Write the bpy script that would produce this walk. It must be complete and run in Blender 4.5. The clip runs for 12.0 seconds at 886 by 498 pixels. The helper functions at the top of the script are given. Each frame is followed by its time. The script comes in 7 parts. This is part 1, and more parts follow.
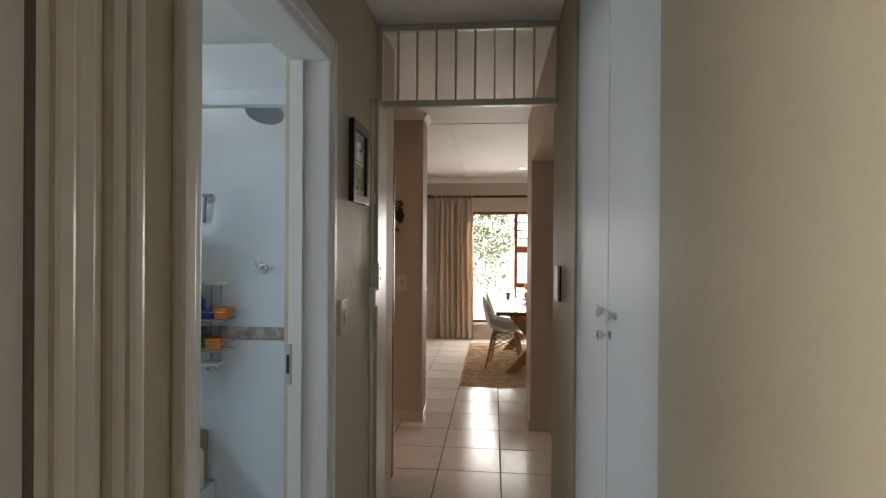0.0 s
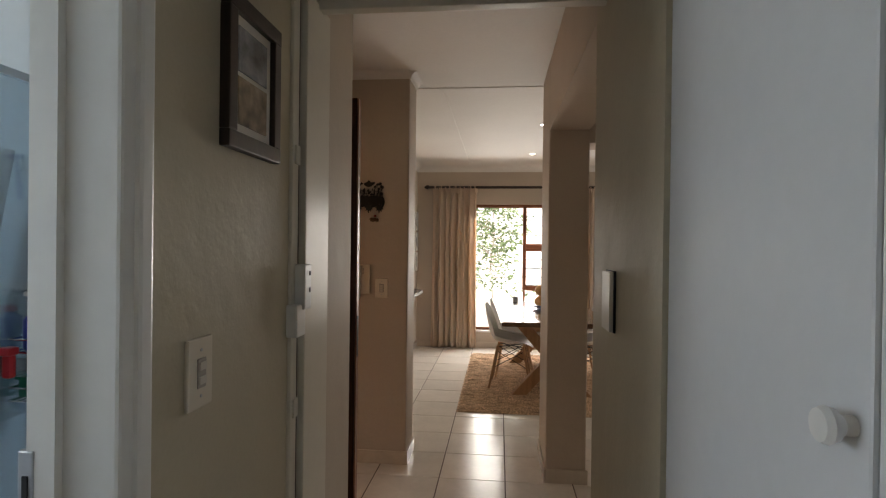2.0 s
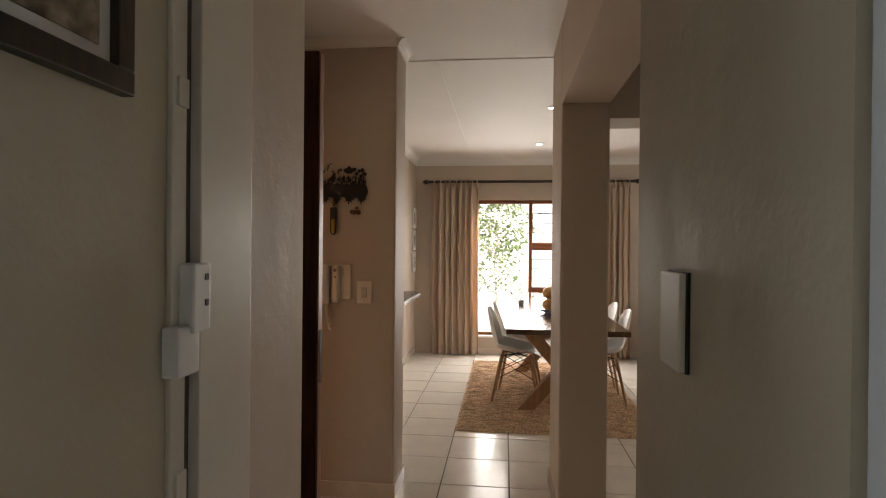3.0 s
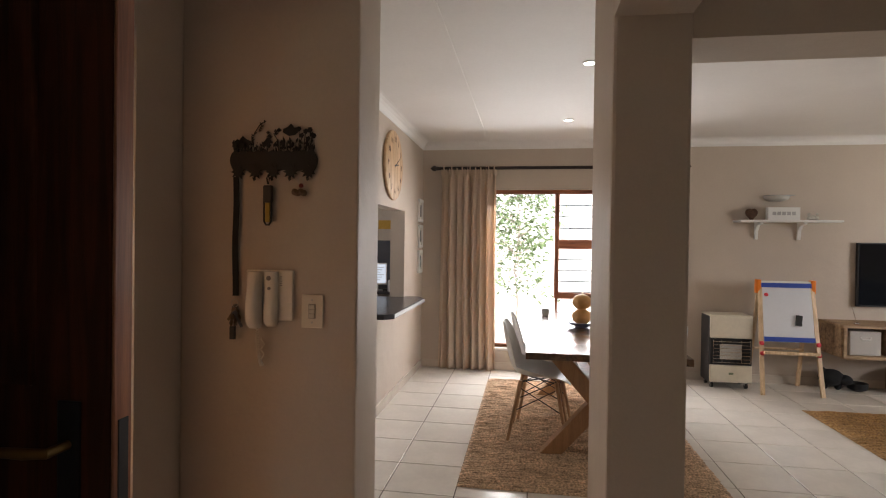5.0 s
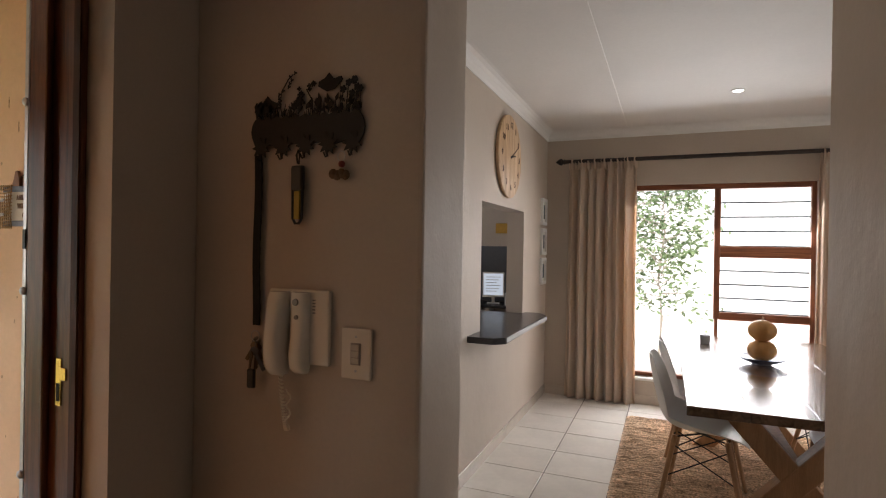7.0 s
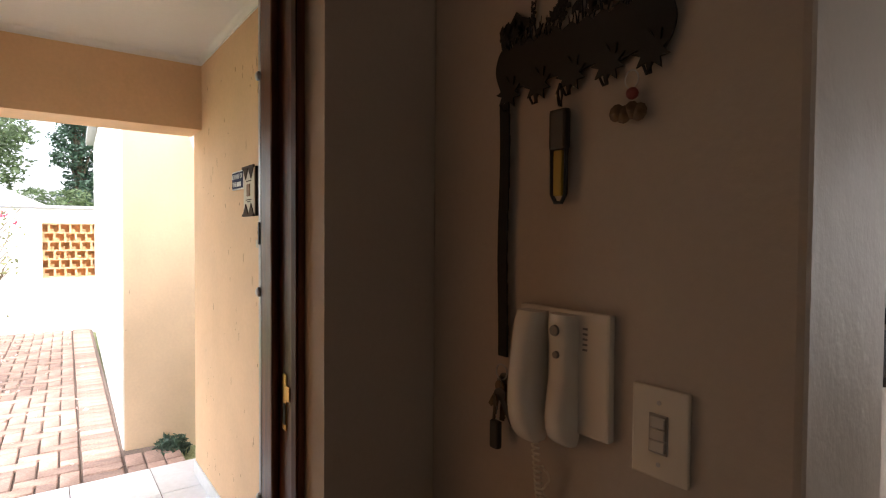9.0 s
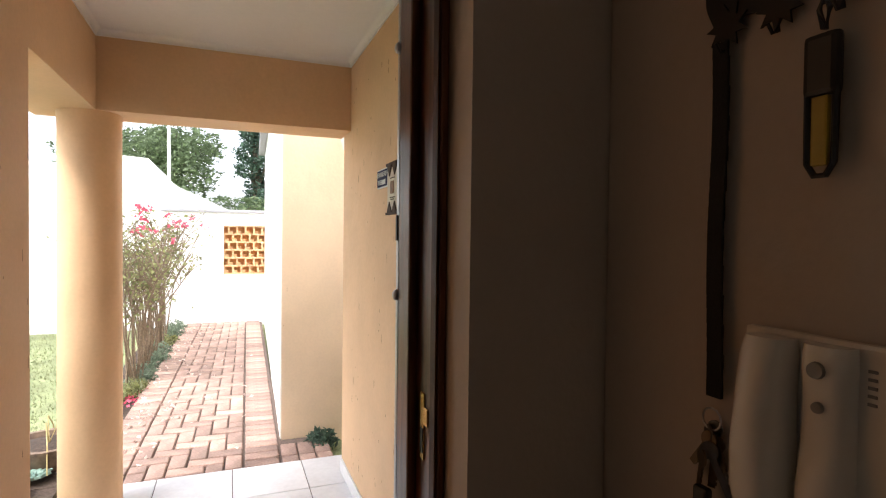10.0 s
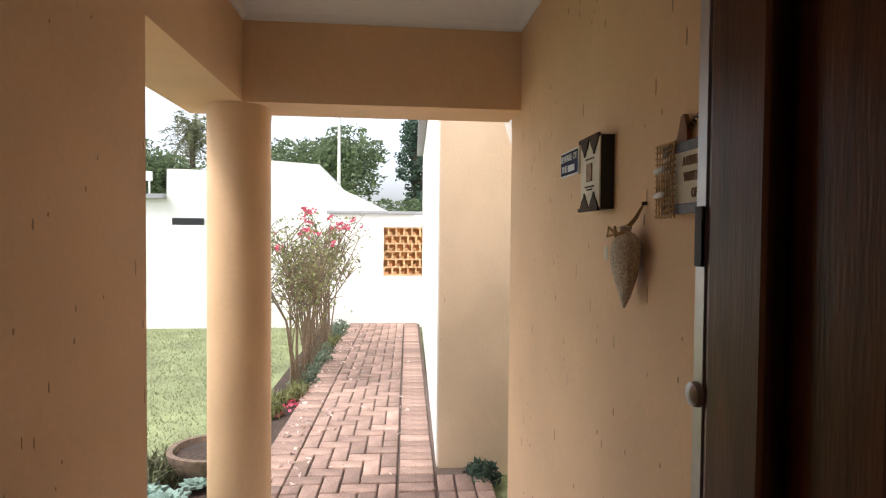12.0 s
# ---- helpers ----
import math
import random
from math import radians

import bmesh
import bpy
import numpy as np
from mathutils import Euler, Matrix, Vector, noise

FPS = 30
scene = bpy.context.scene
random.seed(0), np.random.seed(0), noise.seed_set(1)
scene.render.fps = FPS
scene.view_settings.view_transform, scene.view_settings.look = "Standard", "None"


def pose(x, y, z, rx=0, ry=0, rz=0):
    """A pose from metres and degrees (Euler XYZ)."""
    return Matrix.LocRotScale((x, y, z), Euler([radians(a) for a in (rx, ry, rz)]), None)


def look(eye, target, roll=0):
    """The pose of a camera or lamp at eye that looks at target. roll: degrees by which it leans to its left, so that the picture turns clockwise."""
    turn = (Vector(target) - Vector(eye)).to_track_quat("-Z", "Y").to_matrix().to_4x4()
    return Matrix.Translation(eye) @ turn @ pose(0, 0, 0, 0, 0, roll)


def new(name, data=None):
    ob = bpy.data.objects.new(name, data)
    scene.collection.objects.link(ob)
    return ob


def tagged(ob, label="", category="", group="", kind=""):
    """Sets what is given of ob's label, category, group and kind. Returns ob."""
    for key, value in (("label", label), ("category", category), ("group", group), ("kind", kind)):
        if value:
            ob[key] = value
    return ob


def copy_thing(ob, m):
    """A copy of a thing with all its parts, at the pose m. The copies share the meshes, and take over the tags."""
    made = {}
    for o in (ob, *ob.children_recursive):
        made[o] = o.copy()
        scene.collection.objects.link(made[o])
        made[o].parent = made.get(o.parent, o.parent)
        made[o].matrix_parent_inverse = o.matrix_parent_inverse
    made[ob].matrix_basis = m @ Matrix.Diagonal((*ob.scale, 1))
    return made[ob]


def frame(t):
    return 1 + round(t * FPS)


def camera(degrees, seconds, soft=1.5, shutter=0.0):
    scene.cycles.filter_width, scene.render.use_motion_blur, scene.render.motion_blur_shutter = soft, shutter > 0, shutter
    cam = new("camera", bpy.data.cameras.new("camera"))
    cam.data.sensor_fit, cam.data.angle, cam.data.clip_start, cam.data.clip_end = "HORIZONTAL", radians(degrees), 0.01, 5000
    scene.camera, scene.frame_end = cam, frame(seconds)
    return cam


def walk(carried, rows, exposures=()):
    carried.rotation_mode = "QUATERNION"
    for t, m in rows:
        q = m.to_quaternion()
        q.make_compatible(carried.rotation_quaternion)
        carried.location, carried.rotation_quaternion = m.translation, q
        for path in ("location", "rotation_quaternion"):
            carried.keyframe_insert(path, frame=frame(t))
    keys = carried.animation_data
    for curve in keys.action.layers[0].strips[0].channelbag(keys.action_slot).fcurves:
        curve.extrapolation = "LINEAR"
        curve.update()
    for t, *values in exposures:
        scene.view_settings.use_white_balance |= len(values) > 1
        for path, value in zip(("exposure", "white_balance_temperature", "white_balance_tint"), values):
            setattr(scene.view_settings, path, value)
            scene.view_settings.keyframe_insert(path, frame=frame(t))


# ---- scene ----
cam = camera(78.5, 12.0, 1.15)
PATH = [
    (0, (0.035, 0.517, 1.427), (-0.15, 2.508, 1.422), 0.4),
    (0.5, (0.034, 0.744, 1.422), (-0.163, 2.735, 1.416), 0.5),
    (1, (0.024, 0.99, 1.417), (-0.181, 2.979, 1.41), 0.6),
    (1.5, (0.036, 1.218, 1.406), (-0.169, 3.207, 1.398), 0.7),
    (2, (0.037, 1.507, 1.408), (-0.169, 3.497, 1.398), 0.7),
    (2.5, (0.04, 1.769, 1.386), (-0.176, 3.757, 1.38), 0.6),
    (4.5, (0.07, 2.81, 1.392), (-0.192, 4.792, 1.373), 0.8),
    (5, (0.073, 3.032, 1.39), (-0.236, 5.007, 1.371), 0.8),
    (5.5, (0.058, 3.231, 1.39), (-0.322, 5.195, 1.371), 0.8),
    (6, (0.034, 3.444, 1.39), (-0.444, 5.386, 1.372), 0.8),
    (6.5, (0.021, 3.63, 1.398), (-0.583, 5.536, 1.382), 0.8),
    (8.5, (-0.23, 4.195, 1.388), (-1.63, 5.624, 1.37), 1.1),
    (9, (-0.305, 4.275, 1.4), (-1.912, 5.462, 1.347), 0.4),
    (9.5, (-0.390, 4.323, 1.392), (-2.143, 5.281, 1.342), 0.6),
    (10, (-0.505, 4.360, 1.383), (-2.365, 5.093, 1.339), 0.7),
    (10.5, (-0.609, 4.388, 1.4), (-2.528, 4.951, 1.352), 0.6),
    (11, (-0.751, 4.391, 1.401), (-2.703, 4.826, 1.351), 0.6),
    (11.5, (-0.921, 4.41, 1.408), (-2.896, 4.725, 1.359), 0.7),
    (12, (-1.101, 4.412, 1.399), (-3.092, 4.599, 1.349), 0.5),
]
EXPOSURE = [(0.0, 1.4, 6700, 12), (1.0, 1.3, 6650, 12), (1.5, 1.25, 6650, 12), (2.5, 1.35, 7000, 13), (4.5, 1.5, 6300, 14), (5.5, 1.5, 6300, 14), (6.5, 1.2, 6250, 14), (8.5, 0.95, 6200, 14), (9.5, 0.75, 6150, 13), (10.5, 0.45, 6150, 13), (12.0, 0.02, 6200, 13)]
walk(cam, [(t, look(eye, target, roll)) for t, eye, target, roll in PATH], EXPOSURE)
SKY, SUN = 0.15, 2.2

# ---- light ----
world = bpy.data.worlds.new("sky")
scene.world = world
world.use_nodes = True
_bg = world.node_tree.nodes["Background"]
_sky = world.node_tree.nodes.new("ShaderNodeTexSky")
_sky.sky_type, _sky.sun_disc = "NISHITA", False
_sky.sun_elevation, _sky.sun_rotation = radians(52), radians(155)
_sky.air_density, _sky.dust_density = 1.0, 4.0
_haze = world.node_tree.nodes.new("ShaderNodeHueSaturation")
_haze.inputs["Saturation"].default_value, _haze.inputs["Value"].default_value = 0.25, 2.3
world.node_tree.links.new(_sky.outputs[0], _haze.inputs["Color"])
world.node_tree.links.new(_haze.outputs[0], _bg.inputs[0])
_bg.inputs[1].default_value = SKY
sun = new("sun", bpy.data.lights.new("sun", "SUN"))
sun.data.energy, sun.data.angle, sun.data.color = SUN, radians(12), (1.0, 0.94, 0.85)
sun.matrix_world = look((0, 0, 30), (-8.6, 13.5, 10))


def window_light(name, eye, target, w, h, power, color=(0.9, 0.95, 1.0)):
    """An area lamp at an opening, for light from beyond it."""
    lamp = bpy.data.lights.new(name, "AREA")
    lamp.shape, lamp.size, lamp.size_y, lamp.energy, lamp.color = "RECTANGLE", w, h, power, color
    ob = new(name, lamp)
    ob.matrix_world = look(eye, target)
    return ob


window_light("dining_window_light", (0.40, 9.34, 1.25), (0.40, 5, -1.6), 1.40, 1.6, 29, (1.0, 0.97, 0.92))
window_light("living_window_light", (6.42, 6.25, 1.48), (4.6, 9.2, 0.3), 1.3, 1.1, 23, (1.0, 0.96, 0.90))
window_light("bathroom_window_light", (-2.66, 1.55, 1.55), (0, 1.9, 1.3), 0.9, 0.9, 6.5, (0.68, 0.84, 1.0))
# Added lamp in an unseen bedroom, to brighten the right hall wall.
window_light("bedroom_fill_light", (-2.52, 0.0, 1.5), (0.3, 1.5, 1.2), 1.2, 1.2, 22.0, (1.0, 0.95, 0.88))
# Added orange fill lamp in the doorway, for light bounced off the porch.
window_light("porch_bounce_fill", (-1.36, 4.23, 1.05), (0.2, 4.5, 0.75), 0.80, 2.0, 0.58, (1.0, 0.53, 0.24))
# Added lamp outside an assumed opening, to brighten the kitchen behind the hatch.
window_light("kitchen_fill_light", (-3.36, 7.2, 1.5), (0, 7.2, 1.2), 1.2, 1.0, 7, (0.9, 0.95, 1.0))


# ---- materials ----
MATS = {}


def material(name, color, rough=0.6, metal=0.0, grain=0.06, scale=40.0, stain=0.05, stain_scale=1.5, bump=0.1, spec=0.5, vary=0.0, stretch=(1, 1, 1), coat=0.0, wave=0.0):
    """A procedural surface: grain and larger stains in its colour, with fine relief."""
    if name in MATS:
        return MATS[name]
    m = bpy.data.materials.new(name)
    m.use_nodes = True
    nt = m.node_tree
    b = nt.nodes["Principled BSDF"]
    b.inputs["Roughness"].default_value, b.inputs["Metallic"].default_value = rough, metal
    b.inputs["Specular IOR Level"].default_value = spec
    b.inputs["Coat Weight"].default_value = coat
    tc, mp = nt.nodes.new("ShaderNodeTexCoord"), nt.nodes.new("ShaderNodeMapping")
    mp.inputs["Scale"].default_value = stretch
    nt.links.new(tc.outputs["Object"], mp.inputs[0])
    fine, big = nt.nodes.new("ShaderNodeTexNoise"), nt.nodes.new("ShaderNodeTexNoise")
    fine.inputs["Scale"].default_value, fine.inputs["Detail"].default_value = scale, 4
    big.inputs["Scale"].default_value, big.inputs["Detail"].default_value = stain_scale, 5
    nt.links.new(mp.outputs[0], fine.inputs[0]), nt.links.new(mp.outputs[0], big.inputs[0])

    def around(socket, amount):
        n = nt.nodes.new("ShaderNodeMapRange")
        n.inputs["From Min"].default_value, n.inputs["From Max"].default_value = 0.3, 0.7
        n.inputs["To Min"].default_value, n.inputs["To Max"].default_value = 1 - amount, 1 + amount
        nt.links.new(socket, n.inputs[0])
        return n.outputs[0]

    def times(a, c):
        n = nt.nodes.new("ShaderNodeMath")
        n.operation = "MULTIPLY"
        nt.links.new(a, n.inputs[0]), nt.links.new(c, n.inputs[1])
        return n.outputs[0]

    f = times(around(fine.outputs[0], grain), around(big.outputs[0], stain))
    if vary:
        oi = nt.nodes.new("ShaderNodeObjectInfo")
        n = nt.nodes.new("ShaderNodeMapRange")
        n.inputs["To Min"].default_value, n.inputs["To Max"].default_value = 1 - vary, 1 + vary
        nt.links.new(oi.outputs["Random"], n.inputs[0])
        f = times(f, n.outputs[0])
    mul = nt.nodes.new("ShaderNodeVectorMath")
    mul.operation = "SCALE"
    mul.inputs[0].default_value = color
    nt.links.new(f, mul.inputs["Scale"])
    nt.links.new(mul.outputs[0], b.inputs["Base Color"])
    if bump:
        bp = nt.nodes.new("ShaderNodeBump")
        bp.inputs["Strength"].default_value, bp.inputs["Distance"].default_value = bump, 0.004
        nt.links.new(fine.outputs[0], bp.inputs["Height"])
        nt.links.new(bp.outputs[0], b.inputs["Normal"])
        if wave:
            mid, b2 = nt.nodes.new("ShaderNodeTexNoise"), nt.nodes.new("ShaderNodeBump")
            mid.inputs["Scale"].default_value, mid.inputs["Detail"].default_value = 5.0, 3
            nt.links.new(mp.outputs[0], mid.inputs[0])
            b2.inputs["Strength"].default_value, b2.inputs["Distance"].default_value = wave, 0.02
            nt.links.new(mid.outputs[0], b2.inputs["Height"]), nt.links.new(b2.outputs[0], bp.inputs["Normal"])
    MATS[name] = m
    return m


def wood(name, dark, light, scale=3.0, rough=0.45, axis=0, coat=0.0, vary=0.0):
    """Wood with its grain along one axis."""
    if name in MATS:
        return MATS[name]
    stretch = [14, 14, 14]
    stretch[axis] = 0.9
    m = material(name, light, rough, 0, 0.12, 30, 0.1, 2, 0.08, stretch=stretch, coat=coat, vary=vary)
    nt = m.node_tree
    mp = next(n for n in nt.nodes if n.type == "MAPPING")
    n = nt.nodes.new("ShaderNodeTexNoise")
    n.inputs["Scale"].default_value, n.inputs["Detail"].default_value, n.inputs["Distortion"].default_value = scale, 6, 1.2
    nt.links.new(mp.outputs[0], n.inputs[0])
    ramp = nt.nodes.new("ShaderNodeValToRGB")
    ramp.color_ramp.elements[0].color, ramp.color_ramp.elements[1].color = (*dark, 1), (*light, 1)
    ramp.color_ramp.elements[0].position, ramp.color_ramp.elements[1].position = 0.32, 0.62
    nt.links.new(n.outputs[0], ramp.inputs[0])
    scale_node = next(x for x in nt.nodes if x.type == "VECT_MATH")
    nt.links.new(ramp.outputs[0], scale_node.inputs[0])
    return m


def glass(name, tint=(1, 1, 1), rough=0.0, base=0.045):
    """A thin clear pane: see-through with a glossy skin."""
    if name in MATS:
        return MATS[name]
    m = bpy.data.materials.new(name)
    m.use_nodes = True
    nt = m.node_tree
    nt.nodes.remove(nt.nodes["Principled BSDF"])
    out = nt.nodes["Material Output"]
    tr, gl, mix = nt.nodes.new("ShaderNodeBsdfTransparent"), nt.nodes.new("ShaderNodeBsdfGlossy"), nt.nodes.new("ShaderNodeMixShader")
    tr.inputs[0].default_value = (*tint, 1)
    gl.inputs["Roughness"].default_value = rough
    lw, pw, ml = nt.nodes.new("ShaderNodeLayerWeight"), nt.nodes.new("ShaderNodeMath"), nt.nodes.new("ShaderNodeMath")
    lw.inputs[0].default_value = 0.5
    pw.operation, ml.operation = "POWER", "MULTIPLY_ADD"
    pw.inputs[1].default_value, ml.inputs[1].default_value, ml.inputs[2].default_value = 4.0, 0.8, base
    nt.links.new(lw.outputs["Facing"], pw.inputs[0]), nt.links.new(pw.outputs[0], ml.inputs[0])
    nt.links.new(ml.outputs[0], mix.inputs[0])
    nt.links.new(tr.outputs[0], mix.inputs[1]), nt.links.new(gl.outputs[0], mix.inputs[2])
    nt.links.new(mix.outputs[0], out.inputs[0])
    MATS[name] = m
    return m


def glow(name, color, strength):
    if name in MATS:
        return MATS[name]
    m = bpy.data.materials.new(name)
    m.use_nodes = True
    b = m.node_tree.nodes["Principled BSDF"]
    b.inputs["Base Color"].default_value = (*color, 1)
    b.inputs["Emission Color"].default_value = (*color, 1)
    b.inputs["Emission Strength"].default_value = strength
    MATS[name] = m
    return m


TAUPE = material("taupe_wall_paint", (0.51, 0.435, 0.36), 0.62, grain=0.02, scale=90, stain=0.06, bump=0.15, wave=0.35)
TAUPE_DEEP = material("hall_wall_paint", (0.485, 0.428, 0.315), 0.55, grain=0.02, scale=90, stain=0.06, bump=0.15, wave=0.35)
OCHRE = material("ochre_plaster", (0.72, 0.48, 0.28), 0.75, grain=0.025, scale=60, stain=0.10, bump=0.15, wave=0.5)
WHITE_PAINT = material("white_ceiling_paint", (0.78, 0.77, 0.75), 0.7, grain=0.015, scale=50, stain=0.03, bump=0.1)
ENAMEL = material("white_enamel_paint", (0.74, 0.74, 0.72), 0.32, grain=0.015, scale=40, stain=0.03, bump=0.05)
CREAM_ENAMEL = material("cream_enamel_paint", (0.62, 0.58, 0.50), 0.35, grain=0.015, scale=40, stain=0.03, bump=0.05)
CUPBOARD = material("white_cupboard_paint", (0.68, 0.69, 0.70), 0.42, grain=0.015, scale=30, stain=0.03, bump=0.06)
FLOOR_TILE = material("cream_floor_tile", (0.76, 0.71, 0.64), 0.2, grain=0.03, scale=25, stain=0.06, stain_scale=4, bump=0.03, vary=0.04)
GROUT = material("tile_grout", (0.12, 0.10, 0.085), 0.9, grain=0.1, scale=80, bump=0.3)
PORCH_TILE = material("pale_porch_tile", (0.66, 0.67, 0.68), 0.4, grain=0.05, scale=30, stain=0.08, stain_scale=5, vary=0.05)
SHOWER_TILE = material("white_wall_tile", (0.76, 0.79, 0.82), 0.12, grain=0.01, scale=20, stain=0.03, bump=0.02)
MAHOGANY = wood("dark_mahogany", (0.028, 0.009, 0.004), (0.078, 0.024, 0.010), 2.2, 0.5, 2, coat=0.0)
# Brighter, redder copy of the mahogany: the porch glow is in the colour.
PORCH_LIT_WOOD = wood("porch_lit_frame_wood", (0.065, 0.021, 0.007), (0.185, 0.060, 0.020), 2.2, 0.5, 2, coat=0.0)
PORCH_LIT_WOOD.node_tree.nodes["Principled BSDF"].inputs["Specular IOR Level"].default_value = 0.35
PORCH_LIT_WOOD.node_tree.nodes["Principled BSDF"].inputs["Roughness"].default_value = 0.3
MAHOGANY.node_tree.nodes["Principled BSDF"].inputs["Specular IOR Level"].default_value = 0.2
REDWOOD = wood("varnished_window_wood", (0.14, 0.045, 0.02), (0.30, 0.11, 0.05), 2.2, 0.4, 2)
REDWOOD_X = wood("varnished_window_wood_lying", (0.14, 0.045, 0.02), (0.30, 0.11, 0.05), 2.2, 0.4, 0)
OAK_TOP = wood("dark_table_top", (0.07, 0.035, 0.018), (0.17, 0.09, 0.045), 2.0, 0.22, 1, coat=0.4)
OAK_LEG = wood("brown_table_wood", (0.33, 0.175, 0.080), (0.43, 0.240, 0.115), 1.2, 0.5, 2)
BEECH = wood("warm_beech", (0.32, 0.17, 0.075), (0.50, 0.29, 0.145), 2.0, 0.45, 2)
PINE = wood("pale_pine", (0.50, 0.34, 0.19), (0.70, 0.52, 0.33), 2.0, 0.5, 2)
PALLET = wood("rough_pallet_wood", (0.22, 0.14, 0.08), (0.44, 0.30, 0.18), 2.0, 0.7, 0)
WHITE_PLASTIC = material("white_plastic", (0.78, 0.77, 0.74), 0.28, grain=0.01, scale=30, stain=0.02, bump=0.02)
CREAM_PLASTIC = material("cream_plastic", (0.74, 0.68, 0.58), 0.25, grain=0.01, scale=30, stain=0.03, bump=0.02)
BLACK_METAL = material("black_iron", (0.012, 0.012, 0.014), 0.5, 0.3, grain=0.1, scale=60, bump=0.1)
BLACK_PLASTIC = material("black_plastic", (0.015, 0.015, 0.016), 0.35, grain=0.05, scale=60, bump=0.05)
BLACK_WEB = material("black_webbing", (0.016, 0.015, 0.015), 0.85, grain=0.2, scale=300, bump=0.4)
CHROME = material("chrome", (0.75, 0.75, 0.77), 0.14, 1.0, grain=0.02, scale=30, bump=0.0)
STEEL = material("galvanised_strip", (0.50, 0.51, 0.53), 0.38, 0.9, grain=0.06, scale=50, bump=0.05)
BRASS = material("brass", (0.72, 0.47, 0.14), 0.25, 1.0, grain=0.05, scale=50, bump=0.02)
GRASS_M = material("lawn_grass", (0.24, 0.27, 0.13), 0.85, grain=0.35, scale=90, stain=0.3, stain_scale=2.5, bump=0.8)
SOIL = material("dark_soil", (0.06, 0.04, 0.028), 0.95, grain=0.4, scale=60, stain=0.3, stain_scale=4, bump=1.0)
GARDEN_WHITE = material("white_garden_wall_paint", (0.78, 0.77, 0.73), 0.75, grain=0.03, scale=50, stain=0.06, bump=0.3)


# ---- mesh helpers ----
def box(bm, x0, x1, y0, y1, z0, z1, m=None):
    r = bmesh.ops.create_cube(bm, size=1.0, matrix=Matrix.Translation(((x0 + x1) / 2, (y0 + y1) / 2, (z0 + z1) / 2)) @ Matrix.Diagonal((x1 - x0, y1 - y0, z1 - z0, 1)))
    if m is not None:
        bmesh.ops.transform(bm, matrix=m, verts=r["verts"])
    return r["verts"]


def boxes(*sizes):
    bm = bmesh.new()
    for s in sizes:
        box(bm, *s)
    return bm


def rounded(*sizes, width=0.004, seg=2):
    """Boxes with bevelled edges."""
    bm = boxes(*sizes)
    bmesh.ops.bevel(bm, geom=bm.edges[:], offset=width, segments=seg, affect="EDGES", profile=0.6)
    return bm


def rod(bm, a, b, r, r2=None, n=10, caps=True):
    a, b = Vector(a), Vector(b)
    d = b - a
    m = Matrix.Translation((a + b) / 2) @ d.to_track_quat("Z", "Y").to_matrix().to_4x4()
    return bmesh.ops.create_cone(bm, cap_ends=caps, segments=n, radius1=r, radius2=r if r2 is None else r2, depth=d.length, matrix=m)["verts"]


def tube(bm, points, r, n=6):
    """A bent round bar through points."""
    points = [Vector(p) for p in points]
    rings = []
    for i, p in enumerate(points):
        d = (points[min(i + 1, len(points) - 1)] - points[max(i - 1, 0)]).normalized()
        q = d.to_track_quat("Z", "Y")
        rr = r[i] if isinstance(r, (list, tuple)) else r
        rings.append([bm.verts.new(p + q @ Vector((rr * math.cos(2 * math.pi * k / n), rr * math.sin(2 * math.pi * k / n), 0))) for k in range(n)])
    for a, b in zip(rings, rings[1:]):
        for k in range(n):
            bm.faces.new((a[k], a[(k + 1) % n], b[(k + 1) % n], b[k]))
    bm.faces.new(rings[0][::-1]), bm.faces.new(rings[-1])


def lathe(bm, profile, n=20, center=(0, 0, 0), m=None):
    """A turned shape from (radius, height) pairs, closed at both ends."""
    c = Vector(center)
    rings = []
    for r, z in profile:
        rings.append([bm.verts.new(c + Vector((r * math.cos(2 * math.pi * k / n), r * math.sin(2 * math.pi * k / n), z))) for k in range(n)])
    for a, b in zip(rings, rings[1:]):
        for k in range(n):
            bm.faces.new((a[k], a[(k + 1) % n], b[(k + 1) % n], b[k]))
    bm.faces.new(rings[0][::-1]), bm.faces.new(rings[-1])
    if m is not None:
        bmesh.ops.transform(bm, matrix=m, verts=[v for ring in rings for v in ring])


def prism(bm, outline, depth, m=None):
    """A flat plate of that depth from an outline in x, z; it grows to -y."""
    front = [bm.verts.new((x, -depth, z)) for x, z in outline]
    back = [bm.verts.new((x, 0, z)) for x, z in outline]
    bm.faces.new(front), bm.faces.new(back[::-1])
    for k in range(len(outline)):
        j = (k + 1) % len(outline)
        bm.faces.new((front[j], front[k], back[k], back[j]))
    if m is not None:
        bmesh.ops.transform(bm, matrix=m, verts=front + back)


def mesh(name, bm, mat, parent=None, smooth=False):
    bmesh.ops.recalc_face_normals(bm, faces=bm.faces)
    data = bpy.data.meshes.new(name)
    bm.to_mesh(data)
    bm.free()
    data.materials.append(mat)
    if smooth:
        for p in data.polygons:
            p.use_smooth = True
        data.set_sharp_from_angle(angle=radians(40))
    ob = new(name, data)
    ob.parent = parent
    return ob


def part(name, bm, mat, parent, label="", smooth=False):
    return tagged(mesh(name, bm, mat, parent, smooth), label)


def thing(name, label, category, m=None, group=""):
    ob = new(name)
    ob.empty_display_size = 0.05
    if m is not None:
        ob.matrix_basis = m
    return tagged(ob, label, category, group)


def structure(name, bm, mat, label, category, smooth=False):
    return tagged(mesh(name, bm, mat, None, smooth), label, category, kind="structure")


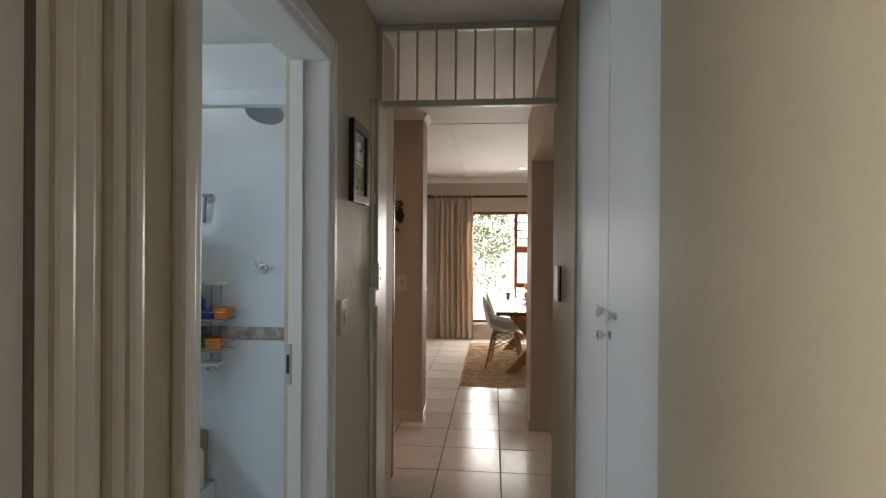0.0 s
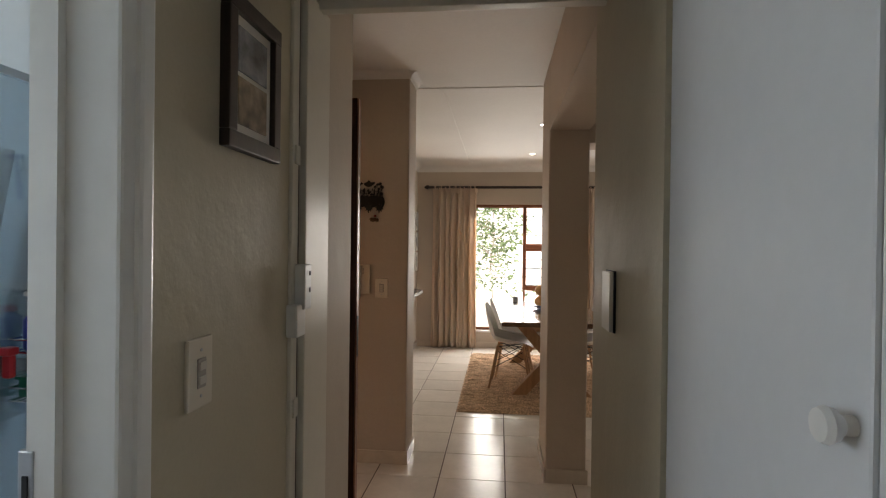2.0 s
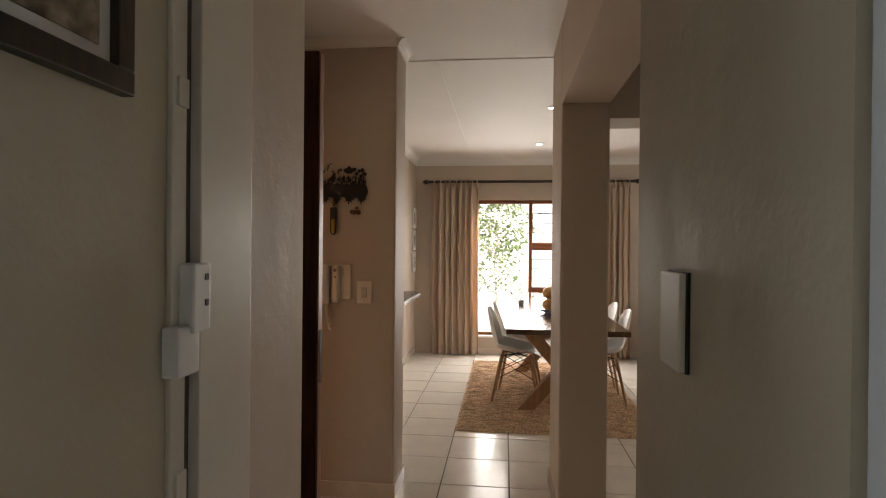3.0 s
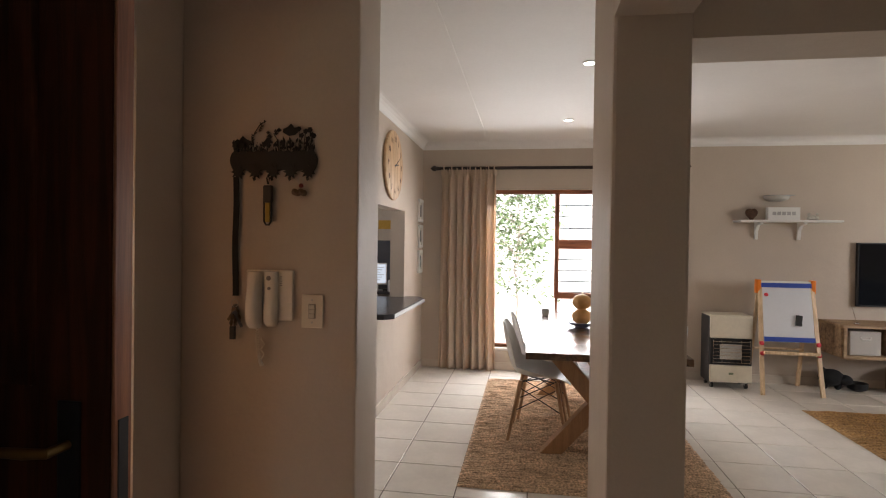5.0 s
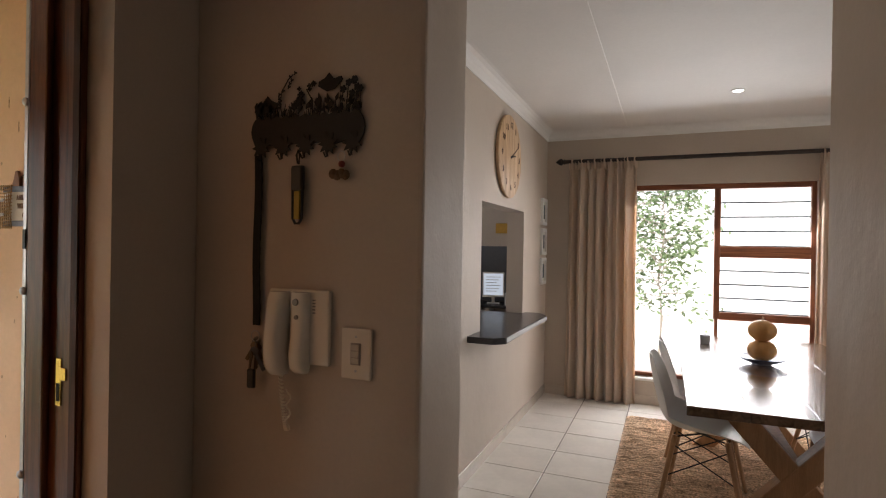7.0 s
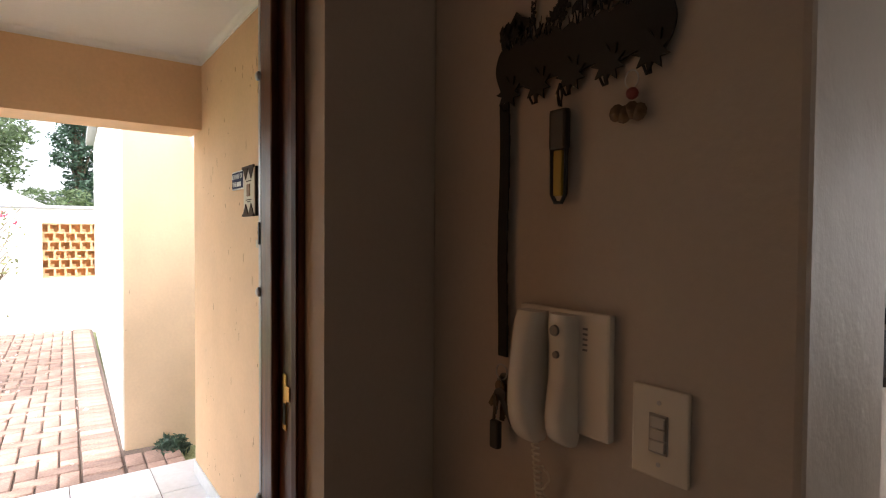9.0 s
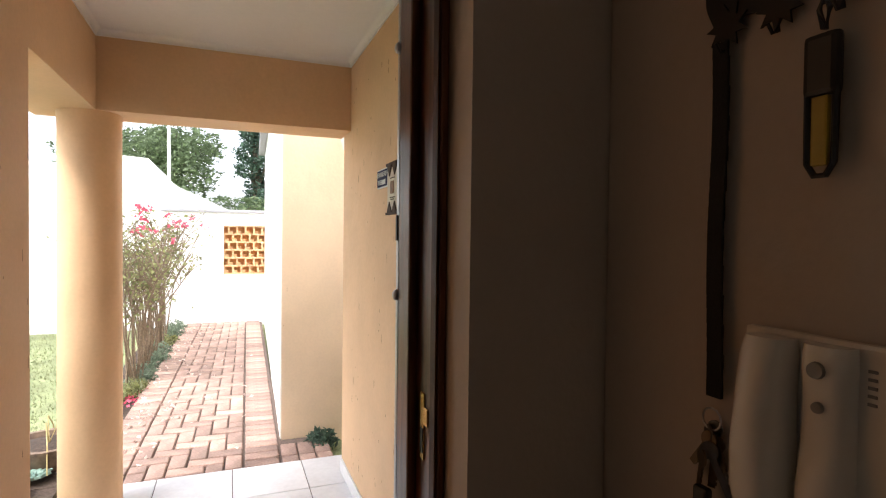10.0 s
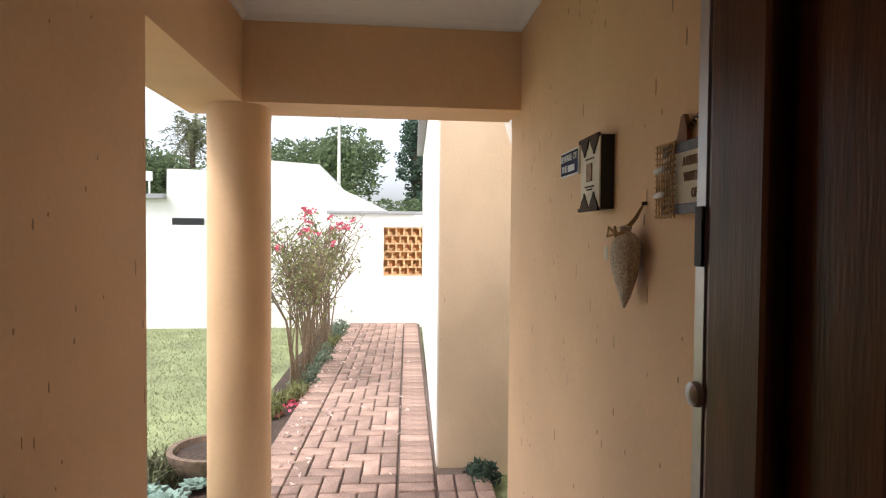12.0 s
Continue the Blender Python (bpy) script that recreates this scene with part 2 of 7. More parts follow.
# ---- house shell ----
HALL_TOP, TOP = 2.47, 2.53
structure("wall_hall_left", boxes((-0.65, -0.51, -1.5, 0.28, 0, 2.6), (-0.65, -0.51, 0.28, 1.12, 2.06, 2.6), (-0.65, -0.51, 1.12, 1.42, 0, 2.6), (-0.65, -0.51, 1.42, 2.25, 2.06, 2.6), (-0.65, -0.51, 2.25, 3.10, 0, 2.6)), TAUPE_DEEP, "olive-taupe painted hallway wall with door openings", "wall")
structure("wall_hall_right", boxes((0.325, 0.58, -1.5, 1.50, 0, 2.6), (0.46, 0.58, 1.50, 2.50, 0, 2.6), (0.325, 0.58, 2.50, 3.20, 0, 2.6)), TAUPE_DEEP, "olive-taupe painted hallway wall with a cupboard recess", "wall")
structure("wall_hall_back", boxes((-0.65, 0.58, -1.64, -1.5, 0, 2.6)), TAUPE_DEEP, "plain taupe wall closing the hallway", "wall")
structure("wall_entry_corner", boxes((-0.65, -0.53, 3.10, 3.54, 0, 2.6)), TAUPE, "taupe plastered wall end beside the front door", "wall")
structure("wall_entry_south", boxes((-2.62, -0.65, 3.16, 3.28, 0, 2.6), (-1.50, -0.65, 3.28, 3.54, 0, 2.6)), TAUPE, "plain taupe wall between bathroom and entrance", "wall")
structure("wall_front_door", boxes((-1.50, -1.255, 3.54, 3.76, 0, 2.6), (-1.50, -1.255, 3.76, 4.70, 2.12, 2.6), (-1.50, -1.255, 4.70, 5.17, 0, 2.6)), TAUPE, "taupe plastered wall round the front door", "wall")
structure("wall_entry_north", rounded((-1.2545, -0.545, 4.95, 5.23, 0, 2.6), width=0.010), TAUPE, "taupe plastered wall end carrying keys and intercom", "wall")
structure("wall_dining_west", boxes((-1.25, -1.11, 5.231, 7.08, 0, 2.6), (-1.25, -1.11, 7.08, 8.17, 0, 0.83), (-1.25, -1.11, 7.08, 8.17, 1.70, 2.6), (-1.25, -1.11, 8.17, 9.07, 0, 2.6)), TAUPE, "taupe dining room wall with a serving hatch", "wall")
structure("wall_window", boxes((-3.30, -0.32, 9.07, 9.29, -0.1, 2.6), (1.12, 6.7, 9.07, 9.29, -0.1, 2.6), (-0.32, 1.12, 9.07, 9.29, -0.1, 0.25), (-0.32, 1.12, 9.07, 9.29, 2.0, 2.6)), TAUPE, "taupe outer wall with a tall window", "wall")
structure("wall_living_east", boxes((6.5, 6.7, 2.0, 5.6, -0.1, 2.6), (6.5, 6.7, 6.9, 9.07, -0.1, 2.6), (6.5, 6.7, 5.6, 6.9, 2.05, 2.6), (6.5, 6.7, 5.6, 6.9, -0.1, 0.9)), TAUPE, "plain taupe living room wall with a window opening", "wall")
structure("wall_living_south", boxes((0.58, 6.5, 2.0, 2.2, -0.1, 2.6)), TAUPE, "plain taupe living room wall", "wall")
structure("column", rounded((0.328, 0.566, 4.80, 5.31, 0, 2.6), width=0.012), TAUPE, "rough taupe plastered column between dining and living room", "column")
structure("beam_entry", boxes((0.330, 0.564, 3.20, 4.80, 2.11, 2.6)), TAUPE, "taupe plastered beam over the side opening", "beam")
structure("beam_living", boxes((0.567, 6.5, 4.81, 5.05, 2.035, 2.6)), TAUPE, "taupe plastered beam across the living room", "beam")
structure("ceiling_hall", boxes((-0.65, 0.58, -1.64, 3.09, HALL_TOP, 2.62)), WHITE_PAINT, "plain white hallway ceiling", "ceiling")
structure("ceiling_living", boxes((-1.5, 6.7, 3.09, 9.29, TOP, 2.66), (0.58, 6.7, 2.0, 3.09, TOP, 2.66)), WHITE_PAINT, "white board ceiling with thin joint strips", "ceiling")
structure("ceiling_bathroom", boxes((-2.62, -0.65, 0.78, 3.16, 2.45, 2.6)), WHITE_PAINT, "plain white bathroom ceiling", "ceiling")
structure("wall_bathroom", boxes((-2.62, -2.5, 0.78, 1.1, 0, 2.6), (-2.62, -2.5, 2.0, 3.16, 0, 2.6), (-2.62, -2.5, 1.1, 2.0, 0, 1.1), (-2.62, -2.5, 1.1, 2.0, 2.0, 2.6), (-2.5, -0.65, 0.78, 0.9, 0, 2.6)), SHOWER_TILE, "white tiled bathroom walls", "wall")
# The opening in this wall is added, to let light into the kitchen.
structure("wall_kitchen", boxes((-3.30, -3.18, 5.2, 6.6, 0, 2.6), (-3.30, -3.18, 7.8, 9.07, 0, 2.6), (-3.30, -3.18, 6.6, 7.8, 0, 1.0), (-3.30, -3.18, 6.6, 7.8, 2.0, 2.6)), WHITE_PAINT, "plain pale kitchen wall with an assumed window opening", "wall")
# Unseen bedroom shell, added to let its lamp out only by the doorway.
structure("wall_bedroom", boxes((-2.62, -2.5, -1.64, -0.65, 0, 2.6), (-2.62, -2.5, 0.65, 0.78, 0, 2.6), (-2.62, -2.5, -0.65, 0.65, 0, 0.85), (-2.62, -2.5, -0.65, 0.65, 2.1, 2.6), (-2.5, -0.65, -1.64, -1.5, 0, 2.6), (-2.5, -0.65, 0.72, 0.778, 0, 2.6)), TAUPE, "unseen plain taupe walls of an added bedroom", "wall")
structure("ceiling_bedroom", boxes((-2.62, -0.65, -1.64, 0.78, 2.5, 2.62)), WHITE_PAINT, "unseen plain white ceiling of the added bedroom", "ceiling")
structure("ceiling_kitchen", boxes((-3.30, -1.5, 5.2, 9.29, TOP, 2.66)), WHITE_PAINT, "plain white kitchen ceiling", "ceiling")
structure("wall_porch_north", boxes((-3.72, -1.50, 4.99, 5.2, -0.1, 2.6)), OCHRE, "ochre porch wall, flaking in small spots", "wall")
structure("wall_porch_door", boxes((-1.515, -1.50, 3.60, 3.76, -0.1, 2.6), (-1.515, -1.50, 4.70, 4.99, -0.1, 2.6), (-1.515, -1.50, 3.76, 4.70, 2.12, 2.6)), OCHRE, "ochre plaster round the front door", "wall")
structure("wall_porch_south", boxes((-2.60, -1.515, 3.45, 3.765, -0.1, 2.6)), OCHRE, "ochre porch wall, flaking in small spots", "wall")
structure("beam_porch", boxes((-3.80, -3.53, 3.45, 4.99, 1.97, 2.6), (-3.53, -2.60, 3.45, 3.765, 1.97, 2.6)), OCHRE, "ochre plastered porch beam", "beam")
structure("ceiling_porch", boxes((-3.53, -1.515, 3.765, 4.99, 2.35, 2.62)), WHITE_PAINT, "white painted porch ceiling", "ceiling")
structure("floor", boxes((-2.62, 6.7, -1.64, 3.54, -0.12, -0.004), (-1.50, 6.7, 3.54, 5.2, -0.12, -0.004), (-3.30, 6.7, 5.2, 9.29, -0.12, -0.004)), GROUT, "cement bed and grout under floor tiles", "floor")
structure("ground", boxes((-300, 300, -300, 300, -0.5, -0.13)), GRASS_M, "mown green lawn", "ground")

# ---- trim of the house ----
def cornice(name, a, b, inward, z, r=0.085):
    """A coved plaster cornice from a to b; inward is the way into the room."""
    bm = bmesh.new()
    a, b, n = Vector((*a, 0)), Vector((*b, 0)), Vector((*inward, 0))
    prof = [(0, z - r)] + [(r * (1 - math.cos(k * math.pi / 10)) + 0.006, z - r * (1 - math.sin(k * math.pi / 10)) + 0.0) for k in range(6)] + [(r + 0.012, z - 0.001), (0, z - 0.001)]
    rings = [[bm.verts.new(p + n * d + Vector((0, 0, h))) for d, h in prof] for p in (a, b)]
    for k in range(len(prof)):
        j = (k + 1) % len(prof)
        bm.faces.new((rings[0][k], rings[0][j], rings[1][j], rings[1][k]))
    bm.faces.new(rings[0]), bm.faces.new(rings[1][::-1])
    return structure(name, bm, WHITE_PAINT, "white coved plaster cornice", "cornice")


cornice("cornice_1", (-1.11, 5.23), (-1.11, 9.07), (1, 0), TOP)
cornice("cornice_2", (-1.11, 9.07), (6.5, 9.07), (0, -1), TOP)
cornice("cornice_3", (-1.255, 4.95), (-0.545, 4.95), (0, -1), TOP, 0.05)
cornice("cornice_4", (-0.545, 4.95), (-0.545, 5.23), (1, 0), TOP, 0.05)
cornice("cornice_5", (-1.515, 4.99), (-3.53, 4.99), (0, -1), 2.35, 0.03)
cornice("cornice_6", (-3.53, 3.765), (-3.53, 4.99), (1, 0), 2.35, 0.03)
cornice("cornice_7", (-1.515, 3.765), (-3.53, 3.765), (0, 1), 2.35, 0.03)
structure("trim_ceiling_joint", boxes((-0.40, -0.37, 5.36, 8.98, 2.522, TOP), (-0.545, 0.33, 5.33, 5.36, 2.525, TOP)), WHITE_PAINT, "thin white strips over ceiling joints", "trim")

SKIRT = material("cream_skirting_tile", (0.60, 0.53, 0.45), 0.25, grain=0.04, scale=25, stain=0.08, stain_scale=5, bump=0.03)
for nm, s in (("baseboard_1", (-1.11, -1.10, 5.23, 9.06, 0, 0.085)), ("baseboard_2", (-1.10, 6.5, 9.06, 9.07, 0, 0.085)), ("baseboard_3", (-1.255, -0.533, 4.94, 4.95, 0, 0.085)),
              ("baseboard_4", (-0.545, -0.534, 4.95, 5.23, 0, 0.085)), ("baseboard_5", (0.318, 0.328, 4.79, 5.31, 0, 0.085)), ("baseboard_6", (0.33, 0.576, 4.79, 4.80, 0, 0.085)),
              ("baseboard_7", (-3.72, -1.515, 4.98, 4.99, -0.02, 0.06))):
    structure(nm, rounded(s, width=0.002, seg=1), PORCH_TILE if nm == "baseboard_7" else SKIRT, "row of cut floor tiles as skirting", "skirting")
structure("tile_wall_shower", boxes((-2.5, -0.65, 3.150, 3.16, 0, 2.45)), SHOWER_TILE, "glossy white shower wall tiles", "tiled wall")


# ---- hall ----
def door_frame(name, y0, y1, top, label, paint):
    """A painted timber frame through the left hall wall, with stops and casing."""
    t = tagged(new(name), label, "door frame", kind="structure")
    for n, (a, b, s) in enumerate(((y0, y0 + 0.035, 1), (y1 - 0.035, y1, -1))):
        bm = rounded((-0.625, -0.490, a, b, 0, top), width=0.006)
        st = a + 0.035 if s > 0 else a - 0.014
        box(bm, -0.618, -0.575, st, st + 0.014, 0, top - 0.035)
        part("jamb", bm, paint, t)
        c0, c1 = (a - 0.03, a + 0.006) if s > 0 else (b - 0.006, b + 0.03)
        part("casing", rounded((-0.51, -0.482, c0, c1, 0, top + 0.045), width=0.008), paint, t)
    part("head", rounded((-0.625, -0.490, y0 + 0.035, y1 - 0.035, top - 0.035, top), width=0.006), ENAMEL, t)
    part("casing", rounded((-0.51, -0.483, y0 + 0.006, y1 - 0.006, top - 0.006, top + 0.045), width=0.008), ENAMEL, t)
    return t


bath_frame = door_frame("door_frame_bathroom", 1.42, 2.25, 2.06, "white painted door frame into the bathroom", ENAMEL)
part("strike_plate", rounded((-0.630, -0.606, 2.199, 2.214, 0.985, 1.115), width=0.003), STEEL, bath_frame, "steel strike plate")
part("latch_hole", rounded((-0.622, -0.613, 2.197, 2.1992, 1.02, 1.08), width=0.001), BLACK_METAL, bath_frame)
bed_frame = door_frame("door_frame_bedroom", 0.28, 1.12, 2.06, "brownish cream door frame of a bedroom", CREAM_ENAMEL)
# Solid dark strip: the gap's shade is given as colour, nothing is cut.
part("dark_gap", boxes((-0.4895, -0.486, 1.078, 1.090, 0, 2.06)), GROUT, bed_frame, "dark strip for the shaded gap along the casing")
part("casing", rounded((-0.51, -0.4865, 1.152, 1.188, 0, 2.10), width=0.006), CREAM_ENAMEL, bed_frame)
part("groove", rounded((-0.51, -0.500, 1.1885, 1.2155, 0, 2.10), width=0.003), CREAM_ENAMEL, bed_frame)
part("bead", rounded((-0.51, -0.484, 1.216, 1.246, 0, 2.10), width=0.010), CREAM_ENAMEL, bed_frame)
part("bead", rounded((-0.51, -0.480, 1.2465, 1.284, 0, 2.10), width=0.012), CREAM_ENAMEL, bed_frame)
grille = thing("overhead_grille", "cream painted steel grille of thin bars over the doorway", "grille")
part("rail", rounded((-0.488, 0.325, 3.025, 3.065, 2.085, 2.115), width=0.004), CREAM_ENAMEL, grille)
part("top_rail", rounded((-0.488, 0.325, 3.03, 3.06, 2.440, 2.469), width=0.004), CREAM_ENAMEL, grille)
part("stile", rounded((-0.511, -0.488, 3.025, 3.065, 2.085, 2.469), width=0.004), CREAM_ENAMEL, grille)
part("stile", rounded((0.309, 0.3245, 3.03, 3.06, 2.115, 2.440), width=0.003), CREAM_ENAMEL, grille)
for k in range(8):
    x = -0.488 + 0.0905 * (k + 0.78)
    part("bar", rounded((x - 0.0045, x + 0.0045, 3.035, 3.055, 2.115, 2.440), width=0.0015, seg=1), CREAM_ENAMEL, grille)
hall_jamb = thing("steel_door_jamb", "cream painted steel door jamb with rebate", "door frame")
part("jamb", rounded((-0.512, -0.500, 2.872, 2.914, 0, 2.085), (-0.512, -0.486, 2.934, 3.13, 0, 2.10), width=0.004), CREAM_ENAMEL, hall_jamb)
# Dark strip whose colour stands for shade in the rebate.
part("seal", boxes((-0.5095, -0.506, 2.914, 2.934, 0, 2.08)), GROUT, hall_jamb, "dark strip for the shaded gap along the rebate")
lock = part("lock_keeper", rounded((-0.513, -0.472, 2.895, 2.946, 1.235, 1.355), width=0.005), ENAMEL, hall_jamb, "white lock keeper")
for z in (1.325, 1.28):
    part("screw", rounded((-0.474, -0.4705, 2.925, 2.937, z, z + 0.012), width=0.0012), BLACK_METAL, lock)
part("keeper_lip", rounded((-0.513, -0.480, 2.862, 2.926, 1.165, 1.25), width=0.006), ENAMEL, lock)
for z in (0.30, 0.95, 1.62):
    part("hinge_tab", rounded((-0.5005, -0.494, 2.883, 2.911, z, z + 0.05), width=0.002), CREAM_ENAMEL, hall_jamb)

cup = thing("built_in_cupboard", "tall white painted built-in hallway cupboard with two closed doors", "cupboard")
for nm, (a, b, ky) in (("door", (1.505, 1.962, 1.872)), ("door", (1.968, 2.495, 1.992))):
    d = part(nm, rounded((0.333, 0.358, a, b, 0.06, 2.465), width=0.004), CUPBOARD, cup)
    bm = bmesh.new()
    lathe(bm, [(0.009, 0), (0.008, 0.010), (0.014, 0.016), (0.0165, 0.023), (0.014, 0.029), (0.006, 0.031)], 18, m=pose(0.334, ky, 1.262, 0, -90, 0))
    part("knob", bm, WHITE_PLASTIC, d, "round white knob", True)
part("carcass", boxes((0.36, 0.455, 1.503, 2.497, 0.0, 2.466)), CUPBOARD, cup)
bm = bmesh.new()
lathe(bm, [(0.011, 0), (0.011, 0.004), (0.005, 0.008), (0.005, 0.02), (0.012, 0.024), (0.013, 0.034), (0.006, 0.037)], 14, m=pose(0.334, 1.925, 1.208, 0, -90, 0))
part("key_knob", bm, CHROME, cup, "small steel lock knob", True)


def picture(name, label, x0, x1, z0, z1, m, frame_mat, border, mat_color, images, group=""):
    """A framed picture, its back on the plane y = 0 of m, facing -y."""
    t = thing(name, label, "picture", m, group)
    w = border
    part("frame", rounded((x0, x1, -0.022, 0, z0, z0 + w), (x0, x1, -0.022, 0, z1 - w, z1), (x0, x0 + w, -0.0215, 0, z0 + w, z1 - w), (x1 - w, x1, -0.0215, 0, z0 + w, z1 - w), width=0.003), frame_mat, t)
    part("mount", boxes((x0 + w, x1 - w, -0.008, -0.002, z0 + w, z1 - w)), mat_color, t)
    for a, b, c, d, mm in images:
        part("photo", boxes((x0 + a, x0 + b, -0.011, -0.0081, z0 + c, z0 + d)), mm, t)
    return t


PHOTO_A = material("dim_photo_print", (0.22, 0.24, 0.26), 0.25, grain=0.5, scale=14, stain=0.6, stain_scale=22, bump=0)
PHOTO_B = material("faded_photo_print", (0.30, 0.24, 0.17), 0.25, grain=0.4, scale=16, stain=0.7, stain_scale=25, bump=0)
DARK_FRAME = wood("dark_picture_frame_wood", (0.012, 0.008, 0.006), (0.035, 0.022, 0.016), 2, 0.35, 2)
MOUNT = material("white_mount_card", (0.70, 0.68, 0.62), 0.8, grain=0.02)
picture("framed_photos", "dark-framed picture of two photos on the hallway wall", 0, 0.25, 0, 0.315, pose(-0.51, 2.515, 1.600, 0, 0, 90), DARK_FRAME, 0.035, MOUNT,
        [(0.058, 0.192, 0.165, 0.258, PHOTO_A), (0.058, 0.192, 0.056, 0.154, PHOTO_B)])


SWITCH_GREY = material("switch_recess_grey", (0.36, 0.33, 0.29), 0.5, grain=0.02)
ROCKER = material("pale_grey_rocker", (0.56, 0.52, 0.46), 0.4, grain=0.02)


def wall_switch(label, m, w=0.075, h=0.125, rows=(0.0,)):
    t = thing("light_switch", label, "switch", m)
    part("plate", rounded((-w / 2, w / 2, -0.009, 0, -h / 2, h / 2), width=0.003), CREAM_PLASTIC, t)
    part("rocker_frame", rounded((-0.014, 0.014, -0.0115, -0.0088, -0.027, 0.027), width=0.001, seg=1), SWITCH_GREY, t)
    for z in rows:
        part("rocker", rounded((-0.011, 0.011, -0.0145, -0.0112, z - 0.0074, z + 0.0074), width=0.001, seg=1), ROCKER, t)
    for z in (-0.042, 0.042):
        bm = bmesh.new()
        lathe(bm, [(0.0032, 0), (0.0032, 0.0012)], 8, m=pose(0, -0.0088, z, 90, 0, 0))
        part("screw", bm, STEEL, t)
    return t


wall_switch("cream light switch plate on the hallway wall", pose(-0.51, 2.445, 1.172, 0, 0, 90), 0.08, 0.128, (0.013, -0.013))
wall_switch("cream light switch plate beside the intercom", pose(-0.714, 4.95, 1.133), 0.083, 0.125, (0.016, 0.0, -0.016))
blank = thing("blank_cover_plate", "grey blank electrical cover plate with dark edge", "cover plate", pose(0.325, 2.93, 1.275, 0, 0, -90))
part("plate", rounded((-0.05, 0.05, -0.016, -0.006, -0.075, 0.075), width=0.003), CREAM_ENAMEL, blank)
part("back_box", rounded((-0.052, 0.052, -0.006, 0, -0.077, 0.077), width=0.002), BLACK_METAL, blank, "dark backing edge")

# ---- bathroom ----
ALU = material("white_aluminium", (0.62, 0.68, 0.75), 0.35, 0.2, grain=0.02, scale=40, bump=0.03)
SHOWER_GLASS = glass("shower_glass", (0.84, 0.91, 0.94), 0.02)
shower = thing("shower_enclosure", "white framed glass shower enclosure in the bathroom", "shower")
part("header", rounded((-2.48, -0.66, 2.37, 2.42, 1.93, 1.99), width=0.004), ALU, shower)
part("bottom_rail", rounded((-2.48, -0.66, 2.36, 2.43, 0.08, 0.13), width=0.004), ALU, shower)
for x in (-2.44, -1.285):
    part("post", rounded((x - 0.025, x + 0.025, 2.365, 2.425, 0.13, 1.93), width=0.004), ALU, shower)
part("pane", boxes((-2.415, -1.31, 2.39, 2.398, 0.13, 1.93)), SHOWER_GLASS, shower, "greenish glass door")
part("side_pane", boxes((-1.474, -1.466, 2.44, 3.12, 0.12, 1.92)), glass("shower_side_glass", (0.66, 0.76, 0.82), 0.18, 0.30), shower, "clear glass side pane")
part("side_rail", rounded((-1.482, -1.458, 2.43, 3.15, 1.915, 1.94), width=0.003), ALU, shower)
part("wall_channel", rounded((-1.480, -1.460, 3.135, 3.15, 0.1, 1.93), width=0.003), ALU, shower)
part("tray", rounded((-2.48, -0.66, 2.34, 3.148, 0.0, 0.08), width=0.01), ENAMEL, shower)
part("ledge", rounded((-1.455, -1.36, 2.86, 3.148, 0.08, 0.24), width=0.01), SHOWER_TILE, shower, "white tiled ledge")
shower_glassy = [o for o in shower.children if "pane" in o.name]
for o in shower_glassy:
    o.visible_shadow = False
BORDER = material("stone_border_tile", (0.38, 0.34, 0.31), 0.35, grain=0.3, scale=30, stain=0.4, stain_scale=20, bump=0.2)
border_strip = thing("border_tile_strip", "strip of patterned stone-look border tiles", "border tiles")
for k in range(8):
    part("tile", rounded((-2.48 + k * 0.225, -2.26 + k * 0.225, 3.143, 3.150, 0.958, 1.022), width=0.002, seg=1), BORDER, border_strip)
head = thing("rain_shower", "round steel rain shower head on an arm", "shower head")
bm = bmesh.new()
tube(bm, [(-0.98, 3.15, 2.06), (-0.98, 3.0, 2.10), (-0.98, 2.86, 2.08), (-0.98, 2.84, 2.03)], 0.011, 10)
part("arm", bm, CHROME, head, smooth=True)
bm = bmesh.new()
lathe(bm, [(0.02, 0.02), (0.080, 0.008), (0.085, 0.0), (0.080, -0.006)], 28, (0, 0, 0), pose(-0.98, 2.84, 2.02, -24, 0, 0))
part("disc", bm, STEEL, head, smooth=True)
tap = thing("shower_tap", "chrome cross-handled shower tap", "tap")
bm = bmesh.new()
rod(bm, (-1.12, 3.15, 1.32), (-1.12, 3.10, 1.32), 0.013)
for a in range(4):
    c, s = math.cos(a * math.pi / 2 + 0.7), math.sin(a * math.pi / 2 + 0.7)
    rod(bm, (-1.12, 3.10, 1.32), (-1.12 + 0.032 * c, 3.10, 1.32 + 0.032 * s), 0.006)
part("cross_handle", bm, CHROME, tap, smooth=True)
bm = bmesh.new()
lathe(bm, [(0.03, 0), (0.026, 0.008), (0.014, 0.012)], 18, m=pose(-1.12, 3.15, 1.32, 90, 0, 0))
part("rose", bm, CHROME, tap, smooth=True)
hook = thing("razor_holder", "white suction holder with a razor on the shower wall", "razor holder")
bm = bmesh.new()
lathe(bm, [(0.028, 0), (0.024, 0.01), (0.01, 0.022)], 16, m=pose(-1.40, 3.15, 1.67, 90, 0, 0))
part("cup", bm, WHITE_PLASTIC, hook, smooth=True)
bm = rounded((-1.425, -1.375, 3.112, 3.128, 1.675, 1.69), width=0.003)
tube(bm, [(-1.405, 3.12, 1.68), (-1.41, 3.12, 1.62), (-1.415, 3.125, 1.545)], [0.005, 0.007, 0.009])
part("razor", bm, material("grey_violet_plastic", (0.28, 0.28, 0.40), 0.4), hook)
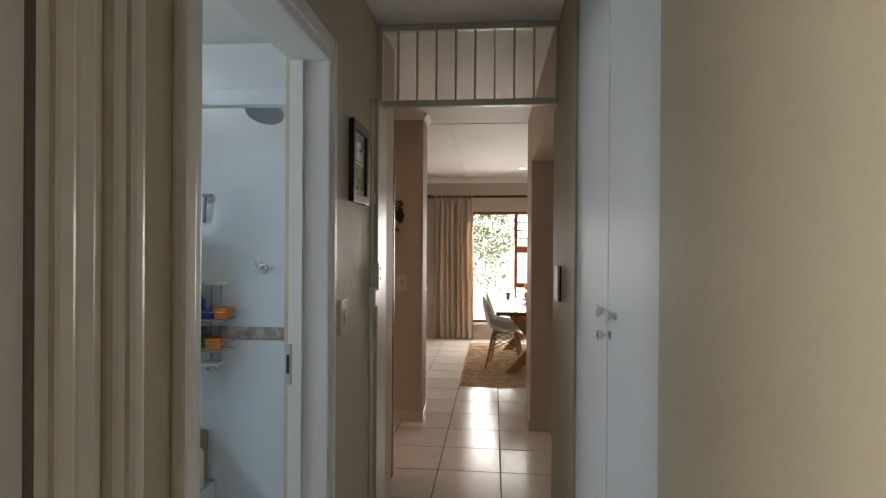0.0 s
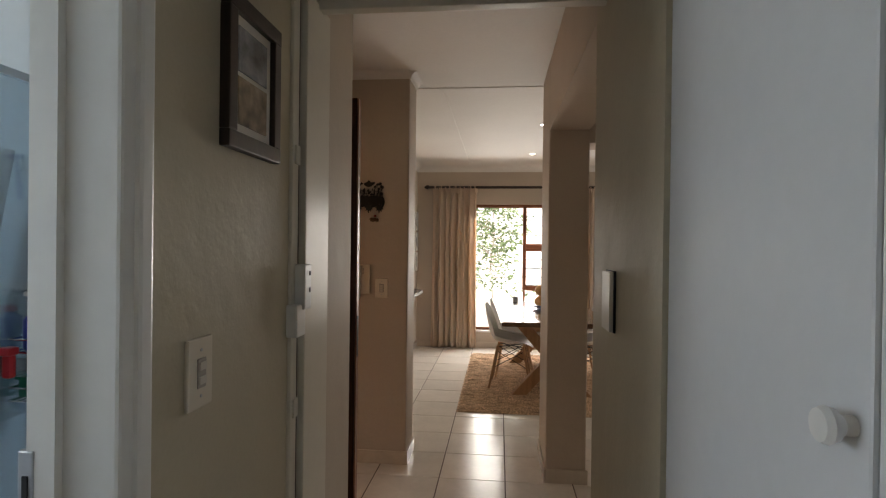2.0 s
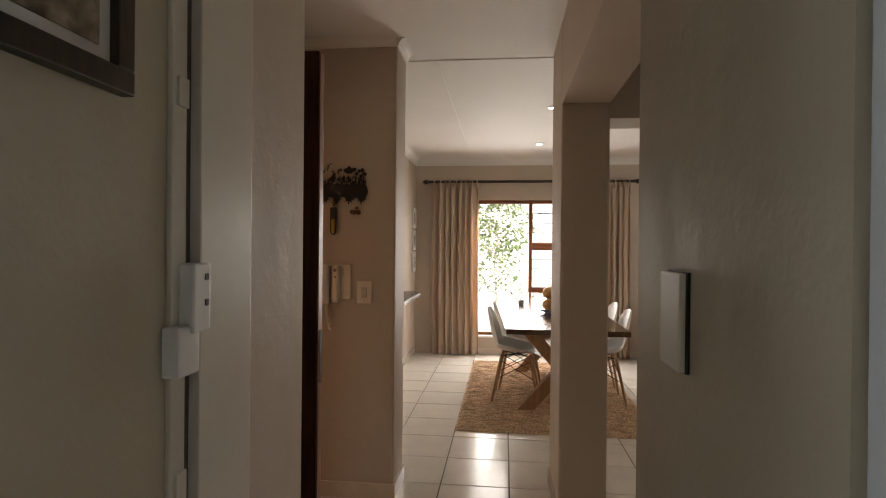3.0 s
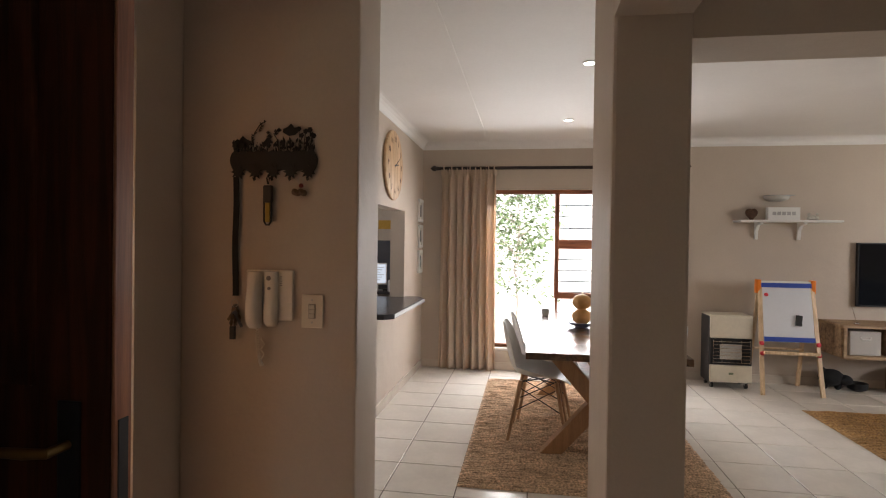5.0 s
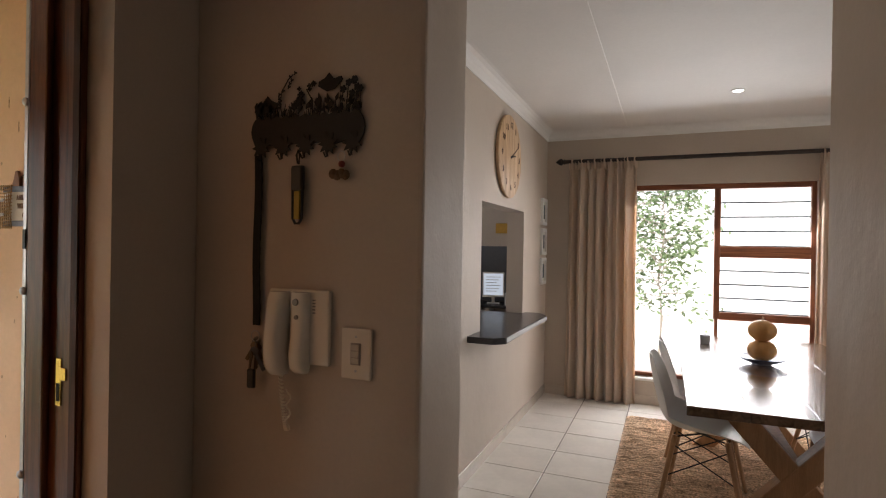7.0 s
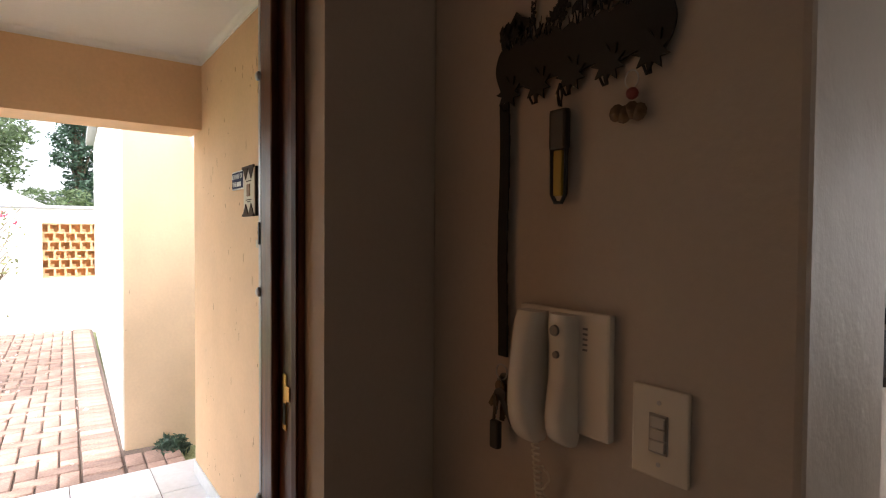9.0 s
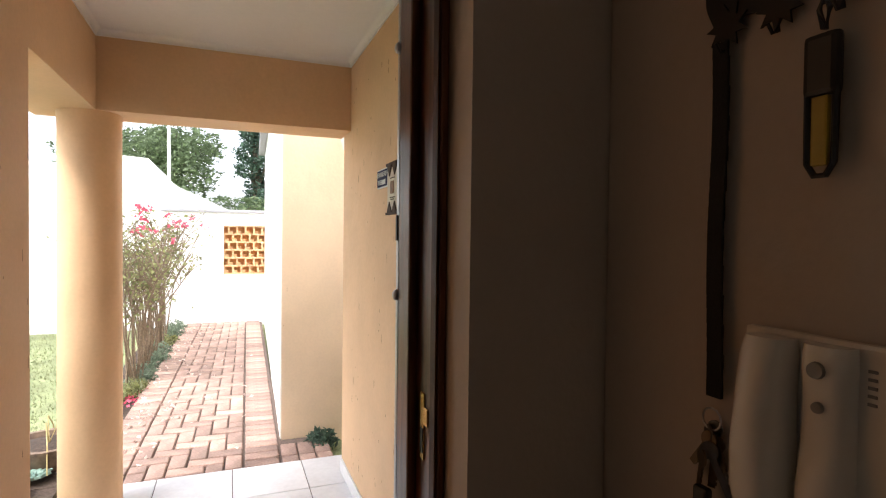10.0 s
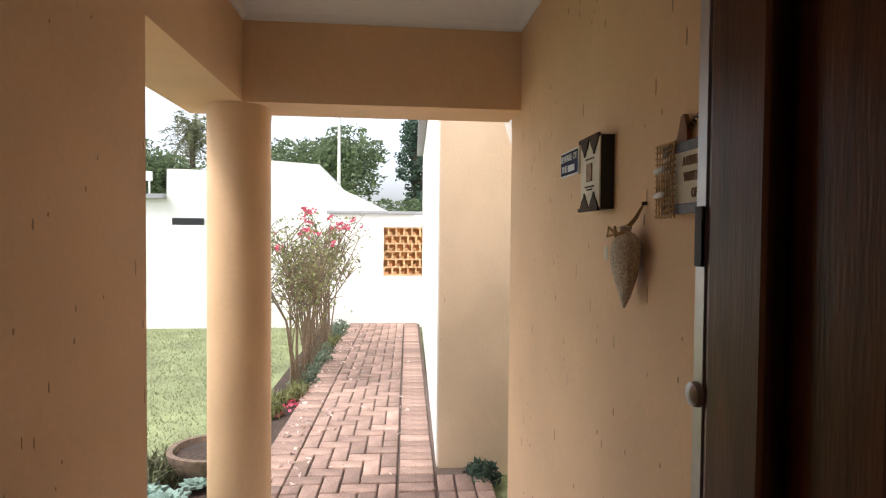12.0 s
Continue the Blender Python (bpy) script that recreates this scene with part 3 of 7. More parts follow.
caddy = thing("shower_caddy", "chrome wire shower caddy holding bottles and toys", "shower caddy")
bm = bmesh.new()
cx = -1.36
for x in (-1.385, -1.335):
    tube(bm, [(x, 3.143, 1.25), (x, 3.143, 0.85), (x, 3.12, 0.80), (x, 3.09, 0.82)], 0.004)
for z in (1.065, 0.915):
    for zz in (z, z + 0.04):
        tube(bm, [(cx - 0.10, 3.145, zz), (cx - 0.10, 3.03, zz), (cx + 0.10, 3.03, zz), (cx + 0.10, 3.145, zz), (cx - 0.10, 3.145, zz)], 0.003)
    for k in range(9):
        tube(bm, [(cx - 0.092 + k * 0.023, 3.145, z), (cx - 0.092 + k * 0.023, 3.03, z)], 0.002, 4)
part("wire_frame", bm, CHROME, caddy)
part("soap_dish", rounded((-1.42, -1.31, 3.05, 3.145, 0.838, 0.85), width=0.004), WHITE_PLASTIC, caddy, "white soap dish")


def bottle(name, label, x, y, z, r, h, color, cap, tilt=0.0):
    t = thing(name, label, "bottle", pose(x, y, z, 0, tilt, 0))
    bm = bmesh.new()
    lathe(bm, [(r * 0.92, 0), (r, 0.006), (r, h * 0.68), (r * 0.8, h * 0.76), (r * 0.42, h * 0.82), (r * 0.42, h * 0.86)], 16)
    part("bottle", bm, color, t, smooth=True)
    bm = bmesh.new()
    lathe(bm, [(r * 0.5, h * 0.86), (r * 0.5, h * 0.99), (r * 0.4, h)], 14)
    part("cap", bm, cap, t, smooth=True)
    return t


BLUE = material("blue_plastic", (0.05, 0.06, 0.36), 0.35, grain=0.02)
ORANGE = material("orange_plastic", (0.85, 0.22, 0.01), 0.4, grain=0.02)
GREEN = material("green_plastic", (0.02, 0.20, 0.14), 0.4, grain=0.02)
RED = material("red_plastic", (0.62, 0.04, 0.06), 0.4, grain=0.02)
CYAN = material("light_blue_plastic", (0.10, 0.42, 0.70), 0.4, grain=0.02)
bottle("shampoo_bottle", "dark blue bottle with a red cap in the caddy", -1.422, 3.085, 1.068, 0.034, 0.135, BLUE, RED)
for nm, lab, s, mm in (("toy_cup", "orange plastic toy cup in the caddy", (-1.325, -1.262, 3.05, 3.12, 1.070, 1.125), ORANGE), ("toy_cup", "dark blue plastic toy in the caddy", (-1.385, -1.332, 3.05, 3.12, 1.069, 1.108), BLUE),
                       ("toy_cup", "green plastic toy cup in the caddy", (-1.452, -1.385, 3.05, 3.12, 0.919, 0.985), GREEN), ("toy_cup", "orange plastic toy on the lower tier", (-1.372, -1.29, 3.05, 3.11, 0.919, 0.975), ORANGE)):
    t = thing(nm, lab, "toy", group="bath toys")
    bm = rounded(s, width=0.012)
    box(bm, s[0] - 0.004, s[1] + 0.004, s[2] - 0.004, s[3] + 0.004, s[5] - 0.008, s[5])
    part("cup", bm, mm, t, smooth=True)
t = thing("toy_scoop", "red plastic scoop hooked on the caddy", "toy")
part("scoop", rounded((-1.458, -1.430, 3.00, 3.025, 0.99, 1.06), (-1.464, -1.424, 2.99, 3.030, 1.06, 1.085), width=0.007), RED, t)
t = thing("soap_rack", "white plastic soap rack on the shower wall", "soap rack")
part("rack", rounded((-1.445, -1.305, 3.06, 3.148, 1.235, 1.25), (-1.445, -1.305, 3.14, 3.149, 1.25, 1.275), width=0.004), WHITE_PLASTIC, t)
bottle("wash_bottle", "blue and white bottle on the shower floor", -1.41, 2.90, 0.241, 0.034, 0.24, CYAN, WHITE_PLASTIC)
bottle("wash_bottle", "pink bottle with black cap on the shower floor", -1.425, 2.97, 0.241, 0.030, 0.25, RED, BLACK_PLASTIC)
bottle("wash_bottle", "white bottle on the shower floor", -1.412, 3.04, 0.241, 0.042, 0.25, WHITE_PLASTIC, WHITE_PLASTIC)
t = thing("foot_scrubber", "tan bath brush standing on the shower ledge", "brush")
part("back", rounded((-1.452, -1.395, 3.102, 3.142, 0.241, 0.50), width=0.012), material("tan_plastic", (0.33, 0.25, 0.18), 0.6), t)
ladder = thing("towel_ladder", "white towel ladder leaning against the shower glass", "towel ladder")
for y in (2.76, 3.06):
    bm = bmesh.new()
    rod(bm, (-1.85, y, 0.002), (-1.512, y, 1.70), 0.028, n=14)
    part("pole", bm, ENAMEL, ladder, smooth=True)
for z in (0.45, 0.95, 1.46):
    bm = bmesh.new()
    rod(bm, (-1.85 + 0.199 * z, 2.76, z), (-1.85 + 0.199 * z, 3.06, z), 0.016, n=10)
    part("rung", bm, ENAMEL, ladder, smooth=True)
towel = thing("towel", "pale blue towel hanging over a ladder rung", "towel")
bm = bmesh.new()
rows = []
for x, z in ((-1.530, 0.86), (-1.532, 1.1), (-1.535, 1.35), (-1.54, 1.46), (-1.56, 1.482), (-1.58, 1.46), (-1.585, 1.2), (-1.59, 0.98)):
    rows.append([bm.verts.new((x + 0.004 * math.sin(k * 1.7), 2.80 + 0.022 * k, z + 0.004 * math.sin(k * 0.9))) for k in range(11)])
for p, q in zip(rows, rows[1:]):
    for k in range(10):
        bm.faces.new((p[k], p[k + 1], q[k + 1], q[k]))
cloth = part("cloth", bm, material("pale_blue_terry", (0.72, 0.78, 0.82), 0.95, grain=0.15, scale=180, bump=0.8), towel, smooth=True)
so = cloth.modifiers.new("thickness", "SOLIDIFY")
so.thickness = 0.006
LAMP_ON = glow("lamp_glow", (1.0, 0.95, 0.85), 6.0)
for n, (x, y, z) in enumerate(((-1.93, 2.28, 2.45),)):
    t = thing("ceiling_lamp", "round white ceiling lamp in the bathroom", "lamp")
    bm = bmesh.new()
    lathe(bm, [(0.14, 0), (0.14, -0.02), (0.10, -0.06), (0.03, -0.075)], 24, (x, y, z))
    part("dome", bm, glow("bath_lamp_glow", (0.95, 0.97, 1.0), 3.0), t, smooth=True)

# ---- front door ----
fr = tagged(new("door_frame_front"), "varnished wooden front door frame, porch glow in its red-brown colour", "door frame", kind="structure")
for y0, y1, s in ((4.684, 4.699, -1), (3.762, 3.786, 1)):
    part("jamb", rounded((-1.512, -1.345, y0, y1, -0.01, 2.11), width=0.004), PORCH_LIT_WOOD, fr)
    a, b = (y0 - 0.018, y0 - 0.0005) if s < 0 else (y1 + 0.0005, y1 + 0.018)
    part("stop", rounded((-1.520, -1.448, a, b, -0.01, 2.068), width=0.006), PORCH_LIT_WOOD, fr)
    a, b = (y0 - 0.004, y0 - 0.0005) if s < 0 else (y1 + 0.0005, y1 + 0.004)
    # Raised strip in darker wood, drawn for the dark groove along the plaster.
    part("inner_bead", rounded((-1.372, -1.346, a, b, -0.01, 2.068), width=0.0015, seg=1), MAHOGANY, fr)
part("head", rounded((-1.512, -1.345, 3.786, 4.684, 2.069, 2.11), width=0.006), PORCH_LIT_WOOD, fr)
part("threshold", rounded((-1.56, -1.26, 3.762, 4.699, -0.03, 0.004), width=0.004), MAHOGANY, fr)
strike = part("strike_plate", rounded((-1.424, -1.403, 4.6812, 4.6838, 0.985, 1.105), (-1.412, -1.384, 4.6802, 4.6830, 1.050, 1.082), width=0.0015, seg=1), BRASS, fr, "brass strike plate")
part("strike_hole", boxes((-1.419, -1.408, 4.6798, 4.6811, 0.998, 1.042)), BLACK_METAL, strike)
gate = part("gate_strip", rounded((-1.538, -1.521, 4.667, 4.676, 0.02, 2.06), width=0.002, seg=1), STEEL, fr, "galvanised steel security strip")
part("slot", rounded((-1.5350, -1.5235, 4.6645, 4.6672, 1.375, 1.425), width=0.0012, seg=2), BLACK_METAL, gate)
for z in (0.35, 0.80, 1.268, 1.75):
    bm = bmesh.new()
    lathe(bm, [(0.011, 0), (0.010, 0.005), (0.005, 0.008)], 14, m=pose(-1.530, 4.667, z, 90, 0, 0))
    part("stud", bm, STEEL, gate, smooth=True)

door = thing("front_door", "dark mahogany panelled front door standing open", "door", pose(-1.385, 3.80, 0.0))
part("leaf", rounded((0.0, 0.805, 0.0, 0.042, 0.008, 2.045), width=0.003), MAHOGANY, door)
for z0, z1 in ((0.22, 0.95), (1.15, 1.88)):
    for x0 in (0.12, 0.43):
        part("panel", rounded((x0, x0 + 0.24, -0.007, 0.049, z0, z1), width=0.006), MAHOGANY, door)
for s, y in ((-1, 0.0), (1, 0.042)):
    part("lock_plate", rounded((0.715, 0.755, min(y, y + s * 0.006), max(y, y + s * 0.006), 0.93, 1.13), width=0.0025), BLACK_METAL, door, "dark bronze lock plate")
    bm = bmesh.new()
    tube(bm, [(0.735, y, 1.06), (0.735, y + s * 0.045, 1.06), (0.70, y + s * 0.052, 1.06), (0.63, y + s * 0.05, 1.058)], [0.008, 0.008, 0.009, 0.007], 10)
    part("handle", bm, material("aged_brass", (0.30, 0.19, 0.07), 0.4, 1.0, grain=0.1, scale=60), door, "aged brass lever handle", True)
# Added strip of redder wood; light falling on the door edge is its colour.
part("edge_lipping", rounded((0.8055, 0.8115, 0.001, 0.041, 0.01, 2.043), width=0.002, seg=1), REDWOOD, door, "red-brown strip for the lit door edge")
part("edge_lock", rounded((0.8105, 0.8135, 0.010, 0.032, 0.92, 1.10), width=0.001, seg=1), BLACK_METAL, door)

# ---- entrance wall ----
rack = thing("key_rack", "black iron key rack with flower and bird cutouts", "key rack", pose(-0.873, 4.95, 1.655))
bm = bmesh.new()
outline = [(-0.160 + 0.32 * k / 32, 0.074 + 0.005 * math.sin(k * 2.1)) for k in range(33)]
right = [(0.163 + 0.011 * math.sin(k * math.pi / 8), 0.068 - 0.0085 * k) for k in range(1, 8)]
low = [(0.158 - 0.316 * k / 40, -0.002 - 0.004 * math.cos(k * 0.2 * math.pi)) for k in range(41)]
left = [(-0.163 - 0.012 * math.sin(k * math.pi / 8), 0.006 + 0.0085 * k) for k in range(1, 8)]
prism(bm, outline + right + low + left, 0.004, pose(0, -0.006, 0))
part("plate", bm, BLACK_METAL, rack)


def petals(bm, x, z, r, n, d=-0.008):
    for k in range(n):
        a = 2 * math.pi * k / n
        lathe(bm, [(0.001, -0.0015), (r * 0.42, 0), (0.001, 0.0015)], 8, (0, 0, 0), pose(x + r * 0.62 * math.cos(a), d, z + r * 0.62 * math.sin(a), 90, 0, 0))
    lathe(bm, [(r * 0.42, -0.0015), (r * 0.42, 0.0015)], 8, (0, 0, 0), pose(x, d, z, 90, 0, 0))


rnd = random.Random(4)
bm = bmesh.new()
tube(bm, [(-0.075, -0.008, 0.075), (-0.083, -0.008, 0.105), (-0.078, -0.008, 0.14), (-0.058, -0.008, 0.17), (-0.042, -0.008, 0.182)], 0.0017, 5)
for k in range(11):
    a = k / 10
    petals(bm, -0.082 + 0.045 * a * a + rnd.uniform(-0.012, 0.012), 0.10 + 0.085 * a, 0.006, 3)
tube(bm, [(0.02, -0.008, 0.075), (0.018, -0.008, 0.11), (0.0, -0.008, 0.14)], 0.0017, 5)
for k in range(9):
    petals(bm, 0.0 + rnd.uniform(-0.028, 0.028), 0.14 + rnd.uniform(-0.02, 0.018), 0.007, 4)
for x, z in ((0.11, 0.13), (0.135, 0.118), (0.15, 0.132), (0.125, 0.145), (0.072, 0.095), (-0.035, 0.10), (-0.02, 0.095)):
    tube(bm, [(x - 0.006, -0.008, 0.075), (x, -0.008, z)], 0.0015, 5)
    petals(bm, x, z, 0.010, 5)
for k in range(60):
    x = rnd.uniform(-0.155, 0.16)
    tube(bm, [(x, -0.008, 0.07), (x + rnd.uniform(-0.006, 0.006), -0.008, 0.085 + rnd.random() ** 2 * 0.025)], [0.0022, 0.0007], 4)
for k in range(70):
    x, z, ln, tip = rnd.uniform(-0.165, 0.165), rnd.uniform(0.07, 0.104), rnd.uniform(0.012, 0.026), rnd.uniform(-60, 60)
    prism(bm, [(-0.0045, 0.4 * ln), (0, 0), (0.0045, 0.4 * ln), (0, ln)], 0.003, pose(x, -0.006, z, 0, tip, 0))
for x, z, r in ((-0.125, 0.098, 0.012), (-0.022, 0.112, 0.013), (0.035, 0.105, 0.011), (0.142, 0.150, 0.011), (0.158, 0.128, 0.010), (-0.155, 0.095, 0.012), (0.10, 0.155, 0.009)):
    tube(bm, [(x - 0.004, -0.008, 0.072), (x + 0.002, -0.008, 0.09), (x, -0.008, z)], 0.0014, 5)
    petals(bm, x, z, r, 6)
part("flower_cutout", bm, BLACK_METAL, rack)
for bx, bz, s in ((-0.128, 0.105, -1), (0.072, 0.147, 1)):
    bm = bmesh.new()
    prism(bm, [(bx + s * 0.030, bz + 0.002), (bx + s * 0.022, bz + 0.014), (bx + s * 0.010, bz + 0.012), (bx - s * 0.004, bz + 0.028), (bx - s * 0.016, bz + 0.016), (bx - s * 0.034, bz + 0.008), (bx - s * 0.036, bz - 0.004), (bx - s * 0.012, bz - 0.018), (bx + s * 0.012, bz - 0.014)][::(1 if s > 0 else -1)], 0.003, pose(0, -0.006, 0))
    part("bird_cutout", bm, BLACK_METAL, rack)
for k in range(5):
    x = -0.140 + 0.070 * k
    bm = bmesh.new()
    prism(bm, [(r * math.cos(s * math.pi / 9), r * math.sin(s * math.pi / 9)) for s, r in ((s, 0.030 if s % 2 else 0.017) for s in range(18))], 0.003, pose(x, -0.0095, -0.004))
    tube(bm, [(x, -0.012, -0.02), (x, -0.012, -0.034), (x, -0.022, -0.038), (x, -0.030, -0.028)], 0.0022, 6)
    part("hook", bm, BLACK_METAL, rack)

leash = thing("dog_leash", "black webbing leash hanging from the key rack", "leash")
bm = bmesh.new()
for k in range(24):
    z1, z0 = 1.632 - k * 0.0187, 1.632 - (k + 1) * 0.0187
    box(bm, -1.030 + 0.002 * math.sin(k * 0.35), -1.008 + 0.002 * math.sin(k * 0.35), 4.934, 4.938 + 0.001 * (k % 2), z0, z1)
part("strap", bm, BLACK_WEB, leash)
keys = thing("bunch_of_keys", "bunch of keys on a ring with a black tag", "keys")
KEY_METALS = (material("worn_key_metal", (0.16, 0.12, 0.08), 0.4, 0.8, grain=0.15, scale=90), material("dull_steel_key", (0.20, 0.20, 0.20), 0.4, 0.9, grain=0.15, scale=90))
for a, (tilt, ln, dz) in enumerate(((-38, 0.050, 0.0), (-15, 0.062, 0.006), (4, 0.056, -0.012), (20, 0.066, 0.0), (34, 0.046, -0.006), (-26, 0.058, -0.018), (12, 0.05, -0.03))):
    bm = bmesh.new()
    m = pose(-1.018 + 0.004 * (a % 3 - 1), 4.944 - 0.0035 * a, 1.135 + dz, 0, tilt, 24 * (a % 3 - 1))
    box(bm, -0.0045, 0.0045, -0.001, 0.001, -ln, -0.010, m)
    for j in range(4):
        box(bm, 0.0045, 0.0062, -0.001, 0.001, -ln + 0.004 + 0.007 * j, -ln + 0.008 + 0.007 * j, m)
    lathe(bm, [(0.0035, -0.001), (0.0115, -0.0012), (0.0115, 0.0012), (0.0035, 0.001)], 14, (0, 0, 0), m @ pose(0, 0, 0, 90, 0, 0))
    part("key", bm, KEY_METALS[a % 2], keys)
bm = bmesh.new()
tube(bm, [(-1.018 + 0.014 * math.cos(k * math.pi / 6), 4.934, 1.155 + 0.014 * math.sin(k * math.pi / 6)) for k in range(13)], 0.0015, 5)
part("ring", bm, STEEL, keys)
part("tag", rounded((-1.030, -1.008, 4.916, 4.928, 1.020, 1.070), width=0.004), BLACK_PLASTIC, keys, "black plastic remote")
fob = thing("torch_fob", "black clip torch with a yellow strip on the rack", "torch")
bm = rounded((-0.908, -0.872, 4.928, 4.942, 1.535, 1.60), width=0.006)
tube(bm, [(-0.890, 4.934, 1.605), (-0.895, 4.934, 1.625), (-0.890, 4.934, 1.638), (-0.884, 4.934, 1.625), (-0.888, 4.934, 1.603)], 0.003)
tube(bm, [(-0.905, 4.934, 1.54), (-0.904, 4.934, 1.465), (-0.896, 4.934, 1.452), (-0.884, 4.934, 1.452), (-0.876, 4.934, 1.465), (-0.875, 4.934, 1.54)], 0.0035)
part("body", bm, BLACK_PLASTIC, fob)
part("strip", rounded((-0.899, -0.881, 4.930, 4.937, 1.462, 1.535), width=0.003), material("dull_yellow_plastic", (0.42, 0.30, 0.03), 0.4), fob, "yellow strip")
trinket = thing("key_trinket", "small bronze charm with a red bead on the rack", "charm")
bm = bmesh.new()
for k in range(4):
    lathe(bm, [(0.001, -0.004), (0.013, 0), (0.001, 0.004)], 10, (0, 0, 0), pose(-0.785 + 0.012 * k, 4.936, 1.575 - 0.004 * (k % 2), 90, 20 * k, 0))
part("charm", bm, material("old_bronze", (0.11, 0.07, 0.04), 0.5, 0.6, grain=0.2), trinket)
bm = bmesh.new()
bmesh.ops.create_icosphere(bm, subdivisions=2, radius=0.009, matrix=Matrix.Translation((-0.760, 4.936, 1.598)))
part("bead", bm, material("dull_red_bead", (0.22, 0.03, 0.025), 0.4), trinket, smooth=True)
bm = bmesh.new()
tube(bm, [(-0.762 + 0.011 * math.cos(k * math.pi / 6), 4.937, 1.618 + 0.013 * math.sin(k * math.pi / 6)) for k in range(13)], 0.0012, 5)
part("ring", bm, STEEL, trinket)

phone = thing("intercom_handset", "cream wall intercom with handset and coiled cord", "intercom", pose(-0.884, 4.95, 1.18))
part("backplate", rounded((-0.090, 0.094, -0.015, 0, -0.086, 0.104), width=0.005), CREAM_PLASTIC, phone)


def bar_along(profile, w, x, edge=0.006):
    """A long moulded bar: profile of (z, depth front, depth back) and a width."""
    bm = bmesh.new()
    rows = np.array(profile)
    zs = np.linspace(rows[0, 0], rows[-1, 0], 30)
    cols = [np.interp(zs, rows[:, 0], rows[:, c]) for c in (1, 2, 3)]
    for _ in range(3):
        cols = [np.concatenate((c[:1], (c[:-2] + 2 * c[1:-1] + c[2:]) / 4, c[-1:])) for c in cols]
    rings = []
    for z, f, b, ww in zip(zs, *cols):
        ring = []
        for k in range(11):
            t = math.pi * k / 10
            c, q = -math.cos(t), math.sin(t)
            ring.append(bm.verts.new((x + ww / 2 * math.copysign(abs(c) ** 0.62, c), -(b + (f - b) * q ** 0.45), z)))
        rings.append(ring)
    for a, b in zip(rings, rings[1:]):
        for k in range(11):
            j = (k + 1) % 11
            bm.faces.new((a[k], a[j], b[j], b[k]))
    bm.faces.new(rings[0][::-1]), bm.faces.new(rings[-1])
    return bm


part("cradle", bar_along([(-0.108, 0.026, 0.01, 0.036), (-0.098, 0.046, 0.01, 0.046), (-0.06, 0.050, 0.01, 0.048), (0.0, 0.040, 0.01, 0.047), (0.05, 0.038, 0.01, 0.047), (0.08, 0.044, 0.01, 0.048), (0.098, 0.040, 0.01, 0.046)], 0, 0.014), CREAM_PLASTIC, phone, smooth=True)
part("handset", bar_along([(-0.113, 0.046, 0.02, 0.040), (-0.103, 0.060, 0.02, 0.050), (-0.07, 0.071, 0.02, 0.054), (-0.02, 0.074, 0.02, 0.050), (0.04, 0.066, 0.02, 0.048), (0.085, 0.058, 0.02, 0.052), (0.098, 0.050, 0.02, 0.048)], 0, -0.045), CREAM_PLASTIC, phone, smooth=True)
for z, r in ((0.074, 0.009), (0.036, 0.006)):
    bm = bmesh.new()
    lathe(bm, [(r, 0), (r * 0.9, 0.004)], 14, m=pose(0.014, -0.0425 if z > 0.05 else -0.0385, z, 90, 0, 0))
    part("button", bm, material("grey_button", (0.22, 0.20, 0.18), 0.5), phone, "round grey button")
for k in range(5):
    part("speaker_slot", boxes((0.046, 0.054, -0.0165, -0.0148, 0.045 + 0.008 * k, 0.048 + 0.008 * k)), material("grey_button", (0.22, 0.20, 0.18), 0.5), phone)
bm = bmesh.new()
pts = []
for k in range(130):
    a = k / 129
    z = -0.108 - 0.145 * math.sin(math.pi * min(a * 1.12, 1) * 0.5) if a < 0.9 else -0.25 + (a - 0.9) * 1.0
    pts.append((-0.040 + 0.026 * a + 0.006 * math.cos(k * 1.25), -0.028 + 0.006 * math.sin(k * 1.25), z))
tube(bm, pts, 0.0022, 5)
part("coiled_cord", bm, CREAM_PLASTIC, phone)

# ---- dining room ----
win = tagged(new("window_1"), "tall varnished timber window with louvres beside a fixed pane", "window", kind="structure")
F0, F1 = 9.12, 9.18
part("frame_side", rounded((-0.32, -0.285, F0, F1, 0.25, 2.0), width=0.004), REDWOOD, win)
part("frame_side", rounded((1.085, 1.12, F0, F1, 0.25, 2.0), width=0.004), REDWOOD, win)
part("frame_head", rounded((-0.285, 1.085, F0, F1, 1.955, 2.0), width=0.004), REDWOOD_X, win)
part("frame_bottom", rounded((-0.285, 1.085, F0, F1, 0.25, 0.285), width=0.004), REDWOOD_X, win)
part("mullion", rounded((0.362, 0.412, F0 - 0.01, F1, 0.81, 1.955), width=0.004), REDWOOD, win)
part("mullion", rounded((0.372, 0.402, F0, F1, 0.285, 0.81), width=0.004), REDWOOD, win)
for z0, z1 in ((1.352, 1.45), (0.805, 0.872)):
    part("transom", rounded((0.412, 1.085, F0 - 0.008, F1, z0, z1), width=0.004), REDWOOD_X, win)
PANE = glass("window_glass", (0.97, 0.98, 0.98), 0.0)
GLASS_EDGE = material("louvre_glass_edge", (0.03, 0.04, 0.04), 0.2, grain=0.05)
for s in ((-0.285, 0.372, 9.15, 9.154, 0.285, 1.955), (0.402, 1.085, 9.15, 9.154, 0.285, 0.805)):
    part("pane", boxes(s), PANE, win).visible_shadow = False
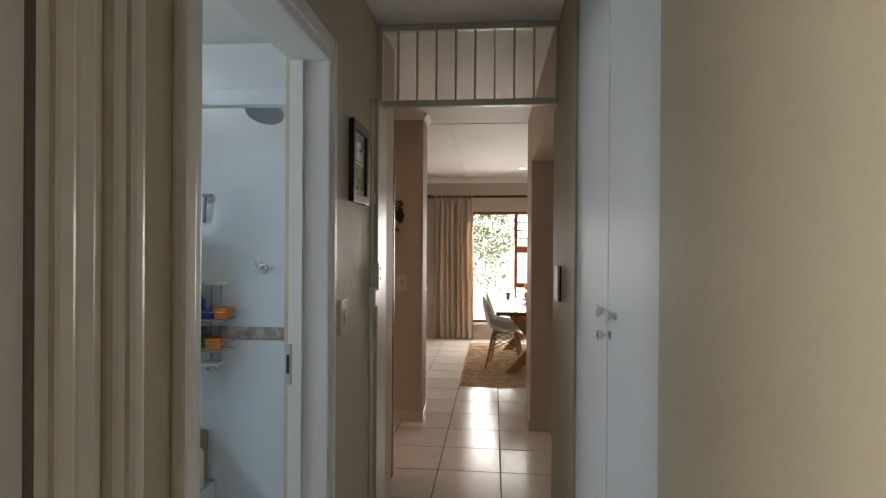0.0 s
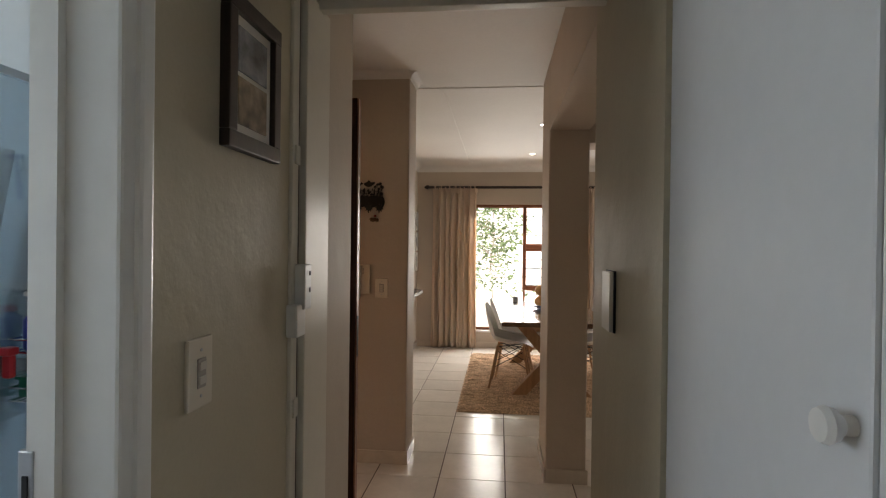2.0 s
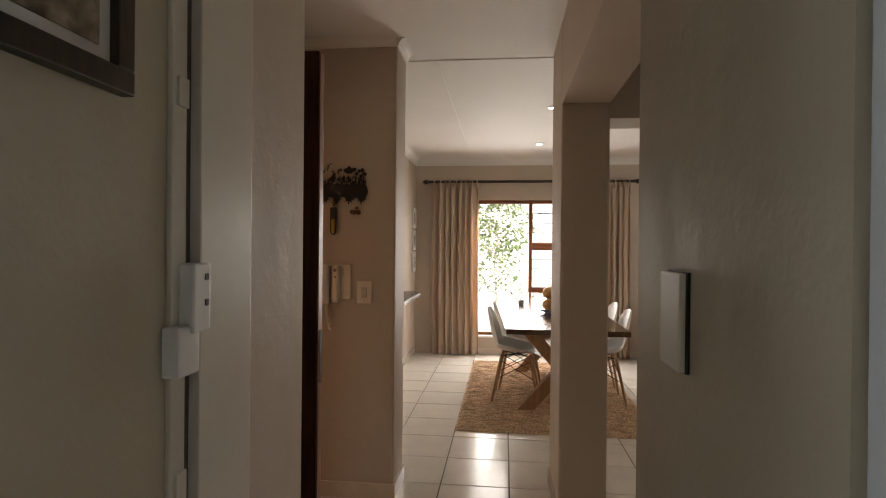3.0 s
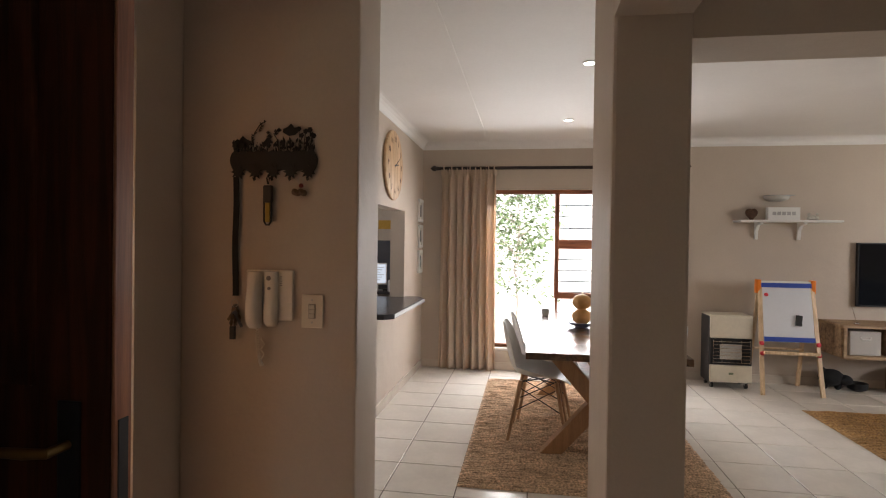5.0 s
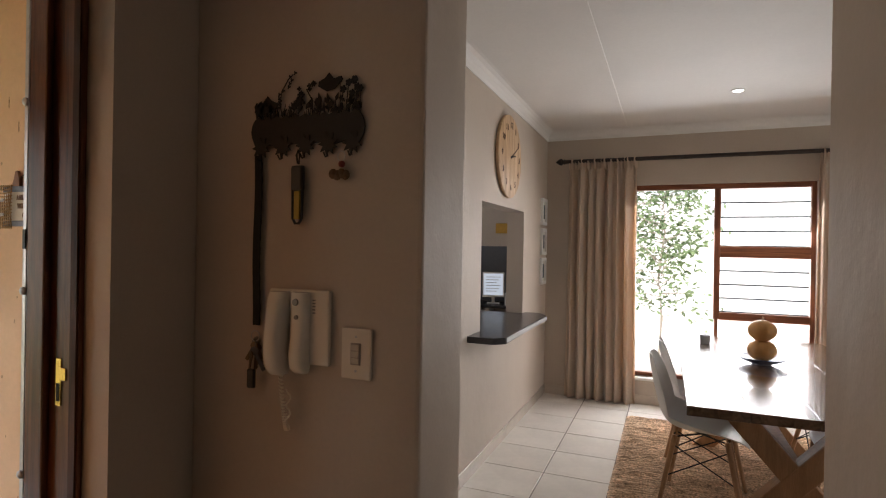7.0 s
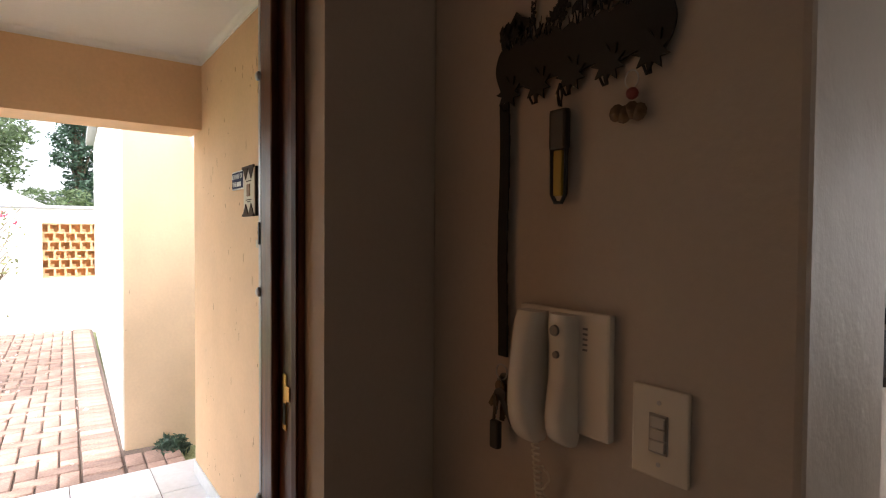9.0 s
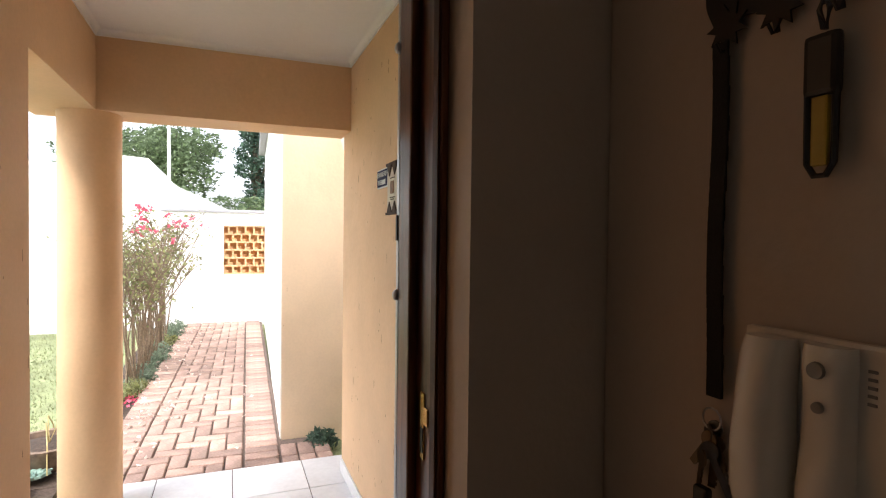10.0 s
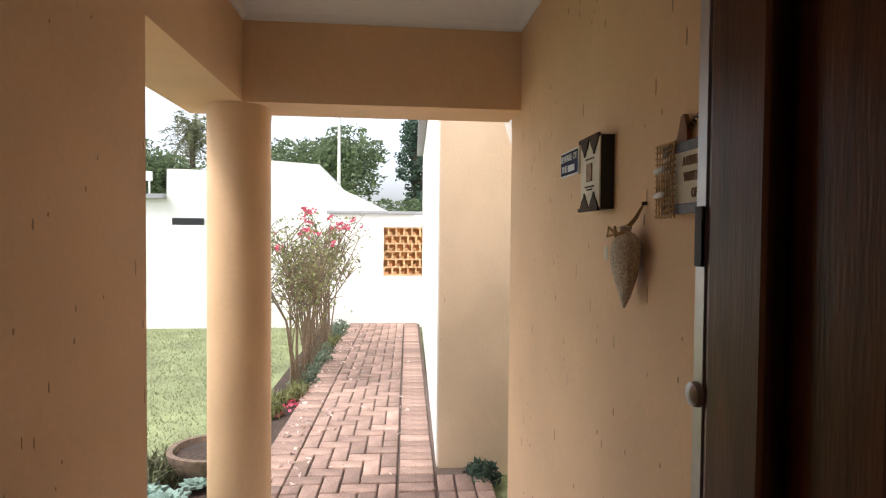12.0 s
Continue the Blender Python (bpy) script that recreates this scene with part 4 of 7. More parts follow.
for z0, z1, n in ((0.872, 1.352, 4), (1.45, 1.955, 4)):
    h = (z1 - z0) / n
    for k in range(n):
        c = z0 + h * (k + 0.5)
        bm = bmesh.new()
        box(bm, 0.415, 1.082, -0.003, 0.003, -h / 2 + 0.004, h / 2 - 0.002, pose(0, 9.15, c, 7, 0, 0))
        blade = part("louvre_blade", bm, PANE, win, "clear glass louvre blade")
        blade.visible_shadow = False
        bm = bmesh.new()
        box(bm, 0.415, 1.082, -0.0035, 0.0035, -h / 2 - 0.003, -h / 2 + 0.010, pose(0, 9.146, c, 7, 0, 0))
        part("blade_edge", bm, GLASS_EDGE, blade)
part("sill", rounded((-0.34, 1.14, 9.03, 9.12, 0.222, 0.250), width=0.006), WHITE_PAINT, win, "white painted sill")

IRON_WOOD = wood("dark_stained_rod", (0.012, 0.008, 0.006), (0.035, 0.02, 0.014), 2, 0.4, 0)
crod = thing("curtain_rod", "dark stained wooden curtain rod with arrow finials", "curtain rod")
bm = bmesh.new()
rod(bm, (-0.92, 8.97, 2.225), (1.64, 8.97, 2.225), 0.018, n=14)
part("pole", bm, IRON_WOOD, crod, smooth=True)
for x, s in ((-0.92, -1), (1.64, 1)):
    bm = bmesh.new()
    lathe(bm, [(0.020, 0), (0.026, 0.008), (0.016, 0.018), (0.034, 0.036), (0.026, 0.060), (0.004, 0.088)], 14, m=pose(x, 8.97, 2.225, 0, 90 * s, 0))
    part("finial", bm, IRON_WOOD, crod, smooth=True)
    part("bracket", rounded((x - s * 0.10 - 0.012, x - s * 0.10 + 0.012, 8.965, 9.07, 2.19, 2.215), width=0.004), IRON_WOOD, crod)


def curtain(label, x0, x1, seed):
    t = thing("curtain", label, "curtain", group="dining curtains")
    rn = random.Random(seed)
    bm = bmesh.new()
    n, zs = 120, [0.012, 0.06, 0.3, 0.6, 0.9, 1.2, 1.5, 1.8, 2.05, 2.13, 2.16, 2.185, 2.215, 2.235]
    ph = [rn.uniform(0, 6.28) for _ in range(4)]
    rows = []
    for z in zs:
        a = (z / 2.2)
        row = []
        for k in range(n + 1):
            u = k / n
            spread = 1 + 0.05 * (1 - a)
            x = (x0 + x1) / 2 + (u - 0.5) * (x1 - x0) * spread
            folds = 7.5
            amp = 0.034 - 0.012 * a
            y = amp * math.sin(2 * math.pi * folds * u + ph[0] + 0.5 * math.sin(3 * a + ph[1])) + 0.012 * math.sin(2 * math.pi * 4.3 * u + ph[2] + a) + 0.007 * math.sin(2 * math.pi * 17 * u + ph[3])
            if z > 2.15:
                y = 0.020 * math.sin(2 * math.pi * 21 * u + ph[3]) + 0.008 * math.sin(2 * math.pi * 9 * u)
            row.append(bm.verts.new((x + 0.01 * math.sin(y * 60), 8.985 + y - (0.012 if z > 2.15 else 0), z + (0.012 * math.sin(40 * u + ph[1]) if z > 2.2 else 0))))
        rows.append(row)
    for a, b in zip(rows, rows[1:]):
        for k in range(n):
            bm.faces.new((a[k], a[k + 1], b[k + 1], b[k]))
    drop = part("drape", bm, CURTAIN, t, smooth=False)
    for p in drop.data.polygons:
        p.use_smooth = True
    so = drop.modifiers.new("thickness", "SOLIDIFY")
    so.thickness = 0.003
    return t


CURTAIN = material("beige_curtain_cloth", (0.68, 0.57, 0.46), 0.9, grain=0.08, scale=260, stain=0.05, bump=0.3, stretch=(1, 1, 0.3))
_b = CURTAIN.node_tree.nodes["Principled BSDF"]
_tr, _mx = CURTAIN.node_tree.nodes.new("ShaderNodeBsdfTranslucent"), CURTAIN.node_tree.nodes.new("ShaderNodeMixShader")
_tr.inputs[0].default_value, _mx.inputs[0].default_value = (0.70, 0.53, 0.38, 1), 0.42
CURTAIN.node_tree.links.new(_b.outputs[0], _mx.inputs[1]), CURTAIN.node_tree.links.new(_tr.outputs[0], _mx.inputs[2])
CURTAIN.node_tree.links.new(_mx.outputs[0], CURTAIN.node_tree.nodes["Material Output"].inputs[0])
curtain("beige gathered cloth curtain drawn open beside the window", -0.89, -0.28, 1)
curtain("beige gathered curtain at the other window side", 1.10, 1.60, 2)

CLOCK_WOOD = wood("pale_clock_wood", (0.42, 0.25, 0.12), (0.62, 0.42, 0.24), 2.0, 0.55, 1)
clock = thing("wall_clock", "round pale wooden wall clock with dark numerals", "clock", pose(-1.11, 7.63, 2.065, 90, 0, 90))
bm = bmesh.new()
lathe(bm, [(0.29, 0.0), (0.30, 0.008), (0.30, 0.026), (0.292, 0.032), (0.02, 0.033)], 48)
part("face", bm, CLOCK_WOOD, clock, smooth=True)


def lettering(text, size, depth=0.001):
    cu = bpy.data.curves.new("text", "FONT")
    cu.body, cu.size, cu.extrude, cu.align_x, cu.align_y = text, size, depth, "CENTER", "CENTER"
    tmp = bpy.data.objects.new("text", cu)
    scene.collection.objects.link(tmp)
    dg = bpy.context.evaluated_depsgraph_get()
    data = bpy.data.meshes.new_from_object(tmp.evaluated_get(dg))
    bpy.data.objects.remove(tmp)
    return data


def letters(name, text, size, mat, parent, m, label=""):
    data = lettering(text, size)
    data.materials.clear()
    data.materials.append(mat)
    ob = new(name, data)
    ob.parent, ob.matrix_basis = parent, m
    return tagged(ob, label)


NUM = material("dark_brown_numeral_paint", (0.06, 0.03, 0.018), 0.6, grain=0.1)
for k in range(1, 13):
    a = math.pi / 2 - k * math.pi / 6
    for n, digit in enumerate(str(k)):
        off = (n - (len(str(k)) - 1) / 2) * 0.036
        letters("numeral", digit, 0.062, NUM, clock, pose(0.225 * math.cos(a) + off, 0.225 * math.sin(a), 0.0342))
for ln, ang, w in ((0.12, 80, 0.006), (0.18, 62, 0.005)):
    bm = bmesh.new()
    prism(bm, [(-w, -0.03), (w, -0.03), (w * 0.5, ln), (-w * 0.5, ln)], 0.002, pose(0, 0, 0.038, 0, 0, 0) @ pose(0, 0, 0, 0, 0, -ang) @ pose(0, 0, 0, -90, 0, 0))
    part("clock_hand", bm, BLACK_METAL, clock)

SLATE = material("dark_counter_laminate", (0.045, 0.043, 0.045), 0.25, grain=0.25, scale=120, stain=0.05, bump=0.05)
counter = thing("hatch_counter", "dark grey laminate serving counter in the hatch", "counter")
bm = bmesh.new()
outline = [(-1.55, 7.09), (-1.112, 7.09), (-1.112, 6.84), (-0.95, 6.84), (-0.89, 6.90), (-0.90, 8.10), (-0.98, 8.25), (-1.112, 8.25), (-1.112, 8.165), (-1.55, 8.165)]
lower, upper = [bm.verts.new((x, y, 0.832)) for x, y in outline], [bm.verts.new((x, y, 0.87)) for x, y in outline]
bm.faces.new(lower[::-1]), bm.faces.new(upper)
for k in range(len(outline)):
    j = (k + 1) % len(outline)
    bm.faces.new((lower[k], lower[j], upper[j], upper[k]))
part("worktop", bm, SLATE, counter)
part("edge_band", rounded((-0.8985, -0.886, 6.92, 8.08, 0.836, 0.866), width=0.003), material("grey_edge_band", (0.28, 0.28, 0.29), 0.35), counter, "pale grey edging")

for k, z0 in enumerate((1.625, 1.345, 1.068)):
    picture("small_picture", "small white-framed photo hung in a column", 0, 0.20, 0, 0.25, pose(-1.11, 8.80, z0, 0, 0, -90) @ Matrix.Rotation(math.pi, 4, "Z") @ pose(0, 0, 0), ENAMEL, 0.03, MOUNT, [(0.06, 0.14, 0.06, 0.19, PHOTO_A)], "photos beside the hatch")

JUTE = material("woven_jute", (0.55, 0.385, 0.25), 0.95, grain=0.55, scale=75, stain=0.25, stain_scale=9, bump=1.0)


def jute_rug(label, x0, x1, y0, y1, mat, step=0.03):
    """A thick rug woven in ribs along x."""
    rug = thing("jute_rug", label, "rug")
    n = int((y1 - y0) / step)
    m_ = int((x1 - x0) / 0.045)
    rn = np.random.RandomState(3)
    ys = np.repeat(np.linspace(y0, y1, n * 3 + 1), 1)
    xs = np.linspace(x0, x1, m_ + 1)
    verts, faces = [], []
    for j, y in enumerate(ys):
        ridge = 0.014 - 0.010 * (j % 3 == 0)
        for i, x in enumerate(xs):
            e = 0.004 if i in (0, m_) or j in (0, len(ys) - 1) else ridge + rn.uniform(-0.004, 0.004)
            wob = 0.004 * math.sin(x * 9 + y) if j not in (0, len(ys) - 1) else 0.003 * math.sin(x * 14)
            verts.append((x + rn.uniform(-0.006, 0.006), y + wob, e))
    w = len(xs)
    for j in range(len(ys) - 1):
        for i in range(m_):
            a = j * w + i
            faces.append((a, a + 1, a + w + 1, a + w))
    data = bpy.data.meshes.new("weave")
    data.from_pydata(verts, [], faces)
    data.materials.append(mat)
    ob = new("weave", data)
    ob.parent = rug
    part("backing", boxes((x0 + 0.004, x1 - 0.004, y0 + 0.004, y1 - 0.004, 0.0005, 0.004)), mat, rug)
    return rug


jute_rug("coarse woven brown jute rug under the dining table", -0.31, 1.22, 6.10, 8.62, JUTE)

TX0, TX1, TY0, TY1 = 0.07, 1.02, 6.30, 8.45
table = thing("dining_table", "dark wooden dining table with crossed plank legs", "table")
for k in range(4):
    w = (TX1 - TX0) / 4
    part("plank", rounded((TX0 + k * w + 0.0005, TX0 + (k + 1) * w - 0.0005, TY0, TY1, 0.708, 0.75), width=0.003), OAK_TOP, table)
for y in (6.66, 8.08):
    for n, (xa, xb) in enumerate(((0.24, 0.85), (0.85, 0.24))):
        a, b = Vector((xa, 0, 0.014)), Vector((xb, 0, 0.708))
        d = (b - a).normalized()
        side = Vector((0.052 / abs(d.z), 0, 0))
        bm = bmesh.new()
        o = 0.0 if n == 0 else 0.003
        prism(bm, [(xa - side.x, 0.014), (xa + side.x, 0.014), (xb + side.x, 0.708), (xb - side.x, 0.708)], 0.09 - 2 * o, pose(0, y + 0.09 - o, 0))
        bmesh.ops.bevel(bm, geom=bm.edges[:], offset=0.004, segments=1, affect="EDGES")
        part("leg", bm, OAK_LEG, table)
part("stretcher", rounded((0.50, 0.59, 6.75, 8.08, 0.33, 0.40), width=0.004), OAK_LEG, table)

SHELL = material("white_chair_shell", (0.74, 0.74, 0.73), 0.38, grain=0.01, scale=40, stain=0.02, bump=0.02)


def shell_chair():
    """A moulded shell chair on dowel legs, facing +x, at the origin."""
    t = thing("dining_chair", "white moulded shell dining chair on warm beech dowel legs", "chair", group="chairs round the dining table")
    prof = [(0.225, 0.405, 0.17, 0.0), (0.205, 0.428, 0.205, 0.004), (0.15, 0.440, 0.225, 0.014), (0.06, 0.436, 0.235, 0.03), (-0.04, 0.432, 0.238, 0.045), (-0.12, 0.440, 0.237, 0.055),
            (-0.175, 0.475, 0.235, 0.05), (-0.205, 0.53, 0.230, 0.04), (-0.225, 0.60, 0.222, 0.035), (-0.242, 0.68, 0.205, 0.03), (-0.256, 0.75, 0.175, 0.024), (-0.265, 0.80, 0.13, 0.016), (-0.268, 0.825, 0.075, 0.01)]
    bm = bmesh.new()
    rows = []
    for i, (x, z, w, curl) in enumerate(prof):
        back = min(max((z - 0.44) / 0.12, 0), 1)
        row = []
        for k in range(15):
            u = (k - 7) / 7
            c = curl * abs(u) ** 2.6 * 1.5
            row.append(bm.verts.new((x + c * back * 1.2, u * w, z + c * (1 - back))))
        rows.append(row)
    for a, b in zip(rows, rows[1:]):
        for k in range(14):
            bm.faces.new((a[k], a[k + 1], b[k + 1], b[k]))
    s = part("seat", bm, SHELL, t)
    for p in s.data.polygons:
        p.use_smooth = True
    so = s.modifiers.new("thickness", "SOLIDIFY")
    so.thickness, so.offset = 0.007, 0
    sd = s.modifiers.new("round", "SUBSURF")
    sd.levels = sd.render_levels = 1
    feet = [(sx, sy) for sx in (-1, 1) for sy in (-1, 1)]
    for sx, sy in feet:
        bm = bmesh.new()
        rod(bm, (sx * 0.205, sy * 0.205, 0.0), (sx * 0.125, sy * 0.115, 0.408), 0.0105, 0.0155, 12)
        part("leg", bm, BEECH, t, smooth=True)
    bm = bmesh.new()

    def on(sx, sy, z):
        f = z / 0.408
        return (sx * (0.205 - 0.08 * f), sy * (0.205 - 0.09 * f), z)
    for sy in (-1, 1):
        rod(bm, on(-1, sy, 0.20), on(1, sy, 0.36), 0.0035, n=6), rod(bm, on(1, sy, 0.20), on(-1, sy, 0.36), 0.0035, n=6)
    for sx in (-1, 1):
        rod(bm, on(sx, -1, 0.20), on(sx, 1, 0.36), 0.0035, n=6), rod(bm, on(sx, 1, 0.20), on(sx, -1, 0.36), 0.0035, n=6)
    for a, b in (((-1, -1), (1, 1)), ((-1, 1), (1, -1))):
        rod(bm, (a[0] * 0.125, a[1] * 0.115, 0.40), (b[0] * 0.125, b[1] * 0.115, 0.40), 0.005, n=6)
    part("cross_wire", bm, BLACK_METAL, t, "black steel cross bracing")
    return t


chair = shell_chair()
chair.matrix_basis = pose(0.17, 7.05, 0.013, 0, 0, -4)
copy_thing(chair, pose(0.21, 7.56, 0.013, 0, 0, 3))
copy_thing(chair, pose(0.92, 7.08, 0.013, 0, 0, 178))
copy_thing(chair, pose(0.93, 7.70, 0.013, 0, 0, 183))

bowl = thing("fruit_bowl", "blue and white glazed bowl on the table", "bowl")
bm = bmesh.new()
lathe(bm, [(0.05, 0), (0.055, 0.006), (0.10, 0.022), (0.135, 0.042), (0.131, 0.044), (0.09, 0.027), (0.02, 0.012)], 28, (0.50, 7.42, 0.751))
part("dish", bm, material("blue_white_glaze", (0.35, 0.42, 0.62), 0.15, grain=0.3, scale=18, stain=0.5, stain_scale=25, bump=0.0), bowl, smooth=True)
GOURD = material("orange_gourd_skin", (0.62, 0.32, 0.10), 0.45, grain=0.1, scale=25, stain=0.15, stain_scale=8)
for lab, z, r, sq in (("squat orange gourd in the bowl", 0.770, 0.077, 0.8), ("round tan gourd stacked on another", 0.885, 0.075, 0.82)):
    t = thing("gourd", lab, "gourd", pose(0.50, 7.42, z), "gourds in the bowl")
    bm = bmesh.new()
    prof = [(max(0.004, r * math.sin(math.pi * k / 14)), r * sq * (1 - math.cos(math.pi * k / 14))) for k in range(1, 14)]
    lathe(bm, prof, 30)
    for v in bm.verts:
        a = math.atan2(v.co.y, v.co.x)
        f = 1 + 0.03 * math.cos(9 * a)
        v.co.x *= f
        v.co.y *= f
    part("skin", bm, GOURD, t, smooth=True)
    bm = bmesh.new()
    rod(bm, (0, 0, r * sq * 2 - 0.008), (0.006, 0.003, r * sq * 2 + 0.018), 0.008, 0.005, 8)
    part("stalk", bm, PINE, t)
t = thing("tea_light", "small glass tea light on the dining table", "candle")
bm = bmesh.new()
lathe(bm, [(0.03, 0), (0.034, 0.003), (0.036, 0.06), (0.032, 0.061), (0.03, 0.02)], 18, (0.24, 8.05, 0.751))
part("holder", bm, material("grey_glass_tumbler", (0.35, 0.37, 0.36), 0.1, grain=0.02), t, smooth=True)


def downlight(label, x, y):
    t = thing("downlight", label, "lamp", pose(x, y, TOP), "recessed ceiling downlights")
    bm = bmesh.new()
    lathe(bm, [(0.045, -0.001), (0.048, -0.006), (0.036, -0.009), (0.034, -0.004)], 24)
    part("rim", bm, ENAMEL, t, smooth=True)
    bm = bmesh.new()
    lathe(bm, [(0.032, -0.0035), (0.030, -0.006)], 20)
    part("bulb", bm, LAMP_ON, t, "lit bulb")


for x, y in ((0.435, 6.51), (0.42, 8.07), (3.38, 8.44)):
    downlight("small round recessed ceiling downlight, lit", x, y)

# ---- kitchen, seen through the hatch ----
t = thing("wall_unit", "dark grey kitchen splash panel behind the hatch", "panel")
part("panel", rounded((-2.62, -2.58, 7.6, 9.05, 0.86, 1.42), width=0.003), material("dark_grey_panel", (0.10, 0.11, 0.13), 0.35, grain=0.05), t)
part("side", rounded((-2.60, -2.56, 9.05, 9.068, 0.86, 1.42), width=0.003), material("dark_grey_panel", (0.10, 0.11, 0.13), 0.35, grain=0.05), t)
t = thing("kitchen_counter", "dark kitchen worktop on white units", "counter")
part("worktop", rounded((-2.58, -1.60, 8.50, 9.05, 0.83, 0.87), width=0.004), SLATE, t)
part("unit", rounded((-2.57, -1.62, 8.53, 9.04, 0.0, 0.83), width=0.004), ENAMEL, t)
t = thing("back_panel", "dark grey splash panel above the worktop", "panel")
part("panel", rounded((-2.56, -1.26, 9.045, 9.067, 0.871, 1.42), width=0.003), material("dark_grey_panel", (0.10, 0.11, 0.13), 0.35, grain=0.05), t)
t = thing("monitor", "white desk monitor standing on the kitchen worktop", "monitor", pose(-1.55, 8.78, 0.871, 0, 0, 20))
part("casing", rounded((-0.105, 0.105, 0.0, 0.03, 0.06, 0.30), width=0.006), WHITE_PLASTIC, t)
part("screen", boxes((-0.092, 0.092, -0.003, -0.0005, 0.08, 0.285)), glow("lit_screen", (0.62, 0.68, 0.74), 0.33), t, "pale lit screen")
for k in range(6):
    part("text_line", boxes((-0.07, 0.03 + 0.02 * (k % 3), -0.0045, -0.0032, 0.115 + 0.027 * k, 0.121 + 0.027 * k)), material("grey_lettering", (0.42, 0.42, 0.42), 0.7), t)
part("stand", rounded((-0.06, 0.06, -0.04, 0.06, 0.0, 0.008), (-0.015, 0.015, 0.012, 0.028, 0.008, 0.07), width=0.003), WHITE_PLASTIC, t)
t = thing("kitchen_worktop_shelf", "white ledge with small things in the kitchen", "shelf")
part("ledge", rounded((-1.60, -1.26, 8.60, 9.04, 0.845, 0.87), width=0.004), SLATE, t)
part("leg", rounded((-1.58, -1.54, 8.62, 8.66, 0.0, 0.845), width=0.004), ENAMEL, t)
bottle("soap_bottle", "small white soap bottle on the kitchen ledge", -1.38, 8.66, 0.871, 0.021, 0.15, WHITE_PLASTIC, BLACK_PLASTIC)
t = thing("wall_sign", "small mustard yellow sign on the kitchen wall", "sign")
part("board", rounded((-1.62, -1.40, 9.05, 9.068, 1.55, 1.65), width=0.003), material("mustard_paint", (0.55, 0.32, 0.04), 0.6), t)

# ---- living room ----
shelf = thing("wall_shelf", "white painted wall shelf on two brackets", "shelf")
part("board", rounded((2.17, 3.12, 8.87, 9.068, 1.655, 1.675), width=0.003), ENAMEL, shelf)
for x in (2.395, 2.80):
    bm = bmesh.new()
    prism(bm, [(0, 0), (0, -0.175), (0.018, -0.175), (0.03, -0.08), (0.07, -0.035), (0.15, -0.018), (0.15, 0)], 0.03, pose(x + 0.015, 9.068, 1.655, 0, 0, -90))
    part("bracket", bm, ENAMEL, shelf)
t = thing("heart_ornament", "dark wicker heart ornament on the shelf", "ornament")
bm = bmesh.new()
for k in range(26):
    a = k / 26 * 2 * math.pi
    hx, hz = 0.0038 * 16 * math.sin(a) ** 3, 0.0038 * (13 * math.cos(a) - 5 * math.cos(2 * a) - 2 * math.cos(3 * a) - math.cos(4 * a))
    bmesh.ops.create_icosphere(bm, subdivisions=1, radius=0.018, matrix=Matrix.Translation((2.315 + hx * 0.72, 8.97, 1.738 + hz * 0.85)))
bmesh.ops.create_icosphere(bm, subdivisions=2, radius=0.045, matrix=Matrix.Translation((2.315, 8.97, 1.735)) @ Matrix.Diagonal((1, 0.5, 1, 1)))
part("heart", bm, material("dark_wicker", (0.10, 0.045, 0.02), 0.8, grain=0.4, scale=90, bump=0.8), t)
t = thing("word_sign", "white box sign with grey lettering on the shelf", "sign")
part("box", rounded((2.455, 2.755, 8.93, 8.99, 1.676, 1.805), width=0.004), ENAMEL, t)
for k in range(5):
    part("letter_bar", boxes((2.497 + k * 0.045, 2.530 + k * 0.045, 8.9275, 8.9298, 1.725, 1.760)), material("grey_lettering", (0.42, 0.42, 0.42), 0.7), t)
t = thing("small_ornament", "small pale stone ornament on the shelf", "ornament")
bm = bmesh.new()
for x, z, r in ((2.86, 1.70, 0.028), (2.89, 1.705, 0.03), (2.92, 1.70, 0.026), (2.85, 1.735, 0.018), (2.925, 1.74, 0.014)):
    bmesh.ops.create_icosphere(bm, subdivisions=2, radius=r, matrix=Matrix.Translation((x, 8.97, z)) @ Matrix.Diagonal((1, 0.7, 0.85, 1)))
part("body", bm, material("pale_stone", (0.50, 0.48, 0.42), 0.8, grain=0.2), t, smooth=True)
t = thing("wall_lamp", "grey half-bowl uplighter on the living room wall", "lamp")
bm = bmesh.new()
n = 20
rings = []
for r, z in ((0.125, 1.925), (0.120, 1.905), (0.095, 1.885), (0.05, 1.872)):
    rings.append([bm.verts.new((2.585 + r * math.cos(math.pi + math.pi * k / n), 9.068 + 0.9 * r * math.sin(math.pi + math.pi * k / n), z)) for k in range(n + 1)])
for a, b in zip(rings, rings[1:]):
    for k in range(n):
        bm.faces.new((a[k], a[k + 1], b[k + 1], b[k]))
bm.faces.new(rings[-1]), bm.faces.new(rings[0][::-1])
part("bowl", bm, material("frosted_glass_lamp", (0.55, 0.54, 0.50), 0.3, grain=0.03), t, smooth=True)
part("rim", rounded((2.455, 2.715, 8.95, 9.068, 1.925, 1.93), width=0.002, seg=1), STEEL, t)

